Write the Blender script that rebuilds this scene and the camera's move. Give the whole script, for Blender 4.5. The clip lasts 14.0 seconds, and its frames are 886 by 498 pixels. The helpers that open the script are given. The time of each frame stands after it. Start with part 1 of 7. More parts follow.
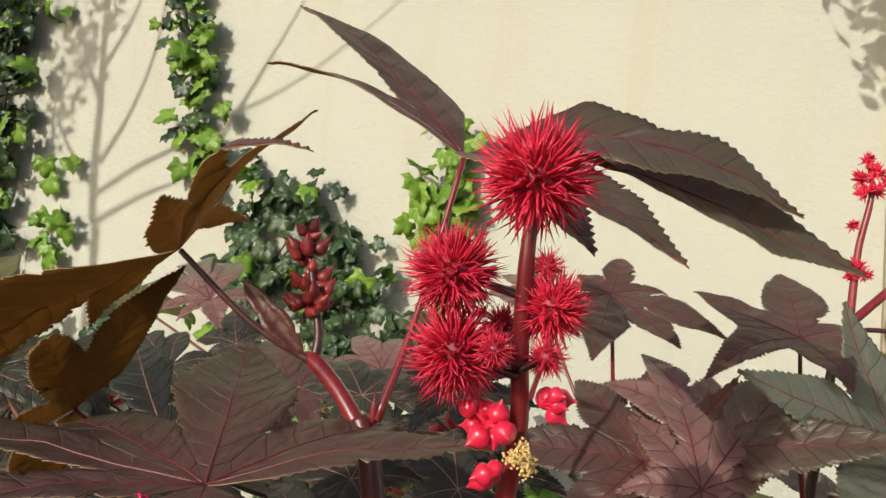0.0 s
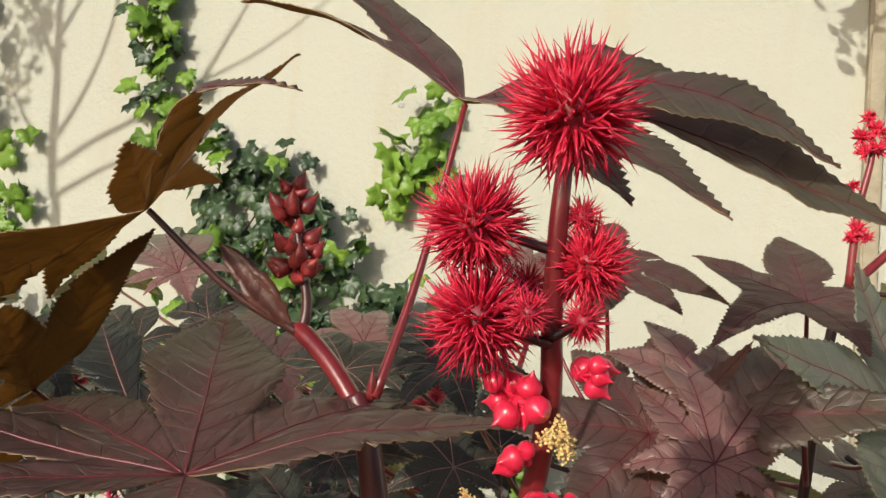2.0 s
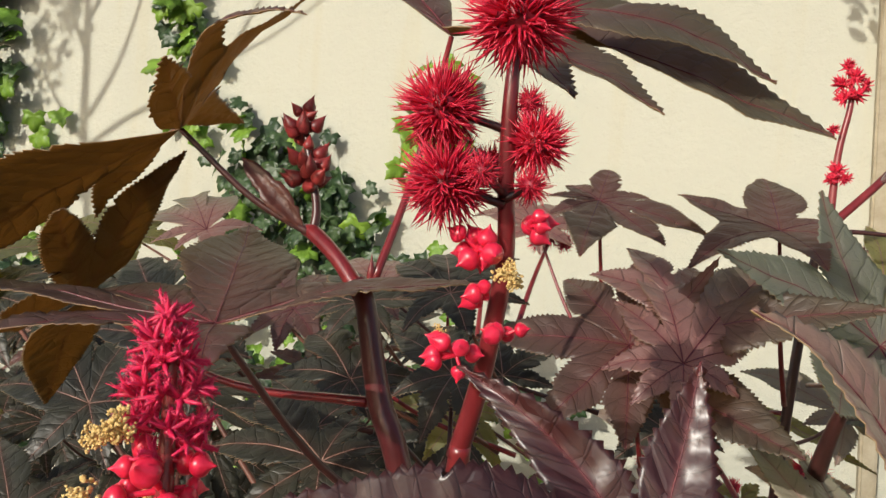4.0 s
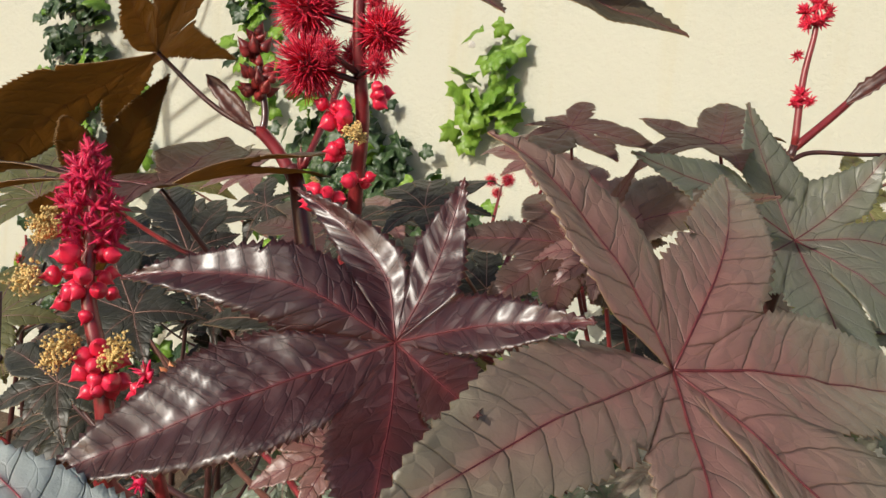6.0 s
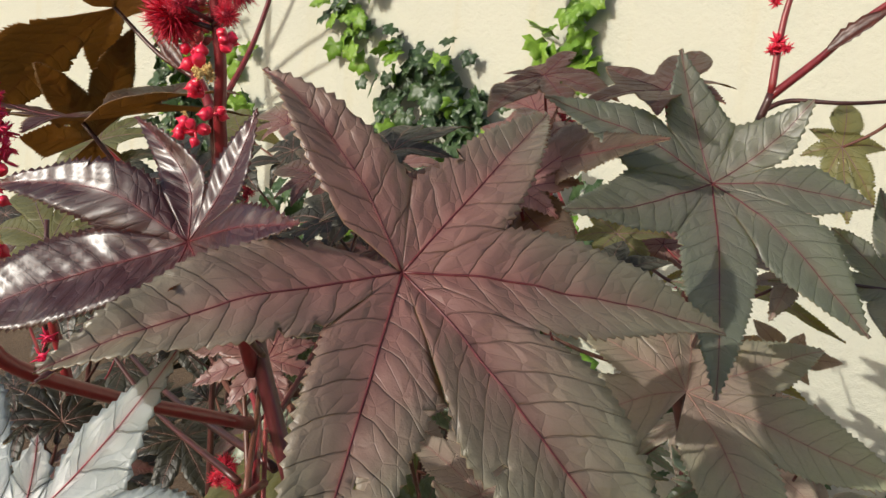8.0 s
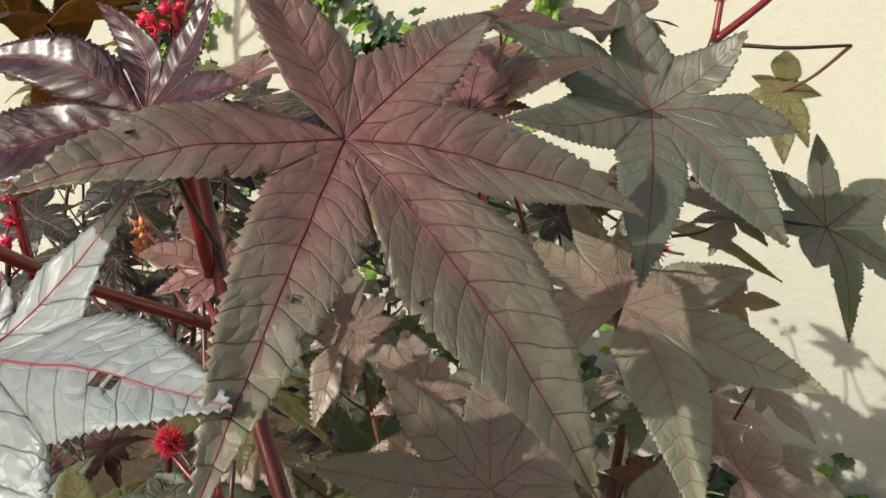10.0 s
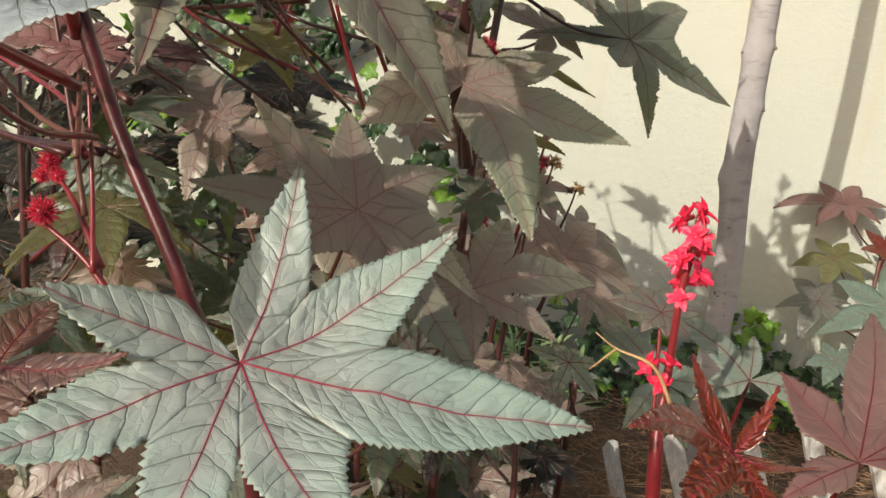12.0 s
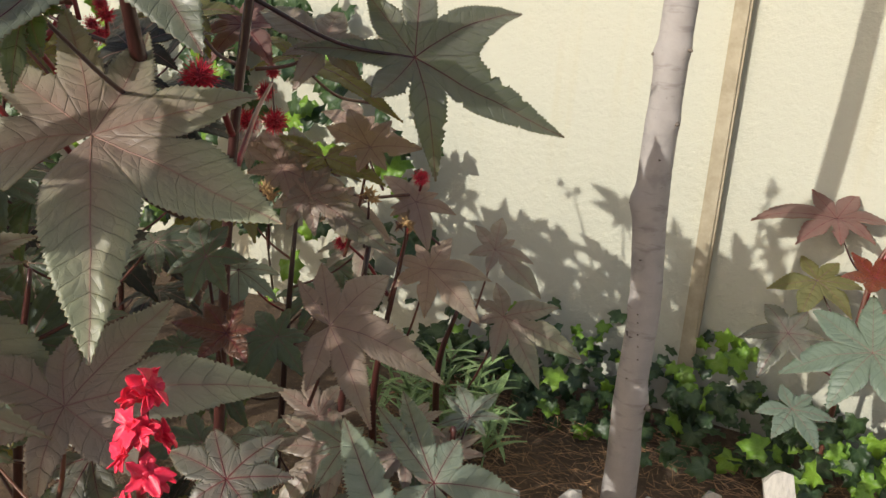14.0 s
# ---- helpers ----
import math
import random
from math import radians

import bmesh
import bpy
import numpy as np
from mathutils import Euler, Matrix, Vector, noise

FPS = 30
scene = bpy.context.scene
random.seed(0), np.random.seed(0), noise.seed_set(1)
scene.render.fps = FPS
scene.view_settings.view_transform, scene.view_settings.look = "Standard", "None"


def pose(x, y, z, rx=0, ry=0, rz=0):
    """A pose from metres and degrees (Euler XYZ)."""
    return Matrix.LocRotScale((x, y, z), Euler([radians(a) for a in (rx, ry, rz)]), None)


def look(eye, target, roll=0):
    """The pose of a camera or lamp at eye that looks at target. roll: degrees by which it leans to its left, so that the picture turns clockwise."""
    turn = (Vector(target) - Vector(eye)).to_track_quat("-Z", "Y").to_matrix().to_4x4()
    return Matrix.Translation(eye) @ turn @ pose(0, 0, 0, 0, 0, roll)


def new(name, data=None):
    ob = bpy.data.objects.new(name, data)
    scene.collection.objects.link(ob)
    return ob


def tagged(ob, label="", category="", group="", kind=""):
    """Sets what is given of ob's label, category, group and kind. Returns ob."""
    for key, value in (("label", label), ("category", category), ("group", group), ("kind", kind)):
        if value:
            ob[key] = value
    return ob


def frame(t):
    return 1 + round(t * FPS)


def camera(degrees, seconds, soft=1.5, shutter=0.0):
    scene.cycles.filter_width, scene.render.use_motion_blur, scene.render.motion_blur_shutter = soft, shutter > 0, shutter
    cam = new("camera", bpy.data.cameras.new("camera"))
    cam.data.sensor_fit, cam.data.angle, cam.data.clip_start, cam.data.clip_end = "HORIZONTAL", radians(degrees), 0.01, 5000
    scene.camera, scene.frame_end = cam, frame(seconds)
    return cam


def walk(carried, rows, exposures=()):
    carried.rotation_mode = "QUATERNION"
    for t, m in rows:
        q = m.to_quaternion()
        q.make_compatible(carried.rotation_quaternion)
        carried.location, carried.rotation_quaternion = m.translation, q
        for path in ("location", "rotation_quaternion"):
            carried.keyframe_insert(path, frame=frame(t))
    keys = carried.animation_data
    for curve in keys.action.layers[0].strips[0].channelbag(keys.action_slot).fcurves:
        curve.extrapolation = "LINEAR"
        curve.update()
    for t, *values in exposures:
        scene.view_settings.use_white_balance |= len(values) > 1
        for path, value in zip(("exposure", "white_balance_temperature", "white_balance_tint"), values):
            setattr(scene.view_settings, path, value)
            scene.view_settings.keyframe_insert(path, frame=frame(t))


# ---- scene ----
cam = camera(58.8, 14.0)
PATH = [
    (0, (0.088, 0.066, 1.162), (-0.569, 1.952, 1.275), 6.1),
    (0.5, (0.077, 0.061, 1.174), (-0.547, 1.959, 1.281), 5.8),
    (1, (0.073, 0.079, 1.174), (-0.532, 1.983, 1.27), 5.2),
    (1.5, (0.068, 0.099, 1.175), (-0.513, 2.011, 1.257), 5.2),
    (2, (0.06, 0.101, 1.155), (-0.516, 2.015, 1.209), 5.4),
    (2.5, (0.053, 0.095, 1.133), (-0.527, 2.009, 1.151), 5.4),
    (3, (0.066, 0.084, 1.123), (-0.523, 1.996, 1.126), 5.3),
    (3.2, (0.071, 0.082, 1.12), (-0.523, 1.992, 1.126), 5.2),
    (5.3, (0.174, -0.005, 1.087), (-0.58, 1.847, 1.095), 4.0),
    (5.5, (0.188, -0.002, 1.073), (-0.591, 1.84, 1.078), 3.8),
    (6, (0.237, 0.004, 1.066), (-0.601, 1.819, 1.002), 4.1),
    (6.5, (0.299, 0.022, 1.065), (-0.617, 1.796, 0.951), 4.2),
    (7, (0.341, 0.028, 1.067), (-0.666, 1.75, 0.917), 4.3),
    (7.2, (0.355, 0.029, 1.07), (-0.685, 1.729, 0.903), 4.4),
    (9.5, (0.474, 0.035, 1.027), (-0.655, 1.674, 0.827), 5.5),
    (10, (0.453, 0.012, 1.008), (-0.585, 1.707, 0.787), 6.2),
    (10.5, (0.423, -0.072, 0.971), (-0.522, 1.676, 0.741), 6.2),
    (11, (0.432, -0.156, 0.952), (-0.421, 1.635, 0.694), 6.7),
    (11.5, (0.447, -0.148, 0.912), (-0.303, 1.68, 0.608), 6.6),
    (12, (0.492, -0.084, 0.878), (-0.142, 1.777, 0.509), 5.7),
    (12.5, (0.594, 0.016, 0.885), (0.028, 1.884, 0.448), 5.4),
    (13, (0.708, 0.109, 0.915), (0.107, 1.956, 0.439), 5.3),
    (13.5, (0.759, 0.188, 0.957), (0.058, 1.995, 0.466), 5.6),
    (14, (0.754, 0.252, 0.993), (-0.059, 2.012, 0.5), 6.3),
]
walk(cam, [(t, look(eye, target, roll)) for t, eye, target, roll in PATH], exposures=((0.0, 0.0), (2.0, 0.02), (7.2, 0.06), (9.5, 0.12), (10.5, 0.12), (11.0, 0.16), (11.5, 0.20), (12.5, 0.20), (13.0, 0.12), (14.0, 0.12)))

# ---------------------------------------------------------------- light
SUN = Vector((-0.31, -1.0, 0.41))
world = bpy.data.worlds.new("sky")
scene.world = world
world.use_nodes = True
wn = world.node_tree
sky = wn.nodes.new("ShaderNodeTexSky")
sky.sky_type = "NISHITA"
sky.sun_disc = False
sky.air_density = 0.8
sky.dust_density = 2.0
sky.ozone_density = 0.5
sky.sun_elevation = math.atan2(0.41, math.hypot(0.31, 1.0))
sky.sun_rotation = math.radians(197)
wn.nodes["Background"].inputs["Strength"].default_value = 0.122
wn.links.new(sky.outputs[0], wn.nodes["Background"].inputs["Color"])
sun_data = bpy.data.lights.new("sun", "SUN")
sun_data.energy = 3.05
sun_data.angle = radians(0.53)
sun_data.color = (1.0, 0.96, 0.87)
sun = new("sun", sun_data)
sun.matrix_world = look(SUN * 5, (0, 0, 0))

# ---------------------------------------------------------------- node helpers
class Nodes:
    def __init__(self, name):
        self.mat = bpy.data.materials.new(name)
        self.mat.use_nodes = True
        self.tree = self.mat.node_tree
        self.tree.nodes.clear()
        self.out = self.tree.nodes.new("ShaderNodeOutputMaterial")

    def add(self, kind, **inputs):
        n = self.tree.nodes.new(kind)
        for key, val in inputs.items():
            self.put(n, key.replace("_", " "), val)
        return n

    def put(self, n, key, val):
        sock = n.inputs[int(key)] if key.isdigit() else n.inputs[key]
        if hasattr(val, "is_linked"):
            self.tree.links.new(val, sock)
        elif hasattr(sock.default_value, "__len__") and not hasattr(val, "__len__"):
            sock.default_value = [val] * len(sock.default_value)
        elif hasattr(val, "__len__") and len(val) == 3 and len(sock.default_value) == 4:
            sock.default_value = (*val, 1)
        else:
            sock.default_value = val

    def math(self, op, a, b=0.0, c=0.0, clamp=False):
        n = self.tree.nodes.new("ShaderNodeMath")
        n.operation, n.use_clamp = op, clamp
        for i, v in enumerate((a, b, c)):
            self.put(n, str(i), v)
        return n.outputs[0]

    def mix(self, fac, a, b):
        n = self.tree.nodes.new("ShaderNodeMix")
        n.data_type = "RGBA"
        self.put(n, "0", fac)
        for i, v in ((6, a), (7, b)):
            if hasattr(v, "is_linked"):
                self.tree.links.new(v, n.inputs[i])
            else:
                n.inputs[i].default_value = (*v, 1)
        return n.outputs[2]

    def noise(self, vec, scale, detail=3.0, rough=0.55):
        n = self.add("ShaderNodeTexNoise", Scale=scale, Detail=detail, Roughness=rough)
        if vec is not None:
            self.tree.links.new(vec, n.inputs["Vector"])
        return n.outputs["Fac"]

    def ramp(self, fac, lo, hi):
        n = self.tree.nodes.new("ShaderNodeMapRange")
        n.interpolation_type = "SMOOTHSTEP"
        self.put(n, "0", fac)
        n.inputs[1].default_value, n.inputs[2].default_value = lo, hi
        return n.outputs[0]

    def bump(self, height, dist, strength=1.0, base=None):
        n = self.add("ShaderNodeBump", Strength=strength, Distance=dist, Height=height)
        if base is not None:
            self.tree.links.new(base, n.inputs["Normal"])
        return n.outputs[0]

    def finish(self, shader):
        self.tree.links.new(shader, self.out.inputs["Surface"])
        return self.mat


def coords(n):
    return n.add("ShaderNodeTexCoord").outputs["Object"]


def leaf_material(name, dark, light, vein, rough, through_colour, through_fac, coat=0.0, spacing=0.0170, pucker=0.0022, edge=None, heart=None, coat_rough=0.3, spec=0.5, blisters=0.6):
    """A palmate leaf: quilted between side veins, fine net, two scales of colour."""
    n = Nodes(name)
    uv = n.add("ShaderNodeUVMap").outputs[0]
    sep = n.add("ShaderNodeSeparateXYZ", Vector=uv)
    across, along = sep.outputs[0], sep.outputs[1]
    side = n.math("ABSOLUTE", across)
    obj = coords(n)
    rnd = n.add("ShaderNodeObjectInfo").outputs["Random"]
    wob = n.noise(obj, 60, 2)
    q = n.math("DIVIDE", n.math("SUBTRACT", along, n.math("ADD", n.math("MULTIPLY", side, 0.55), n.math("MULTIPLY", n.math("MULTIPLY", side, side), 9.0))), spacing)
    q = n.math("ADD", q, n.math("MULTIPLY", wob, 0.35))
    cell = n.math("ABSOLUTE", n.math("SUBTRACT", n.math("FRACT", q), 0.5))
    ridge = n.math("SUBTRACT", 1.0, n.math("MULTIPLY", cell, 2.0))
    line = n.ramp(cell, 0.462, 0.495)
    rib = n.math("SUBTRACT", 1.0, n.ramp(side, 0.0004, 0.0016))
    halo = n.math("SUBTRACT", 1.0, n.ramp(side, 0.0010, 0.0075))
    cells = n.add("ShaderNodeCombineXYZ", X=n.math("MULTIPLY", q, 1.5), Y=n.math("DIVIDE", n.math("ADD", across, n.math("MULTIPLY", wob, 0.006)), 0.0085), Z=n.math("MULTIPLY", rnd, 50.0))
    blis = n.add("ShaderNodeTexVoronoi", Vector=cells.outputs[0], Scale=1.0)
    blis.feature = "DISTANCE_TO_EDGE"
    blister = n.ramp(blis.outputs["Distance"], 0.0, 0.35)
    net = n.math("SUBTRACT", 1.0, n.ramp(blis.outputs["Distance"], 0.0, 0.06))
    big = n.noise(obj, 14, 4, 0.6)
    fine = n.noise(obj, 420, 2)
    tone = n.math("ADD", n.math("MULTIPLY", big, 0.85), n.math("MULTIPLY", rnd, 0.35))
    col = n.mix(n.ramp(tone, 0.30, 0.85), dark, light)
    if heart:
        near = n.math("SUBTRACT", 1.0, n.ramp(n.math("ADD", along, n.math("MULTIPLY", side, 1.6)), 0.01, 0.21))
        col = n.mix(n.math("MULTIPLY", near, 0.9), col, heart)
    if edge:
        out = n.ramp(n.math("ADD", n.math("ADD", along, n.math("MULTIPLY", side, 1.5)), n.math("MULTIPLY", n.math("SUBTRACT", wob, 0.5), 0.07)), 0.06, 0.20)
        col = n.mix(n.math("MULTIPLY", out, 0.75), col, edge)
    col = n.mix(n.math("MULTIPLY", fine, 0.25), col, [c * 0.55 for c in dark])
    col = n.mix(n.math("MULTIPLY", halo, 0.10), col, vein)
    col = n.mix(n.math("MULTIPLY", net, 0.06 * blisters), col, [c * 0.55 for c in dark])
    col = n.mix(n.math("MULTIPLY", line, 0.20), col, [c * 0.5 for c in dark])
    col = n.mix(n.math("MULTIPLY", rib, 0.40), col, vein)
    spots = n.ramp(n.noise(obj, 95, 3, 0.7), 0.70, 0.77)
    col = n.mix(n.math("MULTIPLY", spots, 0.25), col, (0.16, 0.11, 0.06))
    specks = n.ramp(n.noise(obj, 620, 1), 0.80, 0.84)
    col = n.mix(n.math("MULTIPLY", specks, 0.5), col, (0.50, 0.44, 0.38))
    dome = n.math("POWER", ridge, 0.5)
    patchy = n.ramp(n.noise(obj, 22, 2), 0.35, 0.65)
    height = n.math("ADD", n.math("MULTIPLY", dome, 0.46), n.math("MULTIPLY", blister, n.math("ADD", 0.12 * blisters, n.math("MULTIPLY", patchy, 0.30 * blisters))))
    height = n.math("ADD", height, n.math("MULTIPLY", line, -0.24))
    height = n.math("ADD", height, n.math("MULTIPLY", net, -0.10 * blisters))
    crinkle = n.math("MULTIPLY", n.noise(obj, 170, 3), n.ramp(side, 0.003, 0.022))
    height = n.math("ADD", height, n.math("MULTIPLY", crinkle, 0.6 * blisters))
    height = n.math("ADD", height, n.math("MULTIPLY", n.noise(obj, 900, 2), 0.05))
    nrm = n.bump(height, pucker, 0.9)
    dust = n.noise(obj, 33, 4, 0.65)
    rgh = n.math("ADD", rough - 0.08, n.math("MULTIPLY", dust, 0.2))
    bsdf = n.add("ShaderNodeBsdfPrincipled", Base_Color=col, Roughness=rgh, Normal=nrm)
    bsdf.inputs["Specular IOR Level"].default_value = spec
    bsdf.inputs["Coat Weight"].default_value = coat
    bsdf.inputs["Coat Roughness"].default_value = coat_rough
    through_fac *= 0.75 if through_fac < 0.5 else 0.95
    if through_fac <= 0:
        return n.finish(bsdf.outputs[0])
    back = n.add("ShaderNodeBsdfTranslucent", Color=through_colour, Normal=nrm)
    m = n.add("ShaderNodeMixShader", Fac=through_fac)
    n.tree.links.new(bsdf.outputs[0], m.inputs[1])
    n.tree.links.new(back.outputs[0], m.inputs[2])
    return n.finish(m.outputs[0])


def plain_material(name, dark, light, rough, scale=60.0, bump=0.0004, metal=0.0, streak=None, spec=0.5, coat=0.0, sub=0.0):
    """Two-tone grain at two scales with fine relief; streak stretches it along one axis."""
    n = Nodes(name)
    vec = coords(n)
    if streak:
        mp = n.add("ShaderNodeMapping", Vector=vec)
        mp.inputs["Scale"].default_value = streak
        vec = mp.outputs[0]
    a, b = n.noise(vec, scale, 4, 0.6), n.noise(vec, scale * 7, 3)
    rnd = n.add("ShaderNodeObjectInfo").outputs["Random"]
    tone = n.math("ADD", n.math("MULTIPLY", a, 0.8), n.math("ADD", n.math("MULTIPLY", b, 0.25), n.math("MULTIPLY", rnd, 0.2)))
    col = n.mix(n.ramp(tone, 0.35, 0.85), dark, light)
    nrm = n.bump(n.math("ADD", a, n.math("MULTIPLY", b, 0.5)), bump, 0.8)
    bsdf = n.add("ShaderNodeBsdfPrincipled", Base_Color=col, Roughness=rough, Normal=nrm, Metallic=metal)
    bsdf.inputs["Specular IOR Level"].default_value = spec
    bsdf.inputs["Coat Weight"].default_value = coat
    if sub:
        bsdf.inputs["Subsurface Weight"].default_value = sub
        bsdf.inputs["Subsurface Scale"].default_value = 0.002
    return n.finish(bsdf.outputs[0])


def wall_material():
    n = Nodes("cream_render")
    vec = coords(n)
    grit, mid, big = n.noise(vec, 150, 4, 0.7), n.noise(vec, 48, 4, 0.65), n.noise(vec, 1.6, 5, 0.6)
    sep = n.add("ShaderNodeSeparateXYZ", Vector=vec)
    mp = n.add("ShaderNodeMapping", Vector=vec)
    mp.inputs["Scale"].default_value = (9, 9, 0.7)
    runs = n.noise(mp.outputs[0], 1.0, 4, 0.6)
    col = n.mix(big, (0.490, 0.482, 0.390), (0.556, 0.553, 0.458))
    col = n.mix(n.math("MULTIPLY", n.ramp(runs, 0.52, 0.72), 0.28), col, (0.50, 0.44, 0.27))
    col = n.mix(n.math("MULTIPLY", n.ramp(mid, 0.55, 0.75), 0.14), col, (0.46, 0.42, 0.33))
    h = n.math("ADD", n.math("MULTIPLY", grit, 0.6), n.ramp(mid, 0.35, 0.7))
    nrm = n.bump(h, 0.0020, 0.7)
    return n.finish(n.add("ShaderNodeBsdfPrincipled", Base_Color=col, Roughness=0.88, Normal=nrm).outputs[0])


def bark_material():
    n = Nodes("pale_bark")
    vec = coords(n)
    mp = n.add("ShaderNodeMapping", Vector=vec)
    mp.inputs["Scale"].default_value = (14, 14, 60)
    bands = n.noise(mp.outputs[0], 1.0, 5, 0.6)
    blot = n.noise(vec, 26, 4, 0.65)
    col = n.mix(blot, (0.33, 0.295, 0.28), (0.52, 0.48, 0.45))
    col = n.mix(n.math("MULTIPLY", n.ramp(bands, 0.56, 0.68), 0.45), col, (0.20, 0.17, 0.15))
    stain = n.ramp(n.noise(vec, 9, 4, 0.7), 0.54, 0.66)
    col = n.mix(n.math("MULTIPLY", stain, 0.42), col, (0.235, 0.215, 0.205))
    lent = n.ramp(n.noise(vec, 150, 3, 0.7), 0.66, 0.72)
    col = n.mix(n.math("MULTIPLY", lent, 0.25), col, (0.08, 0.06, 0.05))
    nrm = n.bump(n.math("ADD", bands, n.math("MULTIPLY", blot, 0.8)), 0.0025, 0.6)
    return n.finish(n.add("ShaderNodeBsdfPrincipled", Base_Color=col, Roughness=0.8, Normal=nrm).outputs[0])


def ground_material():
    n = Nodes("litter_soil")
    vec = coords(n)
    a, b, c = n.noise(vec, 9, 5, 0.65), n.noise(vec, 70, 4, 0.7), n.noise(vec, 320, 3)
    col = n.mix(a, (0.075, 0.048, 0.032), (0.20, 0.13, 0.08))
    col = n.mix(n.math("MULTIPLY", n.ramp(b, 0.5, 0.7), 0.6), col, (0.30, 0.19, 0.11))
    nrm = n.bump(n.math("ADD", b, n.math("MULTIPLY", c, 0.5)), 0.012, 0.9)
    return n.finish(n.add("ShaderNodeBsdfPrincipled", Base_Color=col, Roughness=0.95, Normal=nrm).outputs[0])


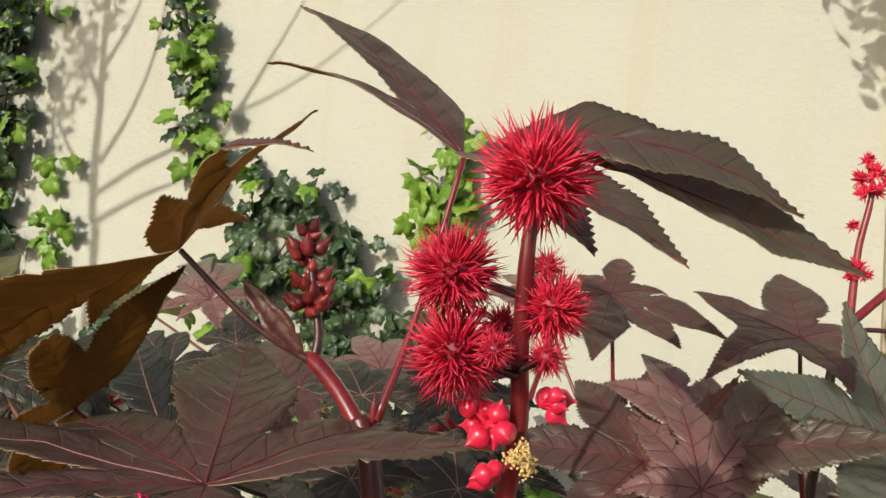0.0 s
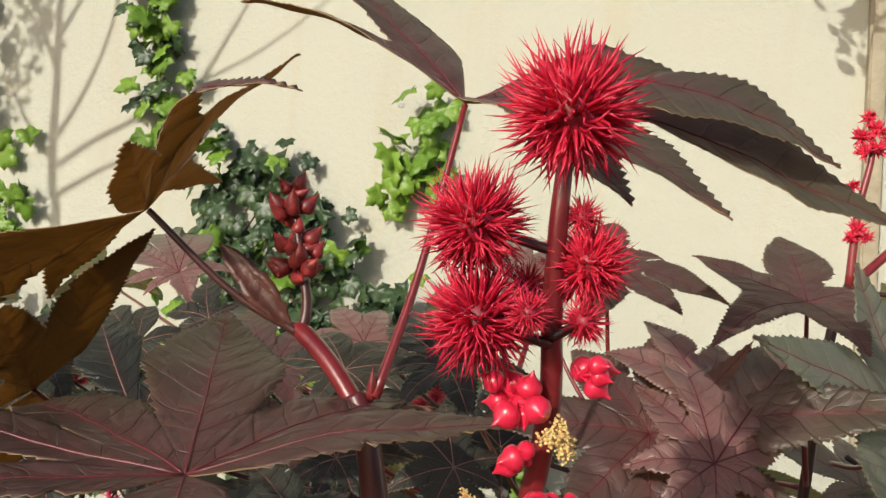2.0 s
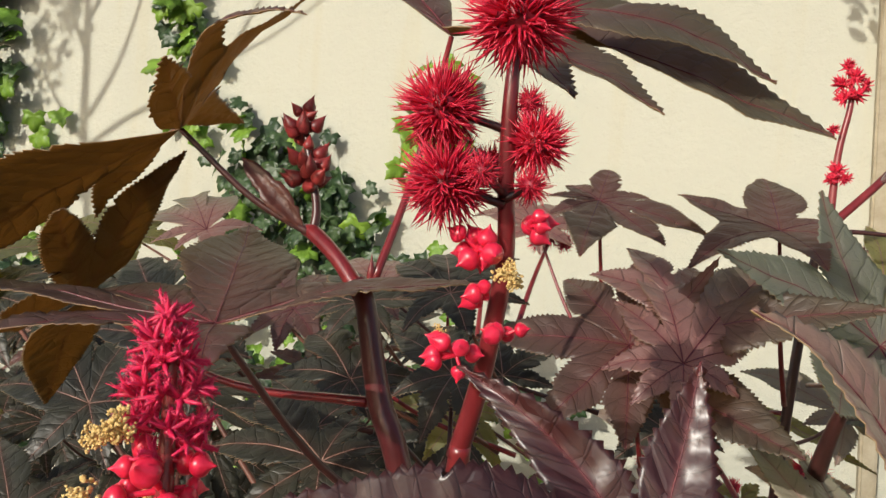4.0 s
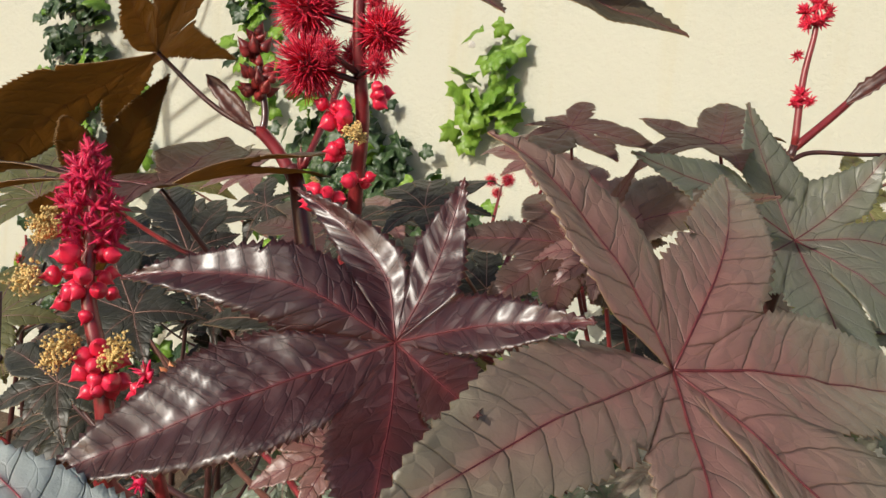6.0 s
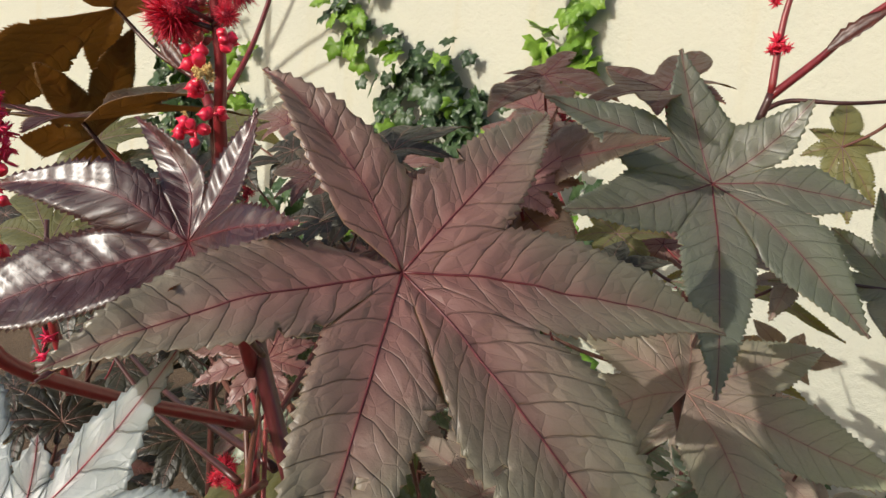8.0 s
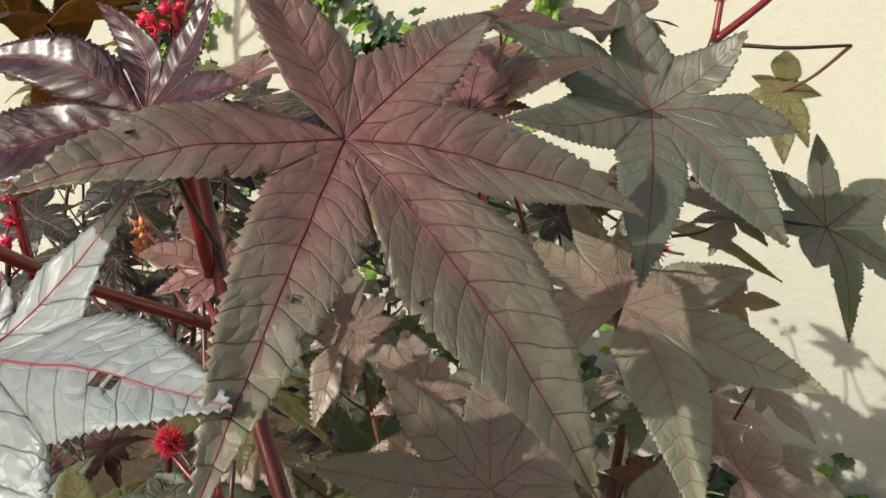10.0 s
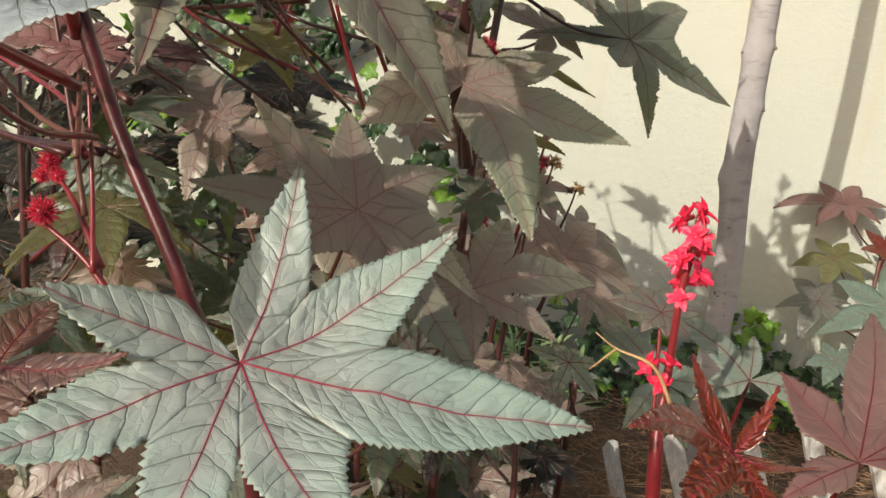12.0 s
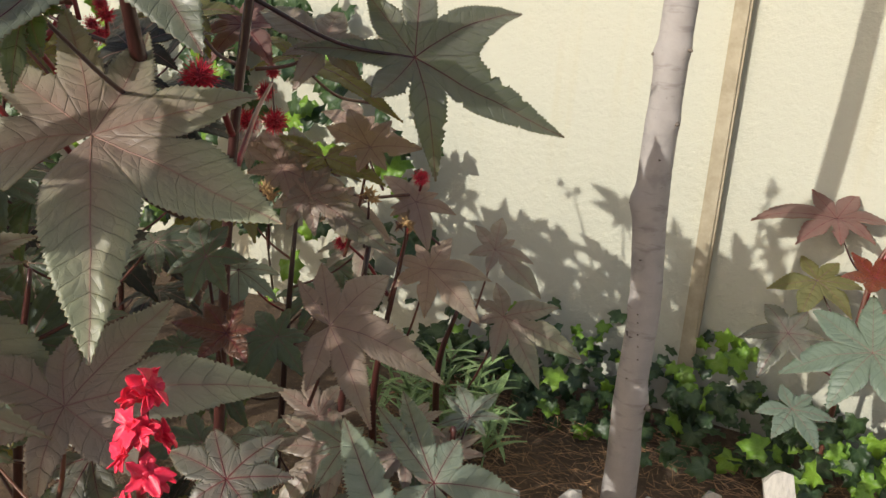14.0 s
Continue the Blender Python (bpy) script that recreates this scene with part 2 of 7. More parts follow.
RIB = (0.20, 0.035, 0.042)
MARGIN = plain_material("pale_leaf_margin", (0.20, 0.12, 0.06), (0.36, 0.24, 0.12), 0.5, 90, 0.0001)
LEAF = {
    "burgundy": (leaf_material("burgundy_leaf_upper", (0.058, 0.049, 0.038), (0.114, 0.098, 0.075), RIB, 0.36, (0.78, 0.44, 0.14), 0.34, edge=(0.088, 0.086, 0.050), heart=(0.13, 0.062, 0.060)),
                 leaf_material("burgundy_leaf_underside", (0.075, 0.050, 0.018), (0.130, 0.095, 0.032), (0.20, 0.05, 0.03), 0.55, (0.48, 0.33, 0.13), 0.66), MARGIN),
    # deep: thicket shade put into the colour, an olive leaf darkened throughout
    "deep": (leaf_material("shade_olive_leaf_upper", (0.020, 0.019, 0.013), (0.044, 0.043, 0.028), (0.10, 0.03, 0.02), 0.42, (0.50, 0.45, 0.10), 0.08, edge=(0.036, 0.042, 0.024)),
             leaf_material("shade_olive_leaf_underside", (0.045, 0.040, 0.014), (0.085, 0.078, 0.026), (0.10, 0.04, 0.02), 0.55, (0.55, 0.50, 0.08), 0.35), MARGIN),
    "bronze": (leaf_material("bronze_leaf_upper", (0.148, 0.108, 0.086), (0.232, 0.186, 0.150), RIB, 0.36, (0.70, 0.52, 0.18), 0.24, coat=0.5, coat_rough=0.33, pucker=0.0027, edge=(0.205, 0.226, 0.150), heart=(0.270, 0.122, 0.110)),
               leaf_material("bronze_leaf_underside", (0.10, 0.070, 0.028), (0.16, 0.12, 0.045), (0.24, 0.05, 0.03), 0.55, (0.66, 0.55, 0.12), 0.72), MARGIN),
    "dusty": (leaf_material("dusty_brown_leaf_upper", (0.290, 0.276, 0.200), (0.430, 0.416, 0.305), (0.30, 0.14, 0.12), 0.38, (0.62, 0.62, 0.26), 0.26, coat=0.3, coat_rough=0.36, edge=(0.295, 0.325, 0.195), heart=(0.32, 0.215, 0.185)),
              leaf_material("dusty_brown_leaf_underside", (0.15, 0.11, 0.05), (0.22, 0.17, 0.08), (0.24, 0.06, 0.04), 0.55, (0.60, 0.62, 0.16), 0.72), MARGIN),
    "tan": (leaf_material("tan_rose_leaf_upper", (0.405, 0.335, 0.268), (0.545, 0.465, 0.375), (0.36, 0.20, 0.17), 0.40, (0.78, 0.58, 0.26), 0.42, coat=0.3, coat_rough=0.36, edge=(0.400, 0.375, 0.270), heart=(0.40, 0.265, 0.22)),
            leaf_material("tan_rose_leaf_underside", (0.15, 0.11, 0.05), (0.22, 0.17, 0.08), (0.24, 0.06, 0.04), 0.55, (0.65, 0.60, 0.16), 0.72), MARGIN),
    "teal": (leaf_material("grey_green_leaf_upper", (0.210, 0.252, 0.198), (0.315, 0.370, 0.290), (0.24, 0.07, 0.08), 0.34, coat=0.4, coat_rough=0.33, through_colour=(0.60, 0.70, 0.20), through_fac=0.28, pucker=0.0018, edge=(0.235, 0.325, 0.215)),
             leaf_material("grey_green_leaf_underside", (0.14, 0.13, 0.06), (0.20, 0.19, 0.09), (0.24, 0.07, 0.04), 0.55, (0.80, 0.70, 0.12), 0.72), MARGIN),
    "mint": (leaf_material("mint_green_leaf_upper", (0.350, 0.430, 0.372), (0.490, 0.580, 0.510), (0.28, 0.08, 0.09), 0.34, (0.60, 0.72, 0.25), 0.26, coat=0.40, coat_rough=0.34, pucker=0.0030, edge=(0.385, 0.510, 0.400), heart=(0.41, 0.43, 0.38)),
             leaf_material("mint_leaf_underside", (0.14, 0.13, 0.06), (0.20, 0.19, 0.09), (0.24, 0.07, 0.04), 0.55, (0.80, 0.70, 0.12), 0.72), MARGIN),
    # pale: grey leaf lightened and blued so its colour carries the sky's sheen
    "pale": (leaf_material("sky_sheen_grey_leaf_upper", (0.280, 0.318, 0.325), (0.415, 0.460, 0.468), (0.28, 0.06, 0.08), 0.36, (0.60, 0.66, 0.30), 0.25, coat=0.35, coat_rough=0.36, pucker=0.0027, edge=(0.39, 0.450, 0.44)),
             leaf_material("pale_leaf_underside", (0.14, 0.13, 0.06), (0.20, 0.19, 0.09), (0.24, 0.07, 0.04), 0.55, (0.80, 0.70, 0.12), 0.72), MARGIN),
    "green": (leaf_material("dark_green_leaf_upper", (0.085, 0.105, 0.080), (0.150, 0.180, 0.138), (0.20, 0.07, 0.06), 0.38, (0.50, 0.70, 0.15), 0.32),
              leaf_material("dark_green_leaf_underside", (0.09, 0.10, 0.04), (0.15, 0.16, 0.06), (0.2, 0.09, 0.04), 0.55, (0.65, 0.75, 0.08), 0.72), MARGIN),
    "sage": (leaf_material("sage_brown_leaf_upper", (0.132, 0.148, 0.112), (0.212, 0.230, 0.176), (0.22, 0.07, 0.07), 0.36, (0.60, 0.62, 0.20), 0.30, coat=0.35, coat_rough=0.33, heart=(0.165, 0.150, 0.130)),
             leaf_material("sage_leaf_underside", (0.09, 0.10, 0.04), (0.15, 0.16, 0.06), (0.2, 0.09, 0.04), 0.55, (0.60, 0.80, 0.08), 0.72), MARGIN),
    "sea": (leaf_material("sea_green_leaf_upper", (0.130, 0.172, 0.135), (0.205, 0.262, 0.208), (0.16, 0.14, 0.10), 0.40, (0.45, 0.70, 0.20), 0.30),
            leaf_material("sea_green_leaf_underside", (0.09, 0.10, 0.04), (0.15, 0.16, 0.06), (0.2, 0.09, 0.04), 0.55, (0.65, 0.75, 0.08), 0.72), MARGIN),
    "olive": (leaf_material("olive_leaf_upper", (0.13, 0.135, 0.065), (0.22, 0.225, 0.11), (0.22, 0.08, 0.05), 0.42, (0.75, 0.70, 0.06), 0.44),
              leaf_material("olive_leaf_underside", (0.13, 0.12, 0.03), (0.20, 0.19, 0.05), (0.2, 0.09, 0.04), 0.55, (0.85, 0.75, 0.05), 0.72), MARGIN),
    "young": (leaf_material("young_maroon_leaf_upper", (0.030, 0.0065, 0.008), (0.060, 0.017, 0.015), (0.16, 0.025, 0.03), 0.50, (0.85, 0.28, 0.06), 0.16, coat=1.0, coat_rough=0.31, spec=0.3, spacing=0.0105, pucker=0.0014, blisters=2.1, edge=(0.062, 0.028, 0.012)),
              leaf_material("young_maroon_leaf_underside", (0.09, 0.045, 0.020), (0.14, 0.075, 0.03), (0.3, 0.04, 0.03), 0.5, (0.85, 0.38, 0.08), 0.72), MARGIN),
    "copper": (leaf_material("copper_leaf_upper", (0.135, 0.075, 0.048), (0.230, 0.140, 0.098), (0.36, 0.05, 0.06), 0.32, (0.85, 0.30, 0.06), 0.25, coat=1.0, coat_rough=0.24, spacing=0.0115, pucker=0.0028, blisters=1.5, edge=(0.17, 0.13, 0.07)),
               leaf_material("copper_leaf_underside", (0.10, 0.05, 0.020), (0.16, 0.085, 0.03), (0.3, 0.04, 0.03), 0.5, (0.85, 0.38, 0.08), 0.72), MARGIN),
    "rose": (leaf_material("rose_brown_leaf_upper", (0.185, 0.100, 0.086), (0.262, 0.165, 0.140), (0.30, 0.06, 0.06), 0.42, (0.85, 0.34, 0.18), 0.32, pucker=0.0012, edge=(0.255, 0.180, 0.145)),
             leaf_material("rose_brown_leaf_underside", (0.14, 0.08, 0.04), (0.20, 0.12, 0.06), RIB, 0.55, (0.9, 0.40, 0.10), 0.42), MARGIN),
    "red": (leaf_material("unfolding_red_leaf_upper", (0.155, 0.026, 0.011), (0.290, 0.078, 0.020), (0.40, 0.03, 0.04), 0.30, (0.95, 0.30, 0.05), 0.36, coat=1.0, coat_rough=0.13, spacing=0.009, pucker=0.0050, blisters=2.2),
            leaf_material("unfolding_red_leaf_underside", (0.18, 0.05, 0.015), (0.30, 0.11, 0.02), (0.42, 0.04, 0.04), 0.4, (0.95, 0.36, 0.05), 0.72), MARGIN),
}
STEM_RED = plain_material("red_stem", (0.135, 0.010, 0.014), (0.27, 0.032, 0.034), 0.30, 40, 0.0004, streak=(1, 1, 0.25), coat=0.35)
STEM_DARK = plain_material("dark_maroon_stem", (0.030, 0.011, 0.010), (0.082, 0.024, 0.020), 0.34, 40, 0.0004, streak=(1, 1, 0.25), coat=0.3)
VEIN = plain_material("crimson_vein", (0.24, 0.026, 0.040), (0.38, 0.055, 0.075), 0.4, 120, 0.0001)
STEM_MAROON = plain_material("maroon_stem", (0.062, 0.011, 0.013), (0.150, 0.027, 0.028), 0.32, 40, 0.0004, streak=(1, 1, 0.25), coat=0.3)
STEM_BROWN = plain_material("brown_red_stalk", (0.085, 0.028, 0.018), (0.19, 0.075, 0.05), 0.4, 50, 0.0003)
VEIN_DARK = plain_material("dark_crimson_vein", (0.085, 0.014, 0.016), (0.16, 0.032, 0.034), 0.4, 120, 0.0001)
VEIN_PALE = plain_material("dull_pink_vein", (0.25, 0.140, 0.105), (0.34, 0.205, 0.155), 0.45, 120, 0.0001)
SHEATH = plain_material("dark_folded_leaf", (0.040, 0.012, 0.008), (0.10, 0.028, 0.016), 0.38, 90, 0.0006)
SPINE = plain_material("crimson_spines", (0.46, 0.008, 0.036), (0.74, 0.030, 0.072), 0.42, 90, 0.0001, sub=0.15)
CORE = plain_material("dark_capsule", (0.18, 0.006, 0.020), (0.34, 0.014, 0.036), 0.5, 90, 0.0002)
BUD = plain_material("scarlet_bud", (0.60, 0.010, 0.042), (0.80, 0.030, 0.085), 0.32, 140, 0.0001, coat=0.3, sub=0.2)
BRACT = plain_material("brick_red_bract", (0.10, 0.010, 0.012), (0.40, 0.050, 0.045), 0.4, 130, 0.0002, sub=0.1)
TUFT = plain_material("magenta_stigma_tuft", (0.52, 0.006, 0.060), (0.80, 0.030, 0.115), 0.42, 160, 0.0001, sub=0.15)
SALMON = plain_material("salmon_bud", (0.62, 0.16, 0.08), (0.85, 0.42, 0.18), 0.45, 150, 0.0001, sub=0.2)
FLOWER = plain_material("ragged_scarlet_flower", (0.66, 0.012, 0.045), (0.88, 0.045, 0.11), 0.42, 150, 0.0001, sub=0.2)
POLLEN = plain_material("ochre_pollen", (0.58, 0.36, 0.10), (0.80, 0.60, 0.26), 0.8, 300, 0.0002)
IVY = leaf_material("ivy_leaf", (0.022, 0.048, 0.022), (0.070, 0.120, 0.042), (0.16, 0.22, 0.10), 0.36, (0.20, 0.40, 0.02), 0.20, spacing=0.009, pucker=0.0003)
IVY_LIGHT = leaf_material("fresh_ivy_leaf", (0.13, 0.26, 0.030), (0.26, 0.42, 0.05), (0.32, 0.45, 0.12), 0.38, (0.40, 0.70, 0.03), 0.30, spacing=0.009, pucker=0.0003)
IVY_STEM = plain_material("ivy_stem", (0.05, 0.035, 0.02), (0.12, 0.085, 0.05), 0.8, 50)
WALL = wall_material()
BARK = bark_material()
GROUND = ground_material()
TRIM = plain_material("stained_cream_trim", (0.32, 0.27, 0.18), (0.44, 0.38, 0.27), 0.85, 22, 0.001)
BOARD = plain_material("weathered_grey_wood", (0.30, 0.28, 0.25), (0.56, 0.53, 0.48), 0.85, 30, 0.0012, streak=(6, 6, 0.6))
NEEDLE = plain_material("dry_pine_needle", (0.22, 0.11, 0.05), (0.46, 0.27, 0.14), 0.8, 8, 0.0001)
BLADE = plain_material("narrow_green_leaf", (0.16, 0.26, 0.09), (0.32, 0.45, 0.19), 0.45, 20, 0.0001)
DRY = plain_material("dry_tan_stalk", (0.30, 0.16, 0.06), (0.52, 0.34, 0.16), 0.7, 60, 0.0003)


# ---------------------------------------------------------------- mesh helpers
def mesh_object(name, verts, faces, material, parent=None, label="", smooth=True, uv=None, slots=None):
    me = bpy.data.meshes.new(name)
    me.from_pydata([tuple(v) for v in verts], [], faces)
    for m in material if isinstance(material, (list, tuple)) else [material]:
        me.materials.append(m)
    if slots is not None:
        me.polygons.foreach_set("material_index", slots)
    if smooth:
        me.polygons.foreach_set("use_smooth", [True] * len(me.polygons))
    if uv is not None:
        lay = me.uv_layers.new(name="UVMap")
        idx = np.empty(len(me.loops), dtype=np.int32)
        me.loops.foreach_get("vertex_index", idx)
        lay.data.foreach_set("uv", np.asarray(uv, dtype=np.float32)[idx].ravel())
    ob = new(name, me)
    ob.parent = parent
    return tagged(ob, label)


def thing(name, at, label, category, group=""):
    ob = new(name)
    ob.empty_display_size = 0.05
    ob.location = at
    return tagged(ob, label, category, group)


def part(name, geo, material, parent, label="", smooth=True):
    """geo: verts and faces in world places; linked as one mesh under its thing."""
    verts, faces = geo
    off = base_of(parent)
    return mesh_object(name, [Vector(v) - off for v in verts], faces, material, parent, label, smooth)


def base_of(ob):
    out = Vector((0, 0, 0))
    while ob is not None:
        out = out + ob.location
        ob = ob.parent
    return out


def smooth_path(points, radii, steps=6):
    pts = [np.array(p, float) for p in points]
    if len(pts) == 2:
        pts = [pts[0], (pts[0] + pts[1]) / 2, pts[1]]
        radii = [radii[0], (radii[0] + radii[1]) / 2, radii[1]]
    out, rad = [], []
    ext = [2 * pts[0] - pts[1]] + pts + [2 * pts[-1] - pts[-2]]
    for i in range(len(pts) - 1):
        a, b, c, d = ext[i:i + 4]
        for s in range(steps):
            t = s / steps
            out.append(0.5 * (2 * b + (c - a) * t + (2 * a - 5 * b + 4 * c - d) * t * t + (3 * b - a - 3 * c + d) * t ** 3))
            rad.append(radii[i] * (1 - t) + radii[i + 1] * t)
    return out + [pts[-1]], rad + [radii[-1]]


def tube(points, radii, sides=10, steps=6, wobble=0.0, rng=None):
    path, rad = smooth_path(points, radii, steps)
    verts, faces = [], []
    ref = np.array((0.31, 0.52, 0.79))
    for i, p in enumerate(path):
        t = path[min(i + 1, len(path) - 1)] - path[max(i - 1, 0)]
        t = t / (np.linalg.norm(t) + 1e-12)
        u = np.cross(t, ref)
        u /= np.linalg.norm(u) + 1e-12
        v = np.cross(t, u)
        for k in range(sides):
            a = 2 * math.pi * k / sides
            r = rad[i] * (1 + (rng.uniform(-wobble, wobble) if rng else 0))
            verts.append(p + (u * math.cos(a) + v * math.sin(a)) * r)
    for i in range(len(path) - 1):
        for k in range(sides):
            a, b = i * sides + k, i * sides + (k + 1) % sides
            faces.append((a, b, b + sides, a + sides))
    faces.append(tuple(range(sides - 1, -1, -1)))
    faces.append(tuple(range((len(path) - 1) * sides, len(path) * sides)))
    return verts, faces


def merge(*geos):
    verts, faces = [], []
    for v, f in geos:
        k = len(verts)
        verts.extend(v)
        faces.extend(tuple(i + k for i in face) for face in f)
    return verts, faces


def unit(v):
    v = np.array(v, float)
    return v / np.linalg.norm(v)


def drop_shape(base, tip, radius, sides=10, rings=8, point=0.55):
    """A teardrop from base to tip: round below, drawn out to a point."""
    base, tip = np.array(base, float), np.array(tip, float)
    ax = tip - base
    t = ax / np.linalg.norm(ax)
    u = np.cross(t, (0.37, 0.21, 0.9))
    u /= np.linalg.norm(u)
    v = np.cross(t, u)
    verts, faces = [base], []
    for i in range(1, rings):
        s = i / rings
        r = radius * (math.sin(math.pi * min(1, s / 0.84) ** 0.62) * (1 - s) ** (point - 0.2) + 0.10 * (1 - s))
        for k in range(sides):
            a = 2 * math.pi * k / sides
            verts.append(base + ax * s + (u * math.cos(a) + v * math.sin(a)) * r)
    verts.append(tip)
    for k in range(sides):
        faces.append((0, 1 + (k + 1) % sides, 1 + k))
    for i in range(rings - 2):
        for k in range(sides):
            a, b = 1 + i * sides + k, 1 + i * sides + (k + 1) % sides
            faces.append((a, b, b + sides, a + sides))
    last, end = 1 + (rings - 2) * sides, len(verts) - 1
    for k in range(sides):
        faces.append((last + k, last + (k + 1) % sides, end))
    return verts, faces


def bud_shape(base, tip, radius, sides=10):
    """A round bud drawn out to a short beak."""
    base, tip = np.array(base, float), np.array(tip, float)
    ax = tip - base
    t = ax / np.linalg.norm(ax)
    u = unit(np.cross(t, (0.37, 0.21, 0.9)))
    v = np.cross(t, u)
    prof = ((0.05, 0.45), (0.13, 0.78), (0.25, 0.97), (0.38, 1.0), (0.50, 0.90), (0.62, 0.66), (0.72, 0.38), (0.82, 0.19), (0.92, 0.09))
    verts, faces = [base], []
    for s, r in prof:
        for k in range(sides):
            a = 2 * math.pi * k / sides
            verts.append(base + ax * s + (u * math.cos(a) + v * math.sin(a)) * radius * r)
    verts.append(tip)
    for k in range(sides):
        faces.append((0, 1 + (k + 1) % sides, 1 + k))
    for i in range(len(prof) - 1):
        for k in range(sides):
            a, b = 1 + i * sides + k, 1 + i * sides + (k + 1) % sides
            faces.append((a, b, b + sides, a + sides))
    last, end = 1 + (len(prof) - 1) * sides, len(verts) - 1
    for k in range(sides):
        faces.append((last + k, last + (k + 1) % sides, end))
    return verts, faces


def folded_blade(base, tip, wide, normal, seed, rows=16, fold=0.6, curl=0.1):
    """A half-unfolded ragged blade, folded along its rib."""
    rng = random.Random(seed)
    base, tip = np.array(base, float), np.array(tip, float)
    ax = tip - base
    length = np.linalg.norm(ax)
    nz = unit(np.array(normal, float) - ax * np.dot(normal, ax) / length ** 2)
    sd = np.cross(ax / length, nz)
    verts, faces = [], []
    for i in range(rows + 1):
        s = i / rows
        w = wide * (math.sin(math.pi * min(0.999, s * 0.97 + 0.015) ** 0.85)) ** 0.8 * rng.uniform(0.74, 1.22)
        for f in (-1, -0.5, 0, 0.5, 1):
            verts.append(base + ax * s + sd * f * w + nz * (abs(f) * w * fold + curl * length * 4 * s * (1 - s) + rng.uniform(-0.0004, 0.0004)))
    for i in range(rows):
        for c in range(4):
            a = i * 5 + c
            faces.append((a, a + 5, a + 6))
            faces.append((a, a + 6, a + 1))
    m = len(verts)
    low = [p - nz * 0.0006 for p in verts]
    under = [tuple(i + m for i in f[::-1]) for f in faces]
    rim = []
    for i in range(rows):
        rim += [(i * 5, i * 5 + m, i * 5 + 5 + m, i * 5 + 5), (i * 5 + 4, i * 5 + 9, i * 5 + 9 + m, i * 5 + 4 + m)]
    return verts + low, faces + under + rim


def ball(centre, r, rng, sides=6, rings=4):
    c = np.array(centre, float)
    d = np.array([rng.gauss(0, 1) for _ in range(3)])
    d /= np.linalg.norm(d)
    return drop_shape(c - d * r, c + d * r * 0.9, r, sides, rings, 0.25)


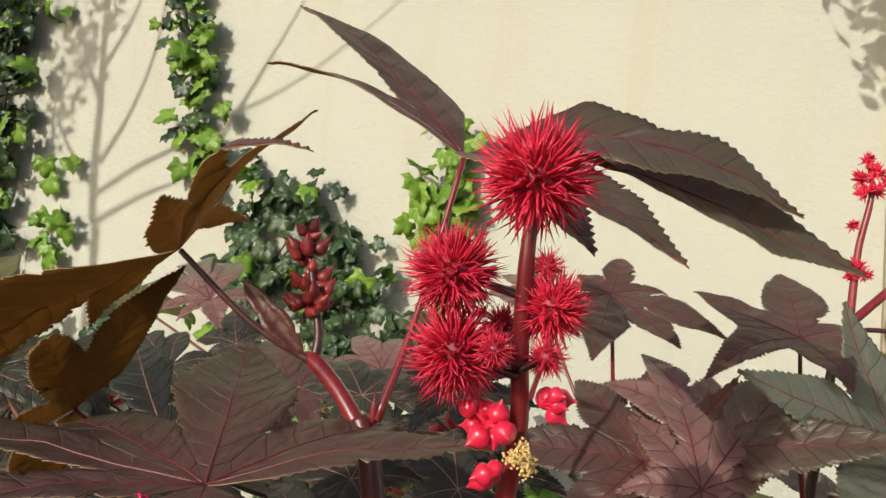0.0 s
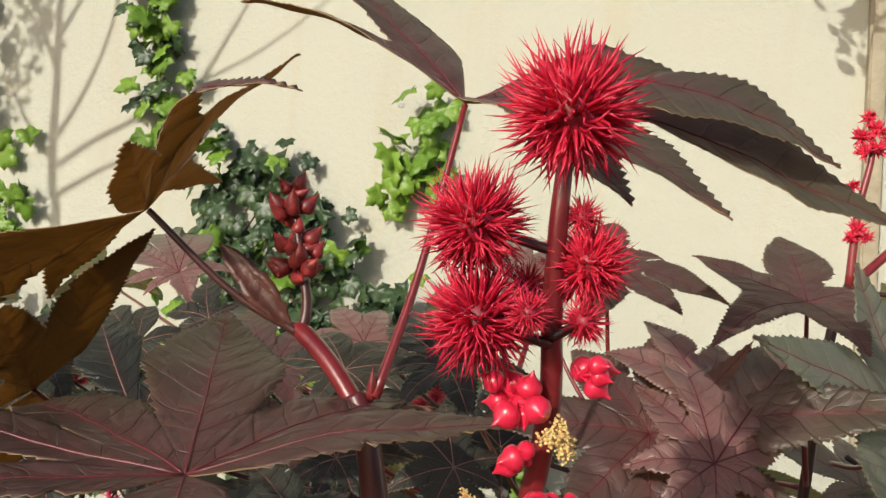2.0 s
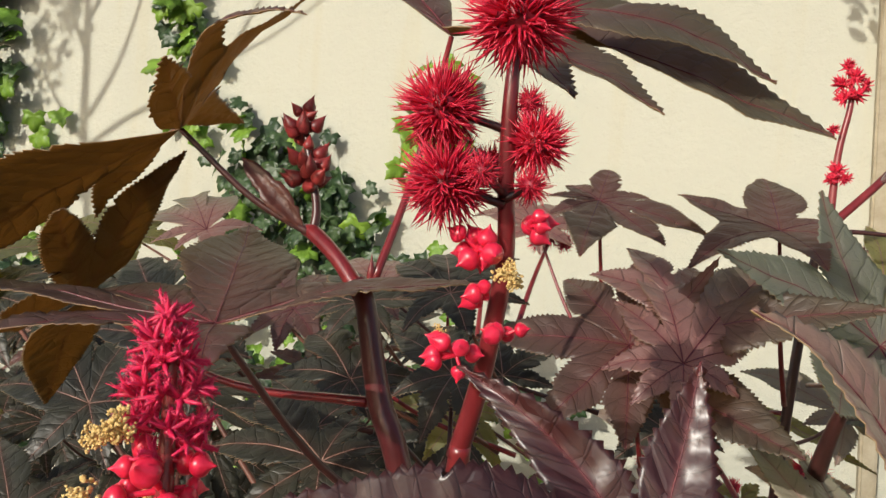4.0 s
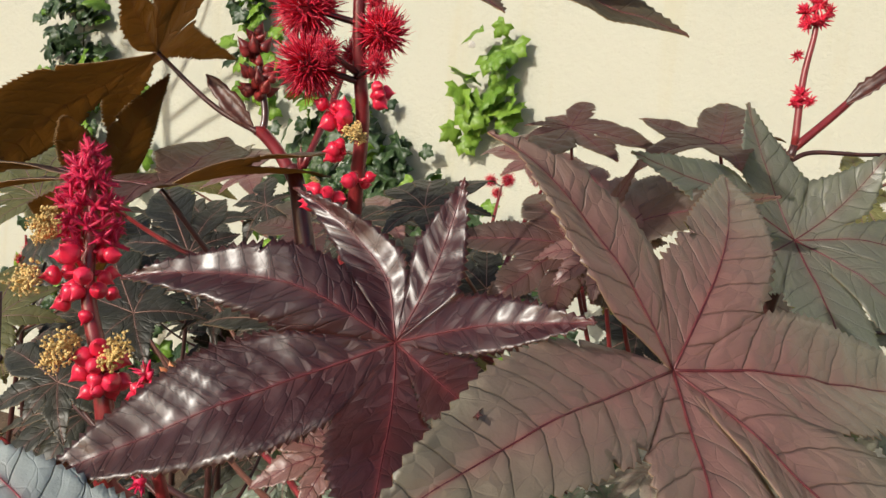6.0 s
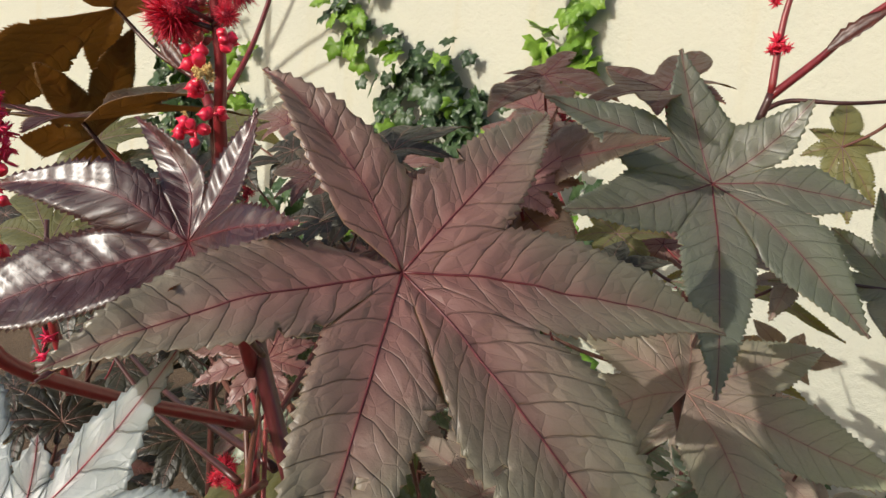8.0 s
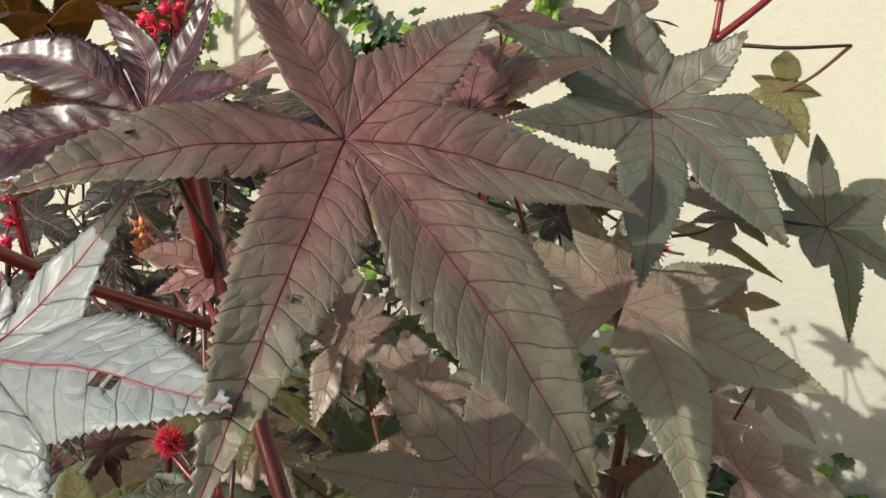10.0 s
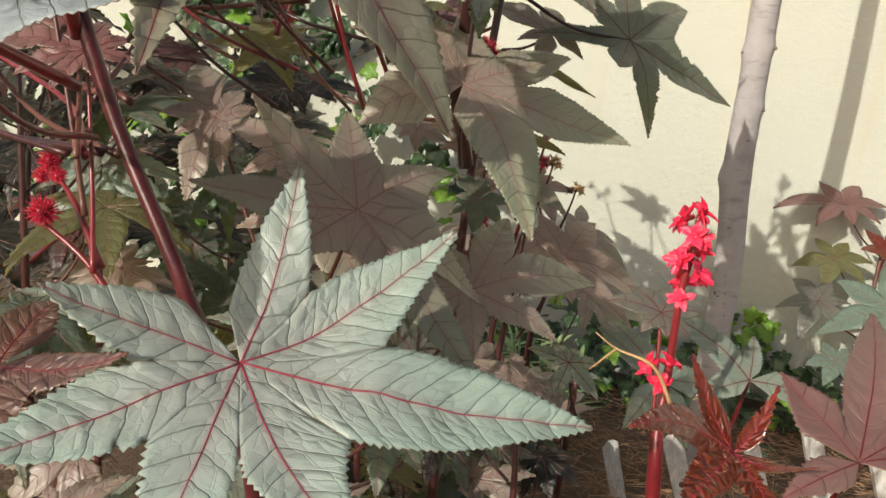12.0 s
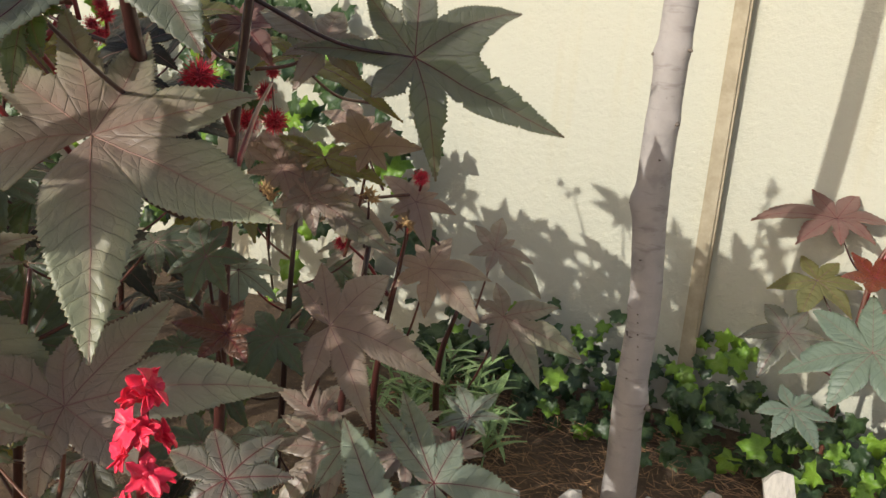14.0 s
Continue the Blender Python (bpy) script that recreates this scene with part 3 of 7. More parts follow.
# ---------------------------------------------------------------- castor leaves
def blade_geometry(lobes, rows, cols, rng, width=0.165, keel=0.10, teeth=0.0022, sinus=0.36, thick=0.0005, ripple=0.0007, spacing=0.011, arch=0.22, holes=()):
    """A palmate blade in its own plane (z up): lobes are (angle, length, rise of the tip, breadth, arch, sideways bend, twist)."""
    lobes = sorted(lobes)
    broad = [lobe[3] if len(lobe) > 3 else 1.0 for lobe in lobes]
    arches = [lobe[4] if len(lobe) > 4 else arch for lobe in lobes]
    twists = [lobe[6] if len(lobe) > 6 else 0.0 for lobe in lobes]
    bends = [lobe[5] if len(lobe) > 5 else rng.uniform(-0.05, 0.05) for lobe in lobes]
    lobes = [lobe[:3] for lobe in lobes]
    n, longest = len(lobes), max(l for _, l, _ in lobes)
    step = longest / rows
    halves = []
    for i in range(n):
        gap = (lobes[(i + 1) % n][0] - lobes[i][0]) % 360
        halves.append(radians(gap) / 2 if gap < 80 else None)
    fr = [-1 + 2 * k / (cols - 1) for k in range(cols)]
    fr = [math.copysign(abs(f) ** 0.85, f) for f in fr]
    top, uv, faces, ribs = [], [], [], []
    jit = [rng.uniform(0, 100) for _ in range(n)]
    for i, (ang, length, rise) in enumerate(lobes):
        a = radians(ang)
        ax, per = np.array((math.cos(a), math.sin(a))), np.array((-math.sin(a), math.cos(a)))
        count = max(4, math.ceil(length / step))
        base = len(top)
        rib = []
        wide = width * broad[i] * length * rng.uniform(0.95, 1.06) + 0.004 * broad[i]
        for k in range(count + 1):
            d = min(k * step, length)
            x = d / length
            for f in fr:
                j = (i + 1) % n if f > 0 else (i - 1) % n
                half = halves[i] if f > 0 else halves[j]
                other = lobes[j]
                ds = math.ceil(sinus * min(length, other[1]) / step) * step
                free = half is None
                half = 0.6 if free else half
                lan = wide * (math.sin(math.pi * min(1, x) ** 0.72) ** 0.9 if x < 1 else 0) * (1.0 if x < 0.5 else 1 - 0.28 * (x - 0.5) ** 1.2)
                if free:
                    w, m = min(lan, d * 0.7), math.exp(-d / (0.10 * length))
                elif d <= ds:
                    w, m = d * math.tan(half), 1.0
                else:
                    x0 = ds / length
                    lan0 = wide * math.sin(math.pi * x0 ** 0.72) ** 0.9
                    m = math.exp(-(d - ds) / (0.10 * length))
                    w = min(lan + (ds * math.tan(half) - lan0) * m, d * math.tan(half) * 0.985)
                w = max(w, 0.0003)
                dd = d
                if abs(f) == 1 and d > ds and 0 < k < count:
                    odd = k % 2
                    amp = teeth * (1 - 0.45 * x) * (0.85 + 0.9 * noise.noise((jit[i] + k * 0.83, f * 2.3, 0.4)))
                    w += amp if odd else -amp * 0.35
                    dd += 0.45 * step * odd
                    bite = noise.noise((jit[i] + k * 0.37, f * 3.0, jit[0]))
                    if bite > 0.42:
                        w = max(w - 0.012 * (bite - 0.42) * 4 * (1 - x), w * 0.55)
                blend = abs(f) ** 1.5 * m * 0.5
                curve = (rise - arches[i] * length) / length ** 2 * (1 - blend) + (other[2] - arches[j] * other[1]) / other[1] ** 2 * blend
                lift = arches[i] * (1 - blend) + arches[j] * blend
                u = f * w
                z = lift * d + curve * d * d + keel * abs(u) * (0.4 + 0.6 * x) - 0.28 * keel * u * u / (wide + 1e-6) + twists[i] * u * (1 - m)
                q = (d - 0.55 * abs(u) - 9.0 * u * u) / spacing
                z += ripple * math.cos(2 * math.pi * q) * 4 * abs(f) * (1.02 - abs(f)) * min(1, d / 0.02)
                side = bends[i] * length * max(0.0, (x - 0.3) / 0.7) ** 1.5
                p = ax * dd + per * (u + side)
                wave = noise.noise((p[0] * 13 + jit[0], p[1] * 13, jit[0])) * 0.006 + noise.noise((p[0] * 45, p[1] * 45 + jit[0], 3)) * 0.0022
                z += wave * min(1, d / 0.05)
                top.append((p[0], p[1], z))
                uv.append((u, dd))
            rib.append(top[base + k * cols + cols // 2])
        for k in range(count):
            for c in range(cols - 1):
                if (i, k, c) in holes:
                    continue
                a0 = base + k * cols + c
                faces.append((a0, a0 + cols, a0 + cols + 1))
                faces.append((a0, a0 + cols + 1, a0 + 1))
        ribs.append((rib, length))
    m = len(top)
    low = [(x, y, z - thick) for x, y, z in top]
    slots = [0] * len(faces)
    under = [tuple(i + m for i in f[::-1]) for f in faces]
    rim = []
    count_e = {}
    for f in faces:
        for a, b in zip(f, f[1:] + f[:1]):
            count_e[(a, b)] = 1
    for (a, b) in count_e:
        if (b, a) not in count_e:
            rim.append((b, a, a + m, b + m))
    slots += [1] * len(under) + [2] * len(rim)
    return top + low, faces + under + rim, uv + uv, slots, ribs


def frame_of(normal):
    nz = unit(normal)
    e1 = unit(np.array((1.0, 0, 0)) - nz * nz[0])
    e2 = np.cross(nz, e1)
    return Matrix((e1, e2, nz)).transposed()


LEAF_NO = [0]


def castor_leaf(plant, centre, normal, lobes, kind, stalk_from, rows=56, cols=9, label="", keel=0.22, width=0.165, arch=0.22, holes=(), sinus=0.36):
    """One palmate leaf with its raised ribs and its stalk, in the world's places."""
    LEAF_NO[0] += 1
    rng = random.Random(100 + LEAF_NO[0])
    if rows == 56 and max(lobe[1] for lobe in lobes) > 0.13:
        rows, cols = 84, 11
    pale_kind = kind in ("dusty", "olive", "green", "deep", "sea", "tan")
    spacing = {"young": 0.0105, "copper": 0.0115, "red": 0.009}.get(kind, 0.0170)
    ripple = {"young": 0.0004, "copper": 0.0003, "red": 0.0007, "teal": 0.0007, "pale": 0.0007}.get(kind, 0.0005)
    verts, faces, uv, slots, ribs = blade_geometry(lobes, rows, cols, rng, width, keel, spacing=spacing, ripple=ripple, arch=arch, holes=holes, sinus=sinus)
    rot = frame_of(normal)
    off = Vector(centre) - base_of(plant)
    ob = mesh_object("leaf", [rot @ Vector(v) for v in verts], faces, LEAF[kind], plant, label, True, uv, slots)
    ob.location = off
    if rows >= 20:
        geos = []
        for rib, length in ribs:
            pts = [rot @ Vector((p[0], p[1], p[2] + 0.0002)) for p in rib[::3]] + [rot @ Vector(rib[-1])]
            if len(pts) > 2:
                r0 = 0.0003 + 0.0022 * length
                geos.append(tube(pts, [max(0.00018, r0 * (1 - 0.88 * i / (len(pts) - 1))) for i in range(len(pts))], 5, 1))
        verts2, faces2 = merge(*geos)
        mesh_object("venation", verts2, faces2, VEIN_PALE if pale_kind else VEIN_DARK if kind in ("young", "copper", "burgundy", "bronze", "sage", "teal", "rose") else VEIN, ob, "pinkish raised ribs" if pale_kind else "crimson raised ribs")
    if stalk_from is not None:
        c, b = np.array(centre), np.array(stalk_from)
        span = np.linalg.norm(c - b)
        sag = (c + b) / 2 + np.array((0, 0, -0.05 * span)) - 0.05 * span * unit(normal)
        verts3, faces3 = tube([b, sag, c - 0.001 * unit(normal)], [0.0019 + 0.0042 * span, 0.0017 + 0.0024 * span, 0.0016], 9, 7)
        mesh_object("stalk", [Vector(v) - Vector(centre) for v in verts3], faces3, (STEM_BROWN if pale_kind else STEM_RED) if rng.random() < 0.7 else STEM_DARK, ob, "smooth red leaf stalk")
    return ob


def usual_lobes(rng, size):
    out = []
    for k, (a, l) in enumerate(((90, 1.0), (132, 0.92), (48, 0.92), (178, 0.75), (2, 0.75), (222, 0.5), (-42, 0.5), (255, 0.33))):
        length = size * l * rng.uniform(0.88, 1.1)
        out.append((a + rng.uniform(-9, 9), length, -length * rng.uniform(0.0, 0.5), rng.uniform(0.75, 1.05)))
    return out


def turned(lobes, by):
    return [((a + by + 180) % 360 - 180, *rest) for a, *rest in lobes]


# ---------------------------------------------------------------- flowers and fruits
def spiky_fruit(name, parent, centre, radius, seed, axis=(0, 0, 1), spines=170):
    """A three-lobed capsule under soft curved spines."""
    rng = random.Random(seed)
    c = np.array(centre, float)
    body = radius * 0.47
    spines = int(spines * 1.4)
    ax = unit(axis)
    u = unit(np.cross(ax, (0.3, 0.8, 0.51)))
    v = np.cross(ax, u)
    verts, faces = [], []
    rings, sides = 9, 18
    for i in range(rings + 1):
        th = math.pi * i / rings
        for k in range(sides):
            ph = 2 * math.pi * k / sides
            r = body * (0.94 + 0.06 * math.cos(3 * ph) * math.sin(th))
            verts.append(c + (ax * math.cos(th) + (u * math.cos(ph) + v * math.sin(ph)) * math.sin(th)) * r)
    for i in range(rings):
        for k in range(sides):
            a, b = i * sides + k, i * sides + (k + 1) % sides
            faces.append((a, a + sides, b + sides, b))
    core = len(faces)
    gold = math.pi * (3 - math.sqrt(5))
    for i in range(spines):
        z = 1 - 2 * (i + 0.5) / spines
        ph = gold * i
        s = math.sqrt(max(0, 1 - z * z))
        d = unit(ax * z + (u * math.cos(ph) + v * math.sin(ph)) * s + np.array([rng.gauss(0, 0.10) for _ in range(3)]))
        root = c + d * body * 0.93
        length = (radius - body) * rng.uniform(0.65, 1.35)
        side = unit(np.cross(d, (rng.gauss(0, 1), rng.gauss(0, 1), rng.gauss(0, 1))))
        bend = side * length * rng.uniform(-0.55, 0.55) + np.array((0, 0, 0.05 * length))
        r0 = radius * 0.027 * rng.uniform(0.8, 1.2)
        su = unit(np.cross(d, (0.21, 0.55, 0.8)))
        sv = np.cross(d, su)
        k0 = len(verts)
        for t, r in ((0, r0 * 1.25), (0.5, r0 * 0.8)):
            for k in range(4):
                a = math.pi / 2 * k
                verts.append(root + d * length * t + bend * t * t + (su * math.cos(a) + sv * math.sin(a)) * r)
        verts.append(root + d * length + bend)
        for k in range(4):
            a, b = k0 + k, k0 + (k + 1) % 4
            faces.append((a, b, b + 4, a + 4))
            faces.append((a + 4, b + 4, k0 + 8))
    ob = part(name, (verts, faces), [SPINE, CORE], parent)
    ob.data.polygons.foreach_set("material_index", [1] * core + [0] * (len(faces) - core))
    return ob


def bud_cluster(parent, centre, count, size, spread, seed, tip=(0, 0, 0.3), material=None, name="bud"):
    """Pointed drop-shaped buds on short stalks round a point of the spike."""
    rng = random.Random(seed)
    c = np.array(centre, float)
    for k in range(count):
        d = unit((rng.gauss(0, 1), rng.gauss(-0.3, 1), rng.gauss(0.1, 0.7)))
        p = c + d * spread * rng.uniform(0.55, 1.0)
        r = size * rng.uniform(0.8, 1.15)
        out = unit(d + np.array(tip))
        shape = drop_shape(p - out * r, p + out * r * 2.3, r * 0.95) if material else bud_shape(p - out * r, p + out * r * 1.25, r)
        geo = merge(shape, tube([c, p - out * r * 0.9], [r * 0.28, r * 0.22], 6, 3))
        part(name, geo, material or BUD, parent)


def pollen_tuft(parent, centre, size, seed, grains=150):
    """Ragged branched clump of stamens, heaped with grains."""
    rng = random.Random(seed)
    c = np.array(centre, float)
    geos = []
    clumps = [c] + [c + unit([rng.gauss(0, 1) for _ in range(3)]) * size * rng.uniform(0.45, 0.85) for _ in range(7)]
    for q in clumps[1:]:
        geos.append(tube([c, q], [size * 0.10, size * 0.06], 4, 1))
    for k in range(grains):
        q = clumps[k % len(clumps)]
        d = unit([rng.gauss(0, 1) for _ in range(3)]) * size * rng.uniform(0.18, 0.46)
        geos.append(ball(q + d, size * rng.uniform(0.055, 0.115), rng, 5, 4))
    return part("stamen_tuft", merge(*geos), POLLEN, parent, "ochre pollen-covered stamens")


def feather_tuft(parent, centre, size, seed, out=(0, -0.2, 1), arms=6, material=None):
    """A female flower: a few broad feathery stigmas with fine hairs."""
    rng = random.Random(seed)
    c, out = np.array(centre, float), unit(out)
    geos = [ball(c, size * 0.22, rng, 7, 5)]
    for k in range(arms):
        d = unit(out * 0.9 + np.array([rng.gauss(0, 0.75) for _ in range(3)]))
        length = size * rng.uniform(0.75, 1.15)
        side = unit(np.cross(d, [rng.gauss(0, 1) for _ in range(3)]))
        path = [c, c + d * length * 0.5 + side * length * 0.05, c + d * length + side * length * 0.22]
        geos.append(tube(path, [size * 0.10, size * 0.125, size * 0.05], 5, 2))
        for h in range(22):
            s = rng.uniform(0.25, 1.0)
            p = path[0] * (1 - s) + path[2] * s
            e = unit(d * 0.8 + np.array([rng.gauss(0, 0.9) for _ in range(3)])) * size * rng.uniform(0.22, 0.42)
            u = unit(np.cross(e, (0.3, 0.5, 0.8))) * size * 0.026
            v = unit(np.cross(e, u)) * size * 0.026
            geos.append(([p + u, p - u * 0.5 + v, p - u * 0.5 - v, p + e], [(0, 1, 3), (1, 2, 3), (2, 0, 3)]))
    return part("flower", merge(*geos), material or TUFT, parent, "feathery magenta stigmas")


def star_tuft(parent, centre, size, seed, arms=26, material=None, axis=(0, -0.3, 0.6), name="flower", fat=0.085):
    """Fuzzy red flowers: many small curved pointed lobes from one centre."""
    rng = random.Random(seed)
    c = np.array(centre, float)
    geos = [ball(c, size * 0.40, rng, 8, 6)]
    for k in range(arms):
        d = unit(np.array([rng.gauss(0, 1) for _ in range(3)]) + 0.35 * np.array(axis))
        length = size * rng.uniform(0.65, 1.15)
        side = unit(np.cross(d, [rng.gauss(0, 1) for _ in range(3)])) * length * 0.2
        geos.append(tube([c + d * size * 0.2, c + d * length * 0.62 + side * 0.4, c + d * length + side], [size * 0.10, size * fat, size * 0.015], 5, 2))
    return part(name, merge(*geos), material or TUFT, parent)


def open_flower(parent, centre, size, seed, out=(0, -0.4, 0.6), petals=5):
    """A ragged open flower: broad creased petals bent back round a small knob."""
    rng = random.Random(seed)
    c, out = np.array(centre, float), unit(out)
    u = unit(np.cross(out, (0.3, 0.2, 0.93)))
    v = np.cross(out, u)
    geos = [ball(c, size * 0.24, rng, 7, 5)]
    for k in range(petals):
        a = 2 * math.pi * (k + rng.uniform(-0.25, 0.25)) / petals
        d = u * math.cos(a) + v * math.sin(a)
        tip = c + d * size * rng.uniform(0.75, 1.2) + out * size * rng.uniform(-0.1, 0.6)
        geos.append(folded_blade(c, tip, size * rng.uniform(0.24, 0.36), out + d * 0.2, seed * 7 + k, 6, rng.uniform(0.2, 0.7), rng.uniform(-0.1, 0.12)))
    return part("flower", merge(*geos), FLOWER, parent, "ragged scarlet petals")


def bract_cluster(parent, centre, count, size, spread, seed):
    bud_cluster(parent, centre, count, size, spread, seed, (0, 0, 0.75), BRACT, "bract")


def spike(plant, points, radii, label, material=None):
    """The stalk of a flower spike; its flowers and fruits hang on it as parts."""
    geo = tube(points, radii, 12, 7)
    ob = part("flower_spike", geo, material or STEM_RED, plant, label)
    return ob

# ---------------------------------------------------------------- setting
GZ = 0.10
WY = 2.33


def box_geo(x0, x1, y0, y1, z0, z1, bevel=0.0):
    bm = bmesh.new()
    bmesh.ops.create_cube(bm, size=1, matrix=Matrix.LocRotScale(((x0 + x1) / 2, (y0 + y1) / 2, (z0 + z1) / 2), None, (x1 - x0, y1 - y0, z1 - z0)))
    if bevel:
        bmesh.ops.bevel(bm, geom=bm.edges[:], offset=bevel, segments=2, affect="EDGES")
    bm.verts.ensure_lookup_table()
    geo = [v.co.copy() for v in bm.verts], [tuple(v.index for v in f.verts) for f in bm.faces]
    bm.free()
    return geo


def ground_sheet():
    """One sheet to the horizon, finely uneven in the bed."""
    verts, faces = [], []
    xs = [-400, -60, -12, -5] + [-3 + 0.08 * i for i in range(76)] + [5, 12, 60, 400]
    ys = [-400, -60, -12, -4] + [-1.5 + 0.08 * i for i in range(58)] + [6, 12, 60, 400]
    for y in ys:
        for x in xs:
            inner = abs(x) < 3.2 and -1.6 < y < 3.3
            z = GZ + (noise.noise((x * 4, y * 4, 0)) * 0.018 + noise.noise((x * 15, y * 15, 5)) * 0.007 if inner else 0)
            verts.append((x, y, z))
    w = len(xs)
    for j in range(len(ys) - 1):
        for i in range(w - 1):
            faces.append((j * w + i, j * w + i + 1, (j + 1) * w + i + 1, (j + 1) * w + i))
    ob = mesh_object("ground", verts, faces, GROUND)
    return tagged(ob, "dark soil under brown pine needle litter", "ground", kind="structure")


ground_sheet()
v, f = box_geo(-9, 7, WY, WY + 0.25, -0.3, 3.4)
tagged(mesh_object("wall_north", v, f, WALL, smooth=False), "cream rough-rendered garden wall", "wall", kind="structure")
v, f = box_geo(0.525, 0.566, WY - 0.042, WY - 0.002, 0.06, 3.38, 0.006)
for k, p in enumerate(v):
    v[k] = Vector((p.x - 0.030 * (p.z - 0.186), p.y, p.z))
tagged(mesh_object("trim", v, f, TRIM, smooth=False), "stained cream upright strip on the wall", "trim", kind="structure")

chip_rng = random.Random(77)
v, f = ball((0, 0, 0), 0.012, chip_rng, 9, 6)
chip = mesh_object("plaster_chip", [(p[0] * 1.2, p[1] * 0.25, p[2]) for p in v], f, BOARD)
chip.location = (-0.783, WY - 0.001, 1.646)
tagged(chip, "small whitish chip on the cream wall", "chip")

# ---------------------------------------------------------------- main plant
main_plant = thing("castor_bean_plant", (-0.02, 0.44, GZ), "red-stemmed castor bean plant with burgundy leaves and spiny crimson fruits", "shrub", "castor bean plants")
part("stem", tube([(0.16, 0.50, GZ - 0.03), (0.15, 0.48, 0.50), (0.088, 0.45, 0.699), (0.015, 0.45, 0.828), (-0.022, 0.44, 0.93), (-0.043, 0.43, 1.008), (-0.055, 0.43, 1.035), (-0.067, 0.43, 1.082), (-0.074, 0.431, 1.096)],
                  [0.0085, 0.0078, 0.0070, 0.0068, 0.0070, 0.0068, 0.0066, 0.0056, 0.005], 14), STEM_MAROON, main_plant, "dark maroon smooth stem")
part("branch", tube([(-0.070, 0.43, 1.088), (-0.088, 0.435, 1.106), (-0.106, 0.441, 1.1185), (-0.114, 0.443, 1.121)], [0.0048, 0.0043, 0.0046, 0.0034], 12), STEM_RED, main_plant)
part("branch", tube([(-0.020, 0.44, 0.90), (-0.005, 0.40, 0.97), (0.004, 0.378, 1.010), (0.008, 0.37, 1.034)], [0.0058, 0.0052, 0.0049, 0.0046], 12), STEM_RED, main_plant)
part("branch", tube([(-0.02, 0.44, 0.86), (-0.03, 0.33, 0.90), (-0.033, 0.26, 0.935), (-0.035, 0.255, 0.965)], [0.0050, 0.0047, 0.0047, 0.0047], 12), STEM_RED, main_plant)
part("bud_sheath", drop_shape((-0.066, 0.431, 1.093), (-0.0655, 0.428, 1.114), 0.0026, 8, 8), STEM_RED, main_plant, "small pointed red sheath")
part("young_leaf", folded_blade((-0.113, 0.438, 1.122), (-0.150, 0.430, 1.158), 0.0066, (0.35, -1.0, 0.2), 81, 18, 0.45, 0.03), SHEATH, main_plant, "folded brownish-red young leaf")

# the large fruiting spike
s1 = spike(main_plant, [(0.006, 0.372, 1.028), (0.014, 0.368, 1.059), (0.020, 0.36, 1.085), (0.024, 0.355, 1.116), (0.023, 0.35, 1.144), (0.023, 0.346, 1.172), (0.0235, 0.345, 1.190), (0.024, 0.345, 1.200)],
           [0.0046, 0.0043, 0.0040, 0.0037, 0.0034, 0.0031, 0.0026, 0.002], "thick crimson flower spike with spiny fruits and buds")
for k, (c, r) in enumerate([((0.025, 0.343, 1.207), 0.0250), ((-0.001, 0.335, 1.170), 0.0195), ((0.003, 0.335, 1.141), 0.0200), ((0.0325, 0.354, 1.161), 0.0160), ((0.020, 0.325, 1.145), 0.0085), ((0.033, 0.350, 1.143), 0.0095), ((0.030, 0.350, 1.176), 0.0078), ((0.012, 0.362, 1.152), 0.010)]):
    spiky_fruit("fruit", s1, c, r, 11 + k, (0.2 * (k % 3) - 0.2, -0.3, 1), 330 if r > 0.012 else 130)
    if r > 0.008:
        part("fruit_stalk", tube([(0.0232, 0.348, c[2] - 0.006), c], [0.0018, 0.0014], 6, 3), STEM_DARK, s1)
bud_cluster(s1, (0.015, 0.345, 1.117), 8, 0.0041, 0.0105, 31, (-0.4, -0.2, 0.0))
bud_cluster(s1, (0.034, 0.346, 1.127), 5, 0.0040, 0.0085, 32, (0.5, -0.2, -0.3))
bud_cluster(s1, (0.021, 0.345, 1.098), 4, 0.0038, 0.0080, 33, (-0.2, -0.3, -0.6))
bud_cluster(s1, (0.008, 0.352, 1.074), 9, 0.0040, 0.0115, 34, (-0.3, -0.2, -0.2))
bud_cluster(s1, (0.029, 0.350, 1.085), 5, 0.0036, 0.0085, 35, (0.5, -0.2, 0.0))
pollen_tuft(s1, (0.0315, 0.338, 1.108), 0.0072, 36, 330)
pollen_tuft(s1, (0.001, 0.350, 1.083), 0.0040, 37, 80)

# bud spike at the fork
s2 = spike(main_plant, [(-0.109, 0.443, 1.119), (-0.109, 0.445, 1.134), (-0.117, 0.447, 1.161), (-0.124, 0.449, 1.186)], [0.0028, 0.0025, 0.0022, 0.0015], "slender spike of closed brick-red buds", STEM_DARK)
bract_cluster(s2, (-0.116, 0.447, 1.151), 9, 0.0046, 0.0115, 41)
bract_cluster(s2, (-0.119, 0.447, 1.160), 6, 0.0044, 0.010, 42)
bract_cluster(s2, (-0.123, 0.448, 1.177), 9, 0.0042, 0.010, 43)
bract_cluster(s2, (-0.124, 0.449, 1.187), 6, 0.0036, 0.006, 44)

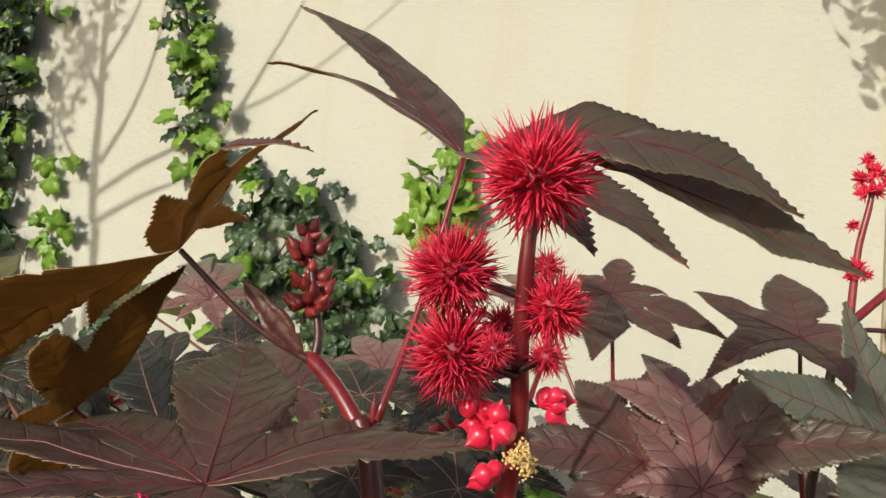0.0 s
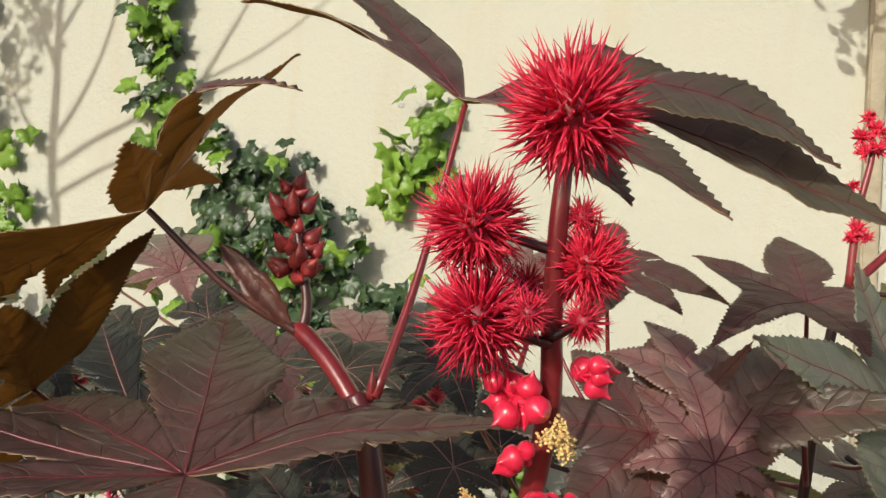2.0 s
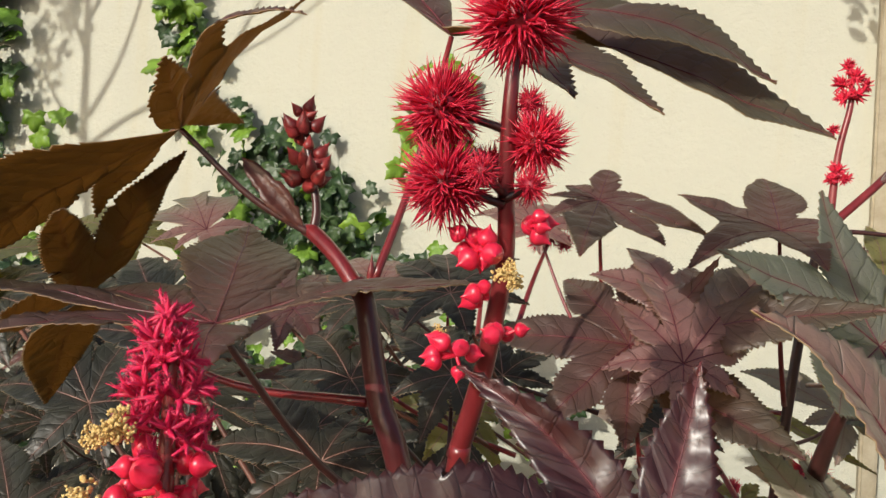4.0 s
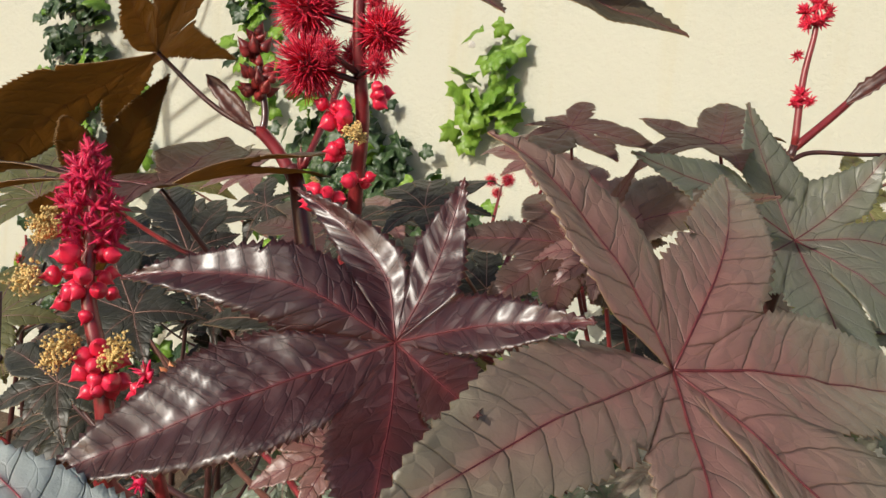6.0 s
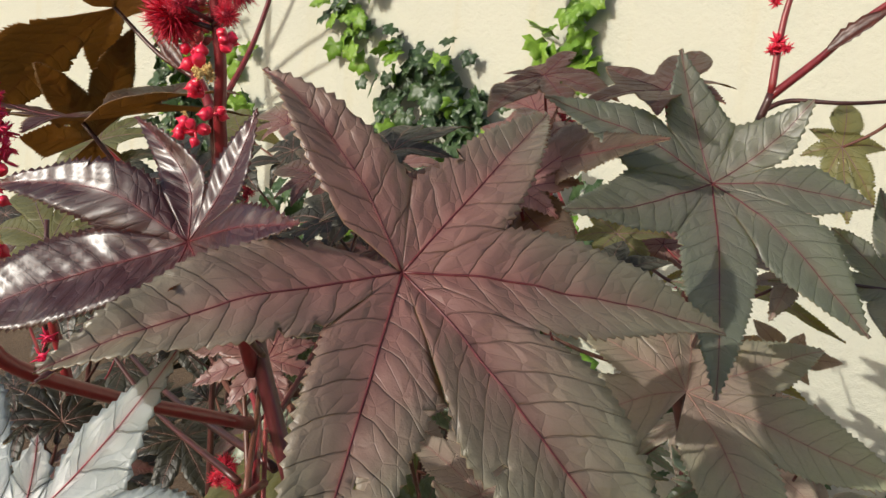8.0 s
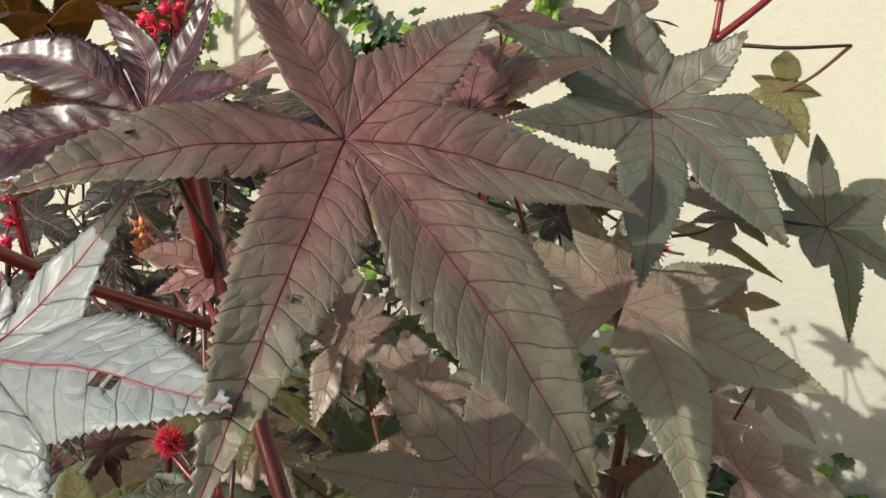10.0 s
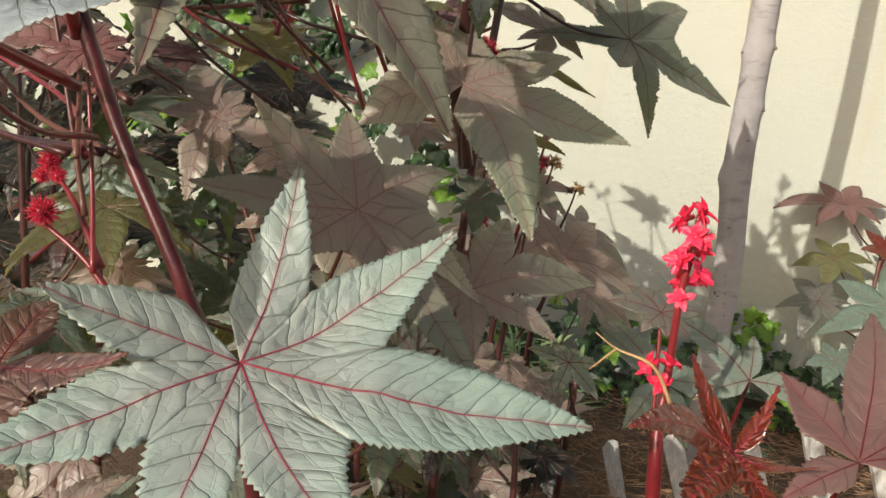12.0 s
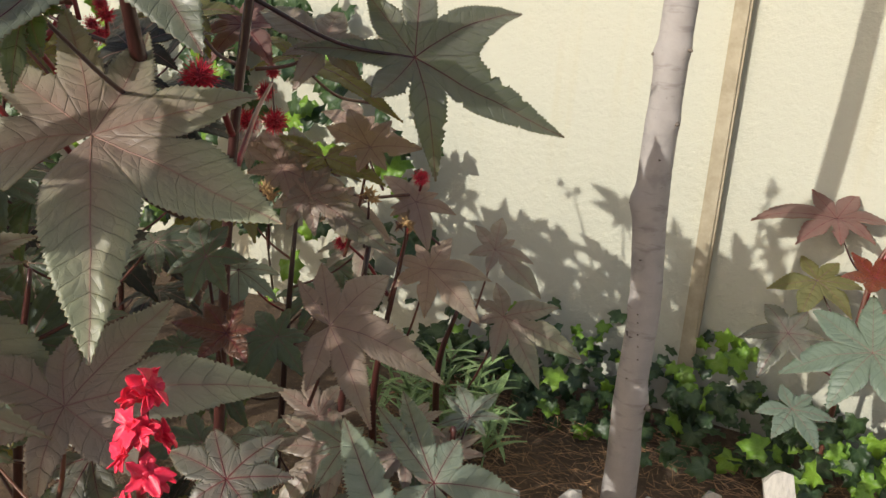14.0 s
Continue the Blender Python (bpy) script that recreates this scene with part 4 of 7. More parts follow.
# flowering spike with stamens
s3 = spike(main_plant, [(-0.033, 0.256, 0.955), (-0.037, 0.255, 0.975), (-0.042, 0.256, 0.994), (-0.053, 0.257, 1.023), (-0.057, 0.26, 1.056), (-0.060, 0.262, 1.090)], [0.0044, 0.0042, 0.0040, 0.0034, 0.0024, 0.0014], "crimson flower spike with magenta tufts and ochre stamens")
for k, (z, x, n_, sz, ring) in enumerate([(1.086, -0.060, 4, 0.0070, 0.001), (1.080, -0.060, 6, 0.0072, 0.004), (1.072, -0.059, 8, 0.0072, 0.0065), (1.063, -0.058, 9, 0.0072, 0.0085), (1.055, -0.057, 9, 0.0070, 0.0095), (1.048, -0.057, 6, 0.0065, 0.010)]):
    rng = random.Random(300 + k)
    for j in range(n_):
        a = 2 * math.pi * j / n_ + k
        out = (math.cos(a), math.sin(a) - 0.1, 0.9 - 0.18 * k)
        feather_tuft(s3, (x + math.cos(a) * ring, 0.260 + math.sin(a) * ring, z + rng.uniform(-0.003, 0.003)), sz * rng.uniform(0.85, 1.15), 310 + 10 * k + j, (out[0] * (0.4 + 0.2 * k), out[1] * (0.4 + 0.2 * k), 0.8), 8)
bud_cluster(s3, (-0.056, 0.258, 1.043), 6, 0.0040, 0.0125, 51, (0, -0.3, 0.2))
bud_cluster(s3, (-0.055, 0.257, 1.033), 9, 0.0045, 0.0150, 52, (0, -0.3, -0.1))
bud_cluster(s3, (-0.053, 0.257, 1.023), 6, 0.0042, 0.0120, 53, (-0.3, -0.3, -0.3))
bud_cluster(s3, (-0.038, 0.252, 0.996), 8, 0.0042, 0.0115, 54, (0, -0.4, -0.3))
bud_cluster(s3, (-0.034, 0.252, 0.985), 5, 0.0040, 0.0090, 55, (0, -0.4, -0.3))
for k, (c, r) in enumerate([((-0.062, 0.240, 1.055), 0.0078), ((-0.067, 0.238, 1.030), 0.0095), ((-0.047, 0.240, 1.003), 0.0092), ((-0.022, 0.245, 1.002), 0.0088), ((-0.072, 0.246, 1.049), 0.0072), ((-0.053, 0.241, 0.995), 0.0064)]):
    pollen_tuft(s3, c, r, 60 + k, 190)

s4 = spike(main_plant, [(-0.052, 0.315, 0.90), (-0.056, 0.30, 0.957), (-0.058, 0.298, 0.985)], [0.0035, 0.003, 0.002], "small crimson flower spike low in the leaves")
for k in range(5):
    star_tuft(s4, (-0.056 + 0.004 * (k % 2), 0.298, 0.925 + 0.014 * k), 0.008, 380 + k, 14)
bud_cluster(s4, (-0.057, 0.298, 0.972), 6, 0.0034, 0.008, 57)

s8 = spike(main_plant, [(-0.03, 0.46, 0.80), (-0.14, 0.55, 0.84), (-0.343, 0.62, 0.891)], [0.0035, 0.003, 0.002], "young spike of salmon-pink buds")
for k in range(4):
    bud_cluster(s8, (-0.343 + 0.003 - 0.003 * (k % 2), 0.62, 0.861 + 0.010 * k), 7, 0.0040, 0.0105, 590 + k, (0, -0.2, 0.4), SALMON, "bud")

# ---------------------------------------------------------------- rear plant
rear_plant = thing("castor_bean_plant", (0.19, 0.92, GZ), "tall castor bean plant with dark green and burgundy leaves", "shrub", "castor bean plants")
part("stem", tube([(0.16, 0.95, GZ - 0.03), (0.17, 0.93, 0.6), (0.185, 0.92, 0.9), (0.202, 0.93, 1.113), (0.216, 0.93, 1.177)], [0.009, 0.0062, 0.0054, 0.0050, 0.0045], 12), STEM_DARK, rear_plant, "smooth maroon stem")
part("branch", tube([(0.214, 0.93, 1.172), (0.258, 0.95, 1.219), (0.29, 0.96, 1.256), (0.33, 0.97, 1.29)], [0.0048, 0.0044, 0.004, 0.0034], 10), STEM_RED, rear_plant)
part("branch", tube([(0.178, 0.90, 0.80), (0.185, 0.81, 0.89), (0.196, 0.784, 0.931), (0.208, 0.752, 1.00), (0.225, 0.714, 1.064)], [0.009, 0.009, 0.0085, 0.006, 0.003], 12), STEM_DARK, rear_plant)
part("young_leaf", folded_blade((0.262, 0.948, 1.224), (0.318, 0.955, 1.268), 0.009, (-0.2, -1.0, 0.3), 82, 16, 0.5, 0.03), SHEATH, rear_plant, "folded red young leaf")
s5 = spike(rear_plant, [(0.216, 0.93, 1.177), (0.219, 0.93, 1.248), (0.227, 0.93, 1.303), (0.222, 0.93, 1.338)], [0.0042, 0.0036, 0.003, 0.0018], "red flower spike with starry tufts")
for k, (c, r) in enumerate([((0.222, 0.93, 1.338), 0.010), ((0.229, 0.926, 1.326), 0.012), ((0.216, 0.926, 1.318), 0.012), ((0.231, 0.926, 1.308), 0.013), ((0.220, 0.922, 1.304), 0.012), ((0.239, 0.928, 1.318), 0.009), ((0.211, 0.922, 1.271), 0.0085), ((0.218, 0.924, 1.230), 0.012), ((0.213, 0.924, 1.222), 0.009), ((0.226, 0.926, 1.224), 0.009)]):
    star_tuft(s5, c, r * 0.95, 400 + k, 40, SPINE, fat=0.10)

# ---------------------------------------------------------------- low plant
low_plant = thing("castor_bean_plant", (0.30, 0.56, GZ), "low castor bean plant with grey-green leaves and unfolding red shoots", "shrub", "castor bean plants")
part("stem", tube([(0.16, 0.60, GZ - 0.03), (0.15, 0.58, 0.4), (0.14, 0.56, 0.66)], [0.011, 0.009, 0.006], 12), STEM_DARK, low_plant)
part("stem", tube([(0.50, 0.60, GZ - 0.03), (0.49, 0.56, 0.45), (0.480, 0.51, 0.60), (0.475, 0.515, 0.66)], [0.010, 0.008, 0.006, 0.0045], 12), STEM_RED, low_plant)
s6 = spike(low_plant, [(0.476, 0.515, 0.65), (0.477, 0.525, 0.697), (0.477, 0.517, 0.755), (0.481, 0.515, 0.786), (0.481, 0.515, 0.815)], [0.0036, 0.0033, 0.0028, 0.0024, 0.0014], "scarlet flower spike with ragged starry flowers")
for k in range(26):
    rng = random.Random(430 + k)
    z = (0.816, 0.808, 0.800, 0.790, 0.783, 0.770, 0.762, 0.753)[k % 8] if k < 22 else (0.694, 0.688, 0.699, 0.692)[k - 22]
    a = 2.4 * k
    ring = 0.003 if z > 0.81 else 0.0085
    c = (0.480 + ring * math.cos(a) - (0.008 if k >= 22 else 0), 0.515 + ring * math.sin(a), z + rng.uniform(-0.003, 0.003))
    open_flower(s6, c, rng.uniform(0.0085, 0.0125), 430 + k, (math.cos(a), math.sin(a) - 0.3, 0.5), 5)
part("dry_stalk", tube([(0.484, 0.47, 0.683), (0.468, 0.47, 0.709), (0.441, 0.47, 0.717), (0.425, 0.47, 0.726)], [0.0016, 0.0013, 0.0009, 0.0005], 8), DRY, low_plant, "dry tan dead stalk")
part("dry_stalk", tube([(0.441, 0.47, 0.717), (0.424, 0.47, 0.698)], [0.0010, 0.0006], 7), DRY, low_plant, "dry tan dead stalk")

# ---------------------------------------------------------------- back plant
back_plant = thing("castor_bean_plant", (0.12, 1.45, GZ), "shaded castor bean plant with small burgundy leaves before the wall", "shrub", "castor bean plants")
for x, y, z in ((0.12, 1.45, 0.62), (0.17, 1.62, 0.5), (0.20, 1.2, 0.72)):
    part("stem", tube([(x - 0.02, y + 0.04, GZ - 0.03), (x - 0.03, y, 0.35), (x, y, z)], [0.009, 0.007, 0.004], 10), STEM_DARK, back_plant)

# ---------------------------------------------------------------- leaves of the plants
castor_leaf(main_plant, (-0.048, 0.475, 1.239), (0.15, -0.3, 0.94), [(-48, 0.146, -0.006, 0.8, 0.19, -0.039), (-32, 0.152, -0.015, 1.0, 0.18, -0.0), (0, 0.178, 0.003, 1.0, 0.53, 0.127, 0.5), (18, 0.21, -0.024, 1.2, 0.19, -0.227, 0.5), (146, 0.181, 0.064, 1.0, 0.53, 0.096, 0.2), (175, 0.132, 0.03, 0.9, 0.57, 0.054, 0.2)], "burgundy", (-0.064, 0.43, 1.096))
castor_leaf(main_plant, (-0.182, 0.416, 1.171), (-0.5, -0.4, 0.76), [(-160, 0.19, 0.014, 1.02, 0.19, 0.028, 0.6), (-41, 0.09, 0.022, 0.71, 0.2, -0.001), (-2, 0.119, 0.006, 0.35, 0.88, -0.134), (53, 0.11, 0.026, 0.95, 0.48, 0.012), (121, 0.171, -0.006, 0.44, 0.16, -0.072), (169, 0.12, -0.014, 0.63, 0.06, 0.032, 0.5)], "burgundy", (-0.107, 0.441, 1.118))
castor_leaf(main_plant, (-0.287, 0.47, 1.065), (-0.72, 0.12, 0.68), [(-97, 0.077, -0.026, 1.69, -0.31, 0.084), (-55, 0.128, -0.024, 0.64, 0.18, 0.0), (-16, 0.132, 0.007, 0.83, 0.2, -0.026), (146, 0.143, 0.007, 1.0, 0.19, 0.001)], "burgundy", (-0.062, 0.43, 1.033))
castor_leaf(main_plant, (-0.099, 0.343, 1.075), (0.0, -0.10, 0.99), [(-170, 0.20, 0.0, 0.9, 0.15, 0.0), (-140, 0.11, -0.01, 0.9, 0.12, 0.0), (-60, 0.07, -0.006, 1.0, 0.1, 0.0), (22, 0.117, 0.023, 1.0, 0.32, -0.018), (70, 0.12, 0.006, 1.0, 0.19, 0.0), (118, 0.17, 0.030, 1.1, 0.25, 0.0), (156, 0.148, -0.012, 1.0, 0.18, 0.0)], "burgundy", (-0.034, 0.437, 0.972))
castor_leaf(rear_plant, (0.05, 0.668, 1.056), (0.05, -0.75, 0.66), [(-176, 0.122, -0.008, 0.9, 0.18, -0.0), (-122, 0.104, 0.003, 1.0, 0.19, -0.0), (-85, 0.091, 0.005, 1.2, 0.19, 0.0), (-42, 0.149, 0.036, 1.07, 0.08, 0.063), (4, 0.164, 0.08, 0.78, 0.59, -0.067), (34, 0.068, 0.072, 0.9, 0.25, 0.001), (91, 0.086, 0.009, 1.28, 0.19, 0.0), (127, 0.111, -0.037, 1.08, 0.17, -0.007)], "burgundy", (0.08, 0.8, 0.85))
castor_leaf(rear_plant, (0.157, 0.765, 1.157), (0.0, -0.35, 0.94), [(-136, 0.1, -0.012), (-76, 0.098, 0.004), (-20, 0.069, -0.008), (36, 0.069, -0.008), (92, 0.139, 0.014), (145, 0.109, 0.006)], "burgundy", (0.18, 0.85, 1.0))
castor_leaf(rear_plant, (-0.003, 0.827, 1.179), (0.1, -0.45, 0.89), [(-136, 0.06, -0.007), (-89, 0.131, 0.0), (-51, 0.104, 0.0), (-25, 0.117, -0.0), (33, 0.06, -0.007), (91, 0.082, -0.0), (134, 0.06, -0.007), (176, 0.052, 0.0)], "burgundy", (0.02, 0.86, 0.98))
castor_leaf(rear_plant, (0.227, 0.708, 1.073), (0.3, -0.75, 0.6), [(-125, 0.157, 0.098, 1.03, 0.28, 0.044), (-74, 0.227, 0.08, 0.65, 0.22, -0.069), (-33, 0.171, -0.001, 1.11, 0.3, -0.038), (12, 0.127, -0.002, 1.36, 0.21, -0.022), (49, 0.099, 0.039, 1.29, 0.14, 0.12), (123, 0.118, 0.039, 1.0, 0.2, -0.035), (176, 0.145, 0.065, 0.94, 0.53, 0.125)], "sage", (0.2, 0.86, 1.02), sinus=0.42)
castor_leaf(main_plant, (0.087, 0.289, 1.016), (0.15, -0.88, 0.45), [(-142, 0.143, 0.034, 0.92, 0.23, 0.012), (-69, 0.094, 0.078, 1.17, 0.25, 0.035), (-31, 0.063, 0.052, 1.27, 0.12, -0.024), (14, 0.082, 0.03, 0.73, 0.4, -0.085), (75, 0.076, 0.011, 0.77, -0.02, 0.098), (111, 0.078, 0.013, 0.86, 0.02, 0.496), (164, 0.109, 0.031, 0.79, 0.57, 0.326)], "young", (0.03, 0.4, 0.93), keel=0.35, sinus=0.34)
castor_leaf(main_plant, (0.192, 0.33, 1.0135), (0.45, -0.5, 0.74), [(-121, 0.159, 0.014, 0.9, 0.24, 0.027), (-69, 0.207, -0.004, 0.64, 0.11, -0.007), (-18, 0.208, -0.07, 1.13, 0.03, 0.03), (32, 0.189, -0.047, 0.86, 0.08, 0.09), (85, 0.159, 0.001, 0.73, 0.31, 0.083), (155, 0.113, 0.045, 0.86, 0.74, 0.156)], "bronze", (0.05, 0.42, 0.9), sinus=0.31, keel=0.55, holes=((1, 44, 6), (1, 45, 6), (2, 40, 1)))
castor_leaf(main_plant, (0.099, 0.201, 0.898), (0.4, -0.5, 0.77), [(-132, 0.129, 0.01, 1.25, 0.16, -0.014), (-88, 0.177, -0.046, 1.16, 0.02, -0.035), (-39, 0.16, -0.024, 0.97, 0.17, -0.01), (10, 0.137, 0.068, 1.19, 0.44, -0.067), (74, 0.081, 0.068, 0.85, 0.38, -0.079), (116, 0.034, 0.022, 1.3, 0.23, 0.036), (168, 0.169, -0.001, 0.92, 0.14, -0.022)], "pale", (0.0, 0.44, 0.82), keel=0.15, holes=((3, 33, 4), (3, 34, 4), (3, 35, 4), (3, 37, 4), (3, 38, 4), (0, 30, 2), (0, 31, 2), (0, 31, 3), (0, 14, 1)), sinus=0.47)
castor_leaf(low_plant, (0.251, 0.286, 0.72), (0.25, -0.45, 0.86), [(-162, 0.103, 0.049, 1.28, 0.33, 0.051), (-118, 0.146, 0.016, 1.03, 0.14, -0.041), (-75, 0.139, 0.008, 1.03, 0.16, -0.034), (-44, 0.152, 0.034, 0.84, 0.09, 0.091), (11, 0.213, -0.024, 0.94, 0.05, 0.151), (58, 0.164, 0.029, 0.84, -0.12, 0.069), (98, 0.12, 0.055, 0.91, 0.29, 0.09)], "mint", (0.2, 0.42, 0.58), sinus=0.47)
castor_leaf(low_plant, (0.221, 0.488, 0.785), (0.35, -0.6, 0.72), [(-147, 0.128, 0.044, 0.9, 0.21, -0.052), (-115, 0.084, 0.0, 0.99, 0.19, 0.0), (-38, 0.183, -0.01, 0.6, 0.17, 0.031), (6, 0.129, -0.102, 0.68, -0.11, 0.103), (65, 0.13, -0.044, 0.57, 0.17, -0.002), (117, 0.112, -0.003, 0.84, 0.19, 0.006), (171, 0.1, 0.069, 1.03, 0.23, 0.03)], "dusty", (0.14, 0.56, 0.66), sinus=0.42)
castor_leaf(rear_plant, (0.23, 0.697, 0.896), (0.35, -0.6, 0.72), [(-141, 0.109, -0.039, 2.2, 0.29, 0.03), (-50, 0.2, 0.001, 0.98, 0.36, -0.063), (-1, 0.179, 0.014, 1.23, 0.04, -0.032), (47, 0.135, 0.003, 1.16, 0.19, -0.013), (101, 0.137, -0.02, 0.78, -0.03, 0.125), (131, 0.152, -0.001, 0.65, 0.16, 0.089), (168, 0.142, -0.009, 0.8, 0.18, -0.0)], "dusty", (0.19, 0.84, 0.8), sinus=0.42)
castor_leaf(rear_plant, (0.352, 1, 0.98), (0.35, -0.75, 0.56), [(-165, 0.128, -0.006, 0.54, 0.19, -0.0), (-98, 0.085, 0.043, 1.23, 0.22, -0.008), (-54, 0.121, -0.047, 0.8, 0.21, -0.075), (-2, 0.176, -0.078, 0.78, -0.29, 0.12), (60, 0.159, -0.057, 0.76, 0.17, -0.017), (107, 0.129, 0.004, 0.77, 0.19, -0.012), (145, 0.094, -0.002, 1.12, 0.19, -0.011)], "sage", (0.22, 0.9, 1.02))
castor_leaf(low_plant, (0.602, 0.451, 0.679), (0.0, -0.5, 0.86), [(-136, 0.062, 0.002, 0.9, 0.19, -0.001), (19, 0.11, -0.036, 0.95, 0.27, -0.049), (44, 0.088, -0.014, 1.0, 0.18, -0.0), (81, 0.172, -0.025, 0.57, 0.17, 0.039), (136, 0.068, 0.022, 1.31, 0.25, 0.05)], "rose", (0.55, 0.54, 0.5))
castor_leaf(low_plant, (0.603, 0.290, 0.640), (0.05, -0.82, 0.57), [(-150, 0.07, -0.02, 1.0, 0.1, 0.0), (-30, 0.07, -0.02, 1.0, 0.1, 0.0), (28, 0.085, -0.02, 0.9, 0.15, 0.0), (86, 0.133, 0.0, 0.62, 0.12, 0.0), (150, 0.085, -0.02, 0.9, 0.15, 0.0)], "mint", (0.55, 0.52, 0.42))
castor_leaf(low_plant, (0.529, 0.462, 0.663), (0.0, -0.41, 0.91), [(-158, 0.08, 0.052, 0.95, 1.0, 0.233), (-113, 0.076, 0.005, 0.8, 0.19, -0.001), (-62, 0.068, 0.006, 0.8, 0.19, -0.001), (-47, 0.062, 0.051, 0.59, 0.24, 0.007), (49, 0.037, 0.041, 0.74, 0.14, 0.107), (142, 0.043, 0.062, 0.95, 0.42, 0.123)], "red", (0.5, 0.53, 0.6))
castor_leaf(rear_plant, (0.314, 0.935, 0.689), (0.25, -0.55, 0.8), [(-74, 0.094, 0.027, 0.84, 0.21, 0.006), (-42, 0.142, 0.028, 0.63, 0.21, -0.026), (9, 0.134, -0.054, 1.0, 0.17, 0.001), (79, 0.103, -0.016, 1.21, 0.18, -0.002), (126, 0.09, -0.004, 0.9, 0.19, 0.007), (150, 0.07, 0.008, 0.81, 0.2, 0.016)], "tan", (0.25, 1.0, 0.55))
castor_leaf(low_plant, (0.281, 0.628, 0.701), (0.25, -0.55, 0.8), [(-179, 0.102, -0.012), (-124, 0.069, -0.008), (-70, 0.072, -0.009), (-10, 0.097, -0.012), (42, 0.161, -0.054), (85, 0.122, -0.015), (133, 0.069, -0.008)], "dusty", (0.2, 0.68, 0.55))
castor_leaf(back_plant, (0.162, 1.483, 0.607), (0.3, -0.6, 0.75), [(-173, 0.069, -0.008), (-126, 0.079, -0.009), (-69, 0.095, -0.011), (-27, 0.139, -0.017), (17, 0.116, -0.014), (85, 0.089, -0.011), (136, 0.061, -0.007)], "tan", (0.12, 1.5, 0.45))
castor_leaf(back_plant, (0.246, 1.679, 0.483), (0.3, -0.6, 0.75), [(-145, 0.059, -0.007), (-81, 0.098, -0.012), (-41, 0.162, -0.019), (-5, 0.174, -0.021), (39, 0.123, -0.015), (120, 0.087, -0.01), (168, 0.073, -0.009)], "dusty", (0.18, 1.7, 0.3))
castor_leaf(back_plant, (0.221, 1.646, 0.624), (0.3, -0.6, 0.75), [(-140, 0.052, -0.006), (-82, 0.053, -0.006), (-24, 0.131, -0.016), (11, 0.08, -0.01), (58, 0.053, -0.006), (104, 0.089, -0.011), (145, 0.072, -0.009)], "dusty", (0.18, 1.66, 0.45))
castor_leaf(back_plant, (0.165, 1.4, 0.74), (0.3, -0.6, 0.75), [(-127, 0.049, -0.006), (-53, 0.092, -0.011), (12, 0.07, -0.008), (56, 0.045, -0.005), (100, 0.068, -0.008), (156, 0.084, -0.01)], "tan", (0.12, 1.42, 0.55))
castor_leaf(back_plant, (0.239, 1.114, 0.861), (0.2, -0.81, 0.55), [(-153, 0.042, -0.005), (-95, 0.037, -0.004), (-38, 0.037, -0.004), (20, 0.066, -0.008), (76, 0.048, -0.006), (138, 0.073, -0.009), (167, 0.073, -0.009)], "tan", (0.19, 1.15, 0.7))
castor_leaf(low_plant, (0.46, 0.93, 0.552), (0.2, -0.7, 0.68), [(-114, 0.085, -0.001, 1.0, 0.19, 0.0), (-61, 0.093, 0.001, 1.0, 0.19, -0.0), (20, 0.091, -0.046, 1.22, 0.16, 0.005), (86, 0.058, -0.015, 1.56, 0.17, -0.024), (132, 0.125, -0.05, 0.68, 0.16, -0.011), (149, 0.111, -0.011, 0.67, 0.18, -0.001)], "teal", (0.46, 1.0, 0.40))
castor_leaf(low_plant, (0.546, 0.68, 0.65), (0.2, -0.6, 0.77), [(-143, 0.06, -0.002, 0.9, 0.19, -0.001), (1, 0.069, -0.001, 0.9, 0.19, -0.001), (90, 0.054, -0.005, 0.7, 0.18, -0.002), (138, 0.141, -0.063, 0.56, 0.15, -0.032)], "teal", (0.52, 0.78, 0.45))
castor_leaf(rear_plant, (0.252, 0.98, 0.979), (0.31, -0.62, 0.72), [(-153, 0.046, -0.009), (-95, 0.06, -0.012), (-14, 0.052, -0.01), (33, 0.068, -0.014), (107, 0.076, -0.015), (164, 0.109, -0.022)], "dusty", (0.2, 0.93, 0.95))
castor_leaf(back_plant, (0.158, 1.1, 0.787), (0.31, -0.72, 0.62), [(-140, 0.051, -0.01), (-97, 0.055, -0.007), (-55, 0.058, -0.012), (-14, 0.134, -0.027), (33, 0.055, -0.007), (80, 0.055, -0.007), (126, 0.125, -0.025), (168, 0.075, -0.015)], "dusty", (0.1, 1.2, 0.75))
castor_leaf(rear_plant, (0.214, 0.85, 0.762), (0.2, -0.61, 0.76), [(-178, 0.03, -0.004), (-131, 0.043, -0.009), (-80, 0.053, -0.011), (-34, 0.046, -0.009), (22, 0.042, -0.008), (102, 0.049, -0.01), (136, 0.062, -0.012)], "green", (0.18, 0.92, 0.6))
castor_leaf(rear_plant, (0.244, 0.85, 0.686), (0.1, -0.62, 0.78), [(-166, 0.058, 0.006), (-98, 0.041, 0.004), (-26, 0.049, 0.005), (35, 0.029, -0.003), (96, 0.041, 0.004), (150, 0.046, 0.005)], "copper", (0.2, 0.92, 0.6))
castor_leaf(low_plant, (0.109, 0.62, 0.748), (0.3, -0.51, 0.81), [(-146, 0.076, -0.009), (-90, 0.078, -0.016), (-34, 0.157, -0.031), (-6, 0.186, -0.037), (36, 0.076, -0.009), (78, 0.114, -0.023), (106, 0.115, -0.023), (159, 0.083, -0.017)], "dusty", (0.2, 0.6, 0.6))
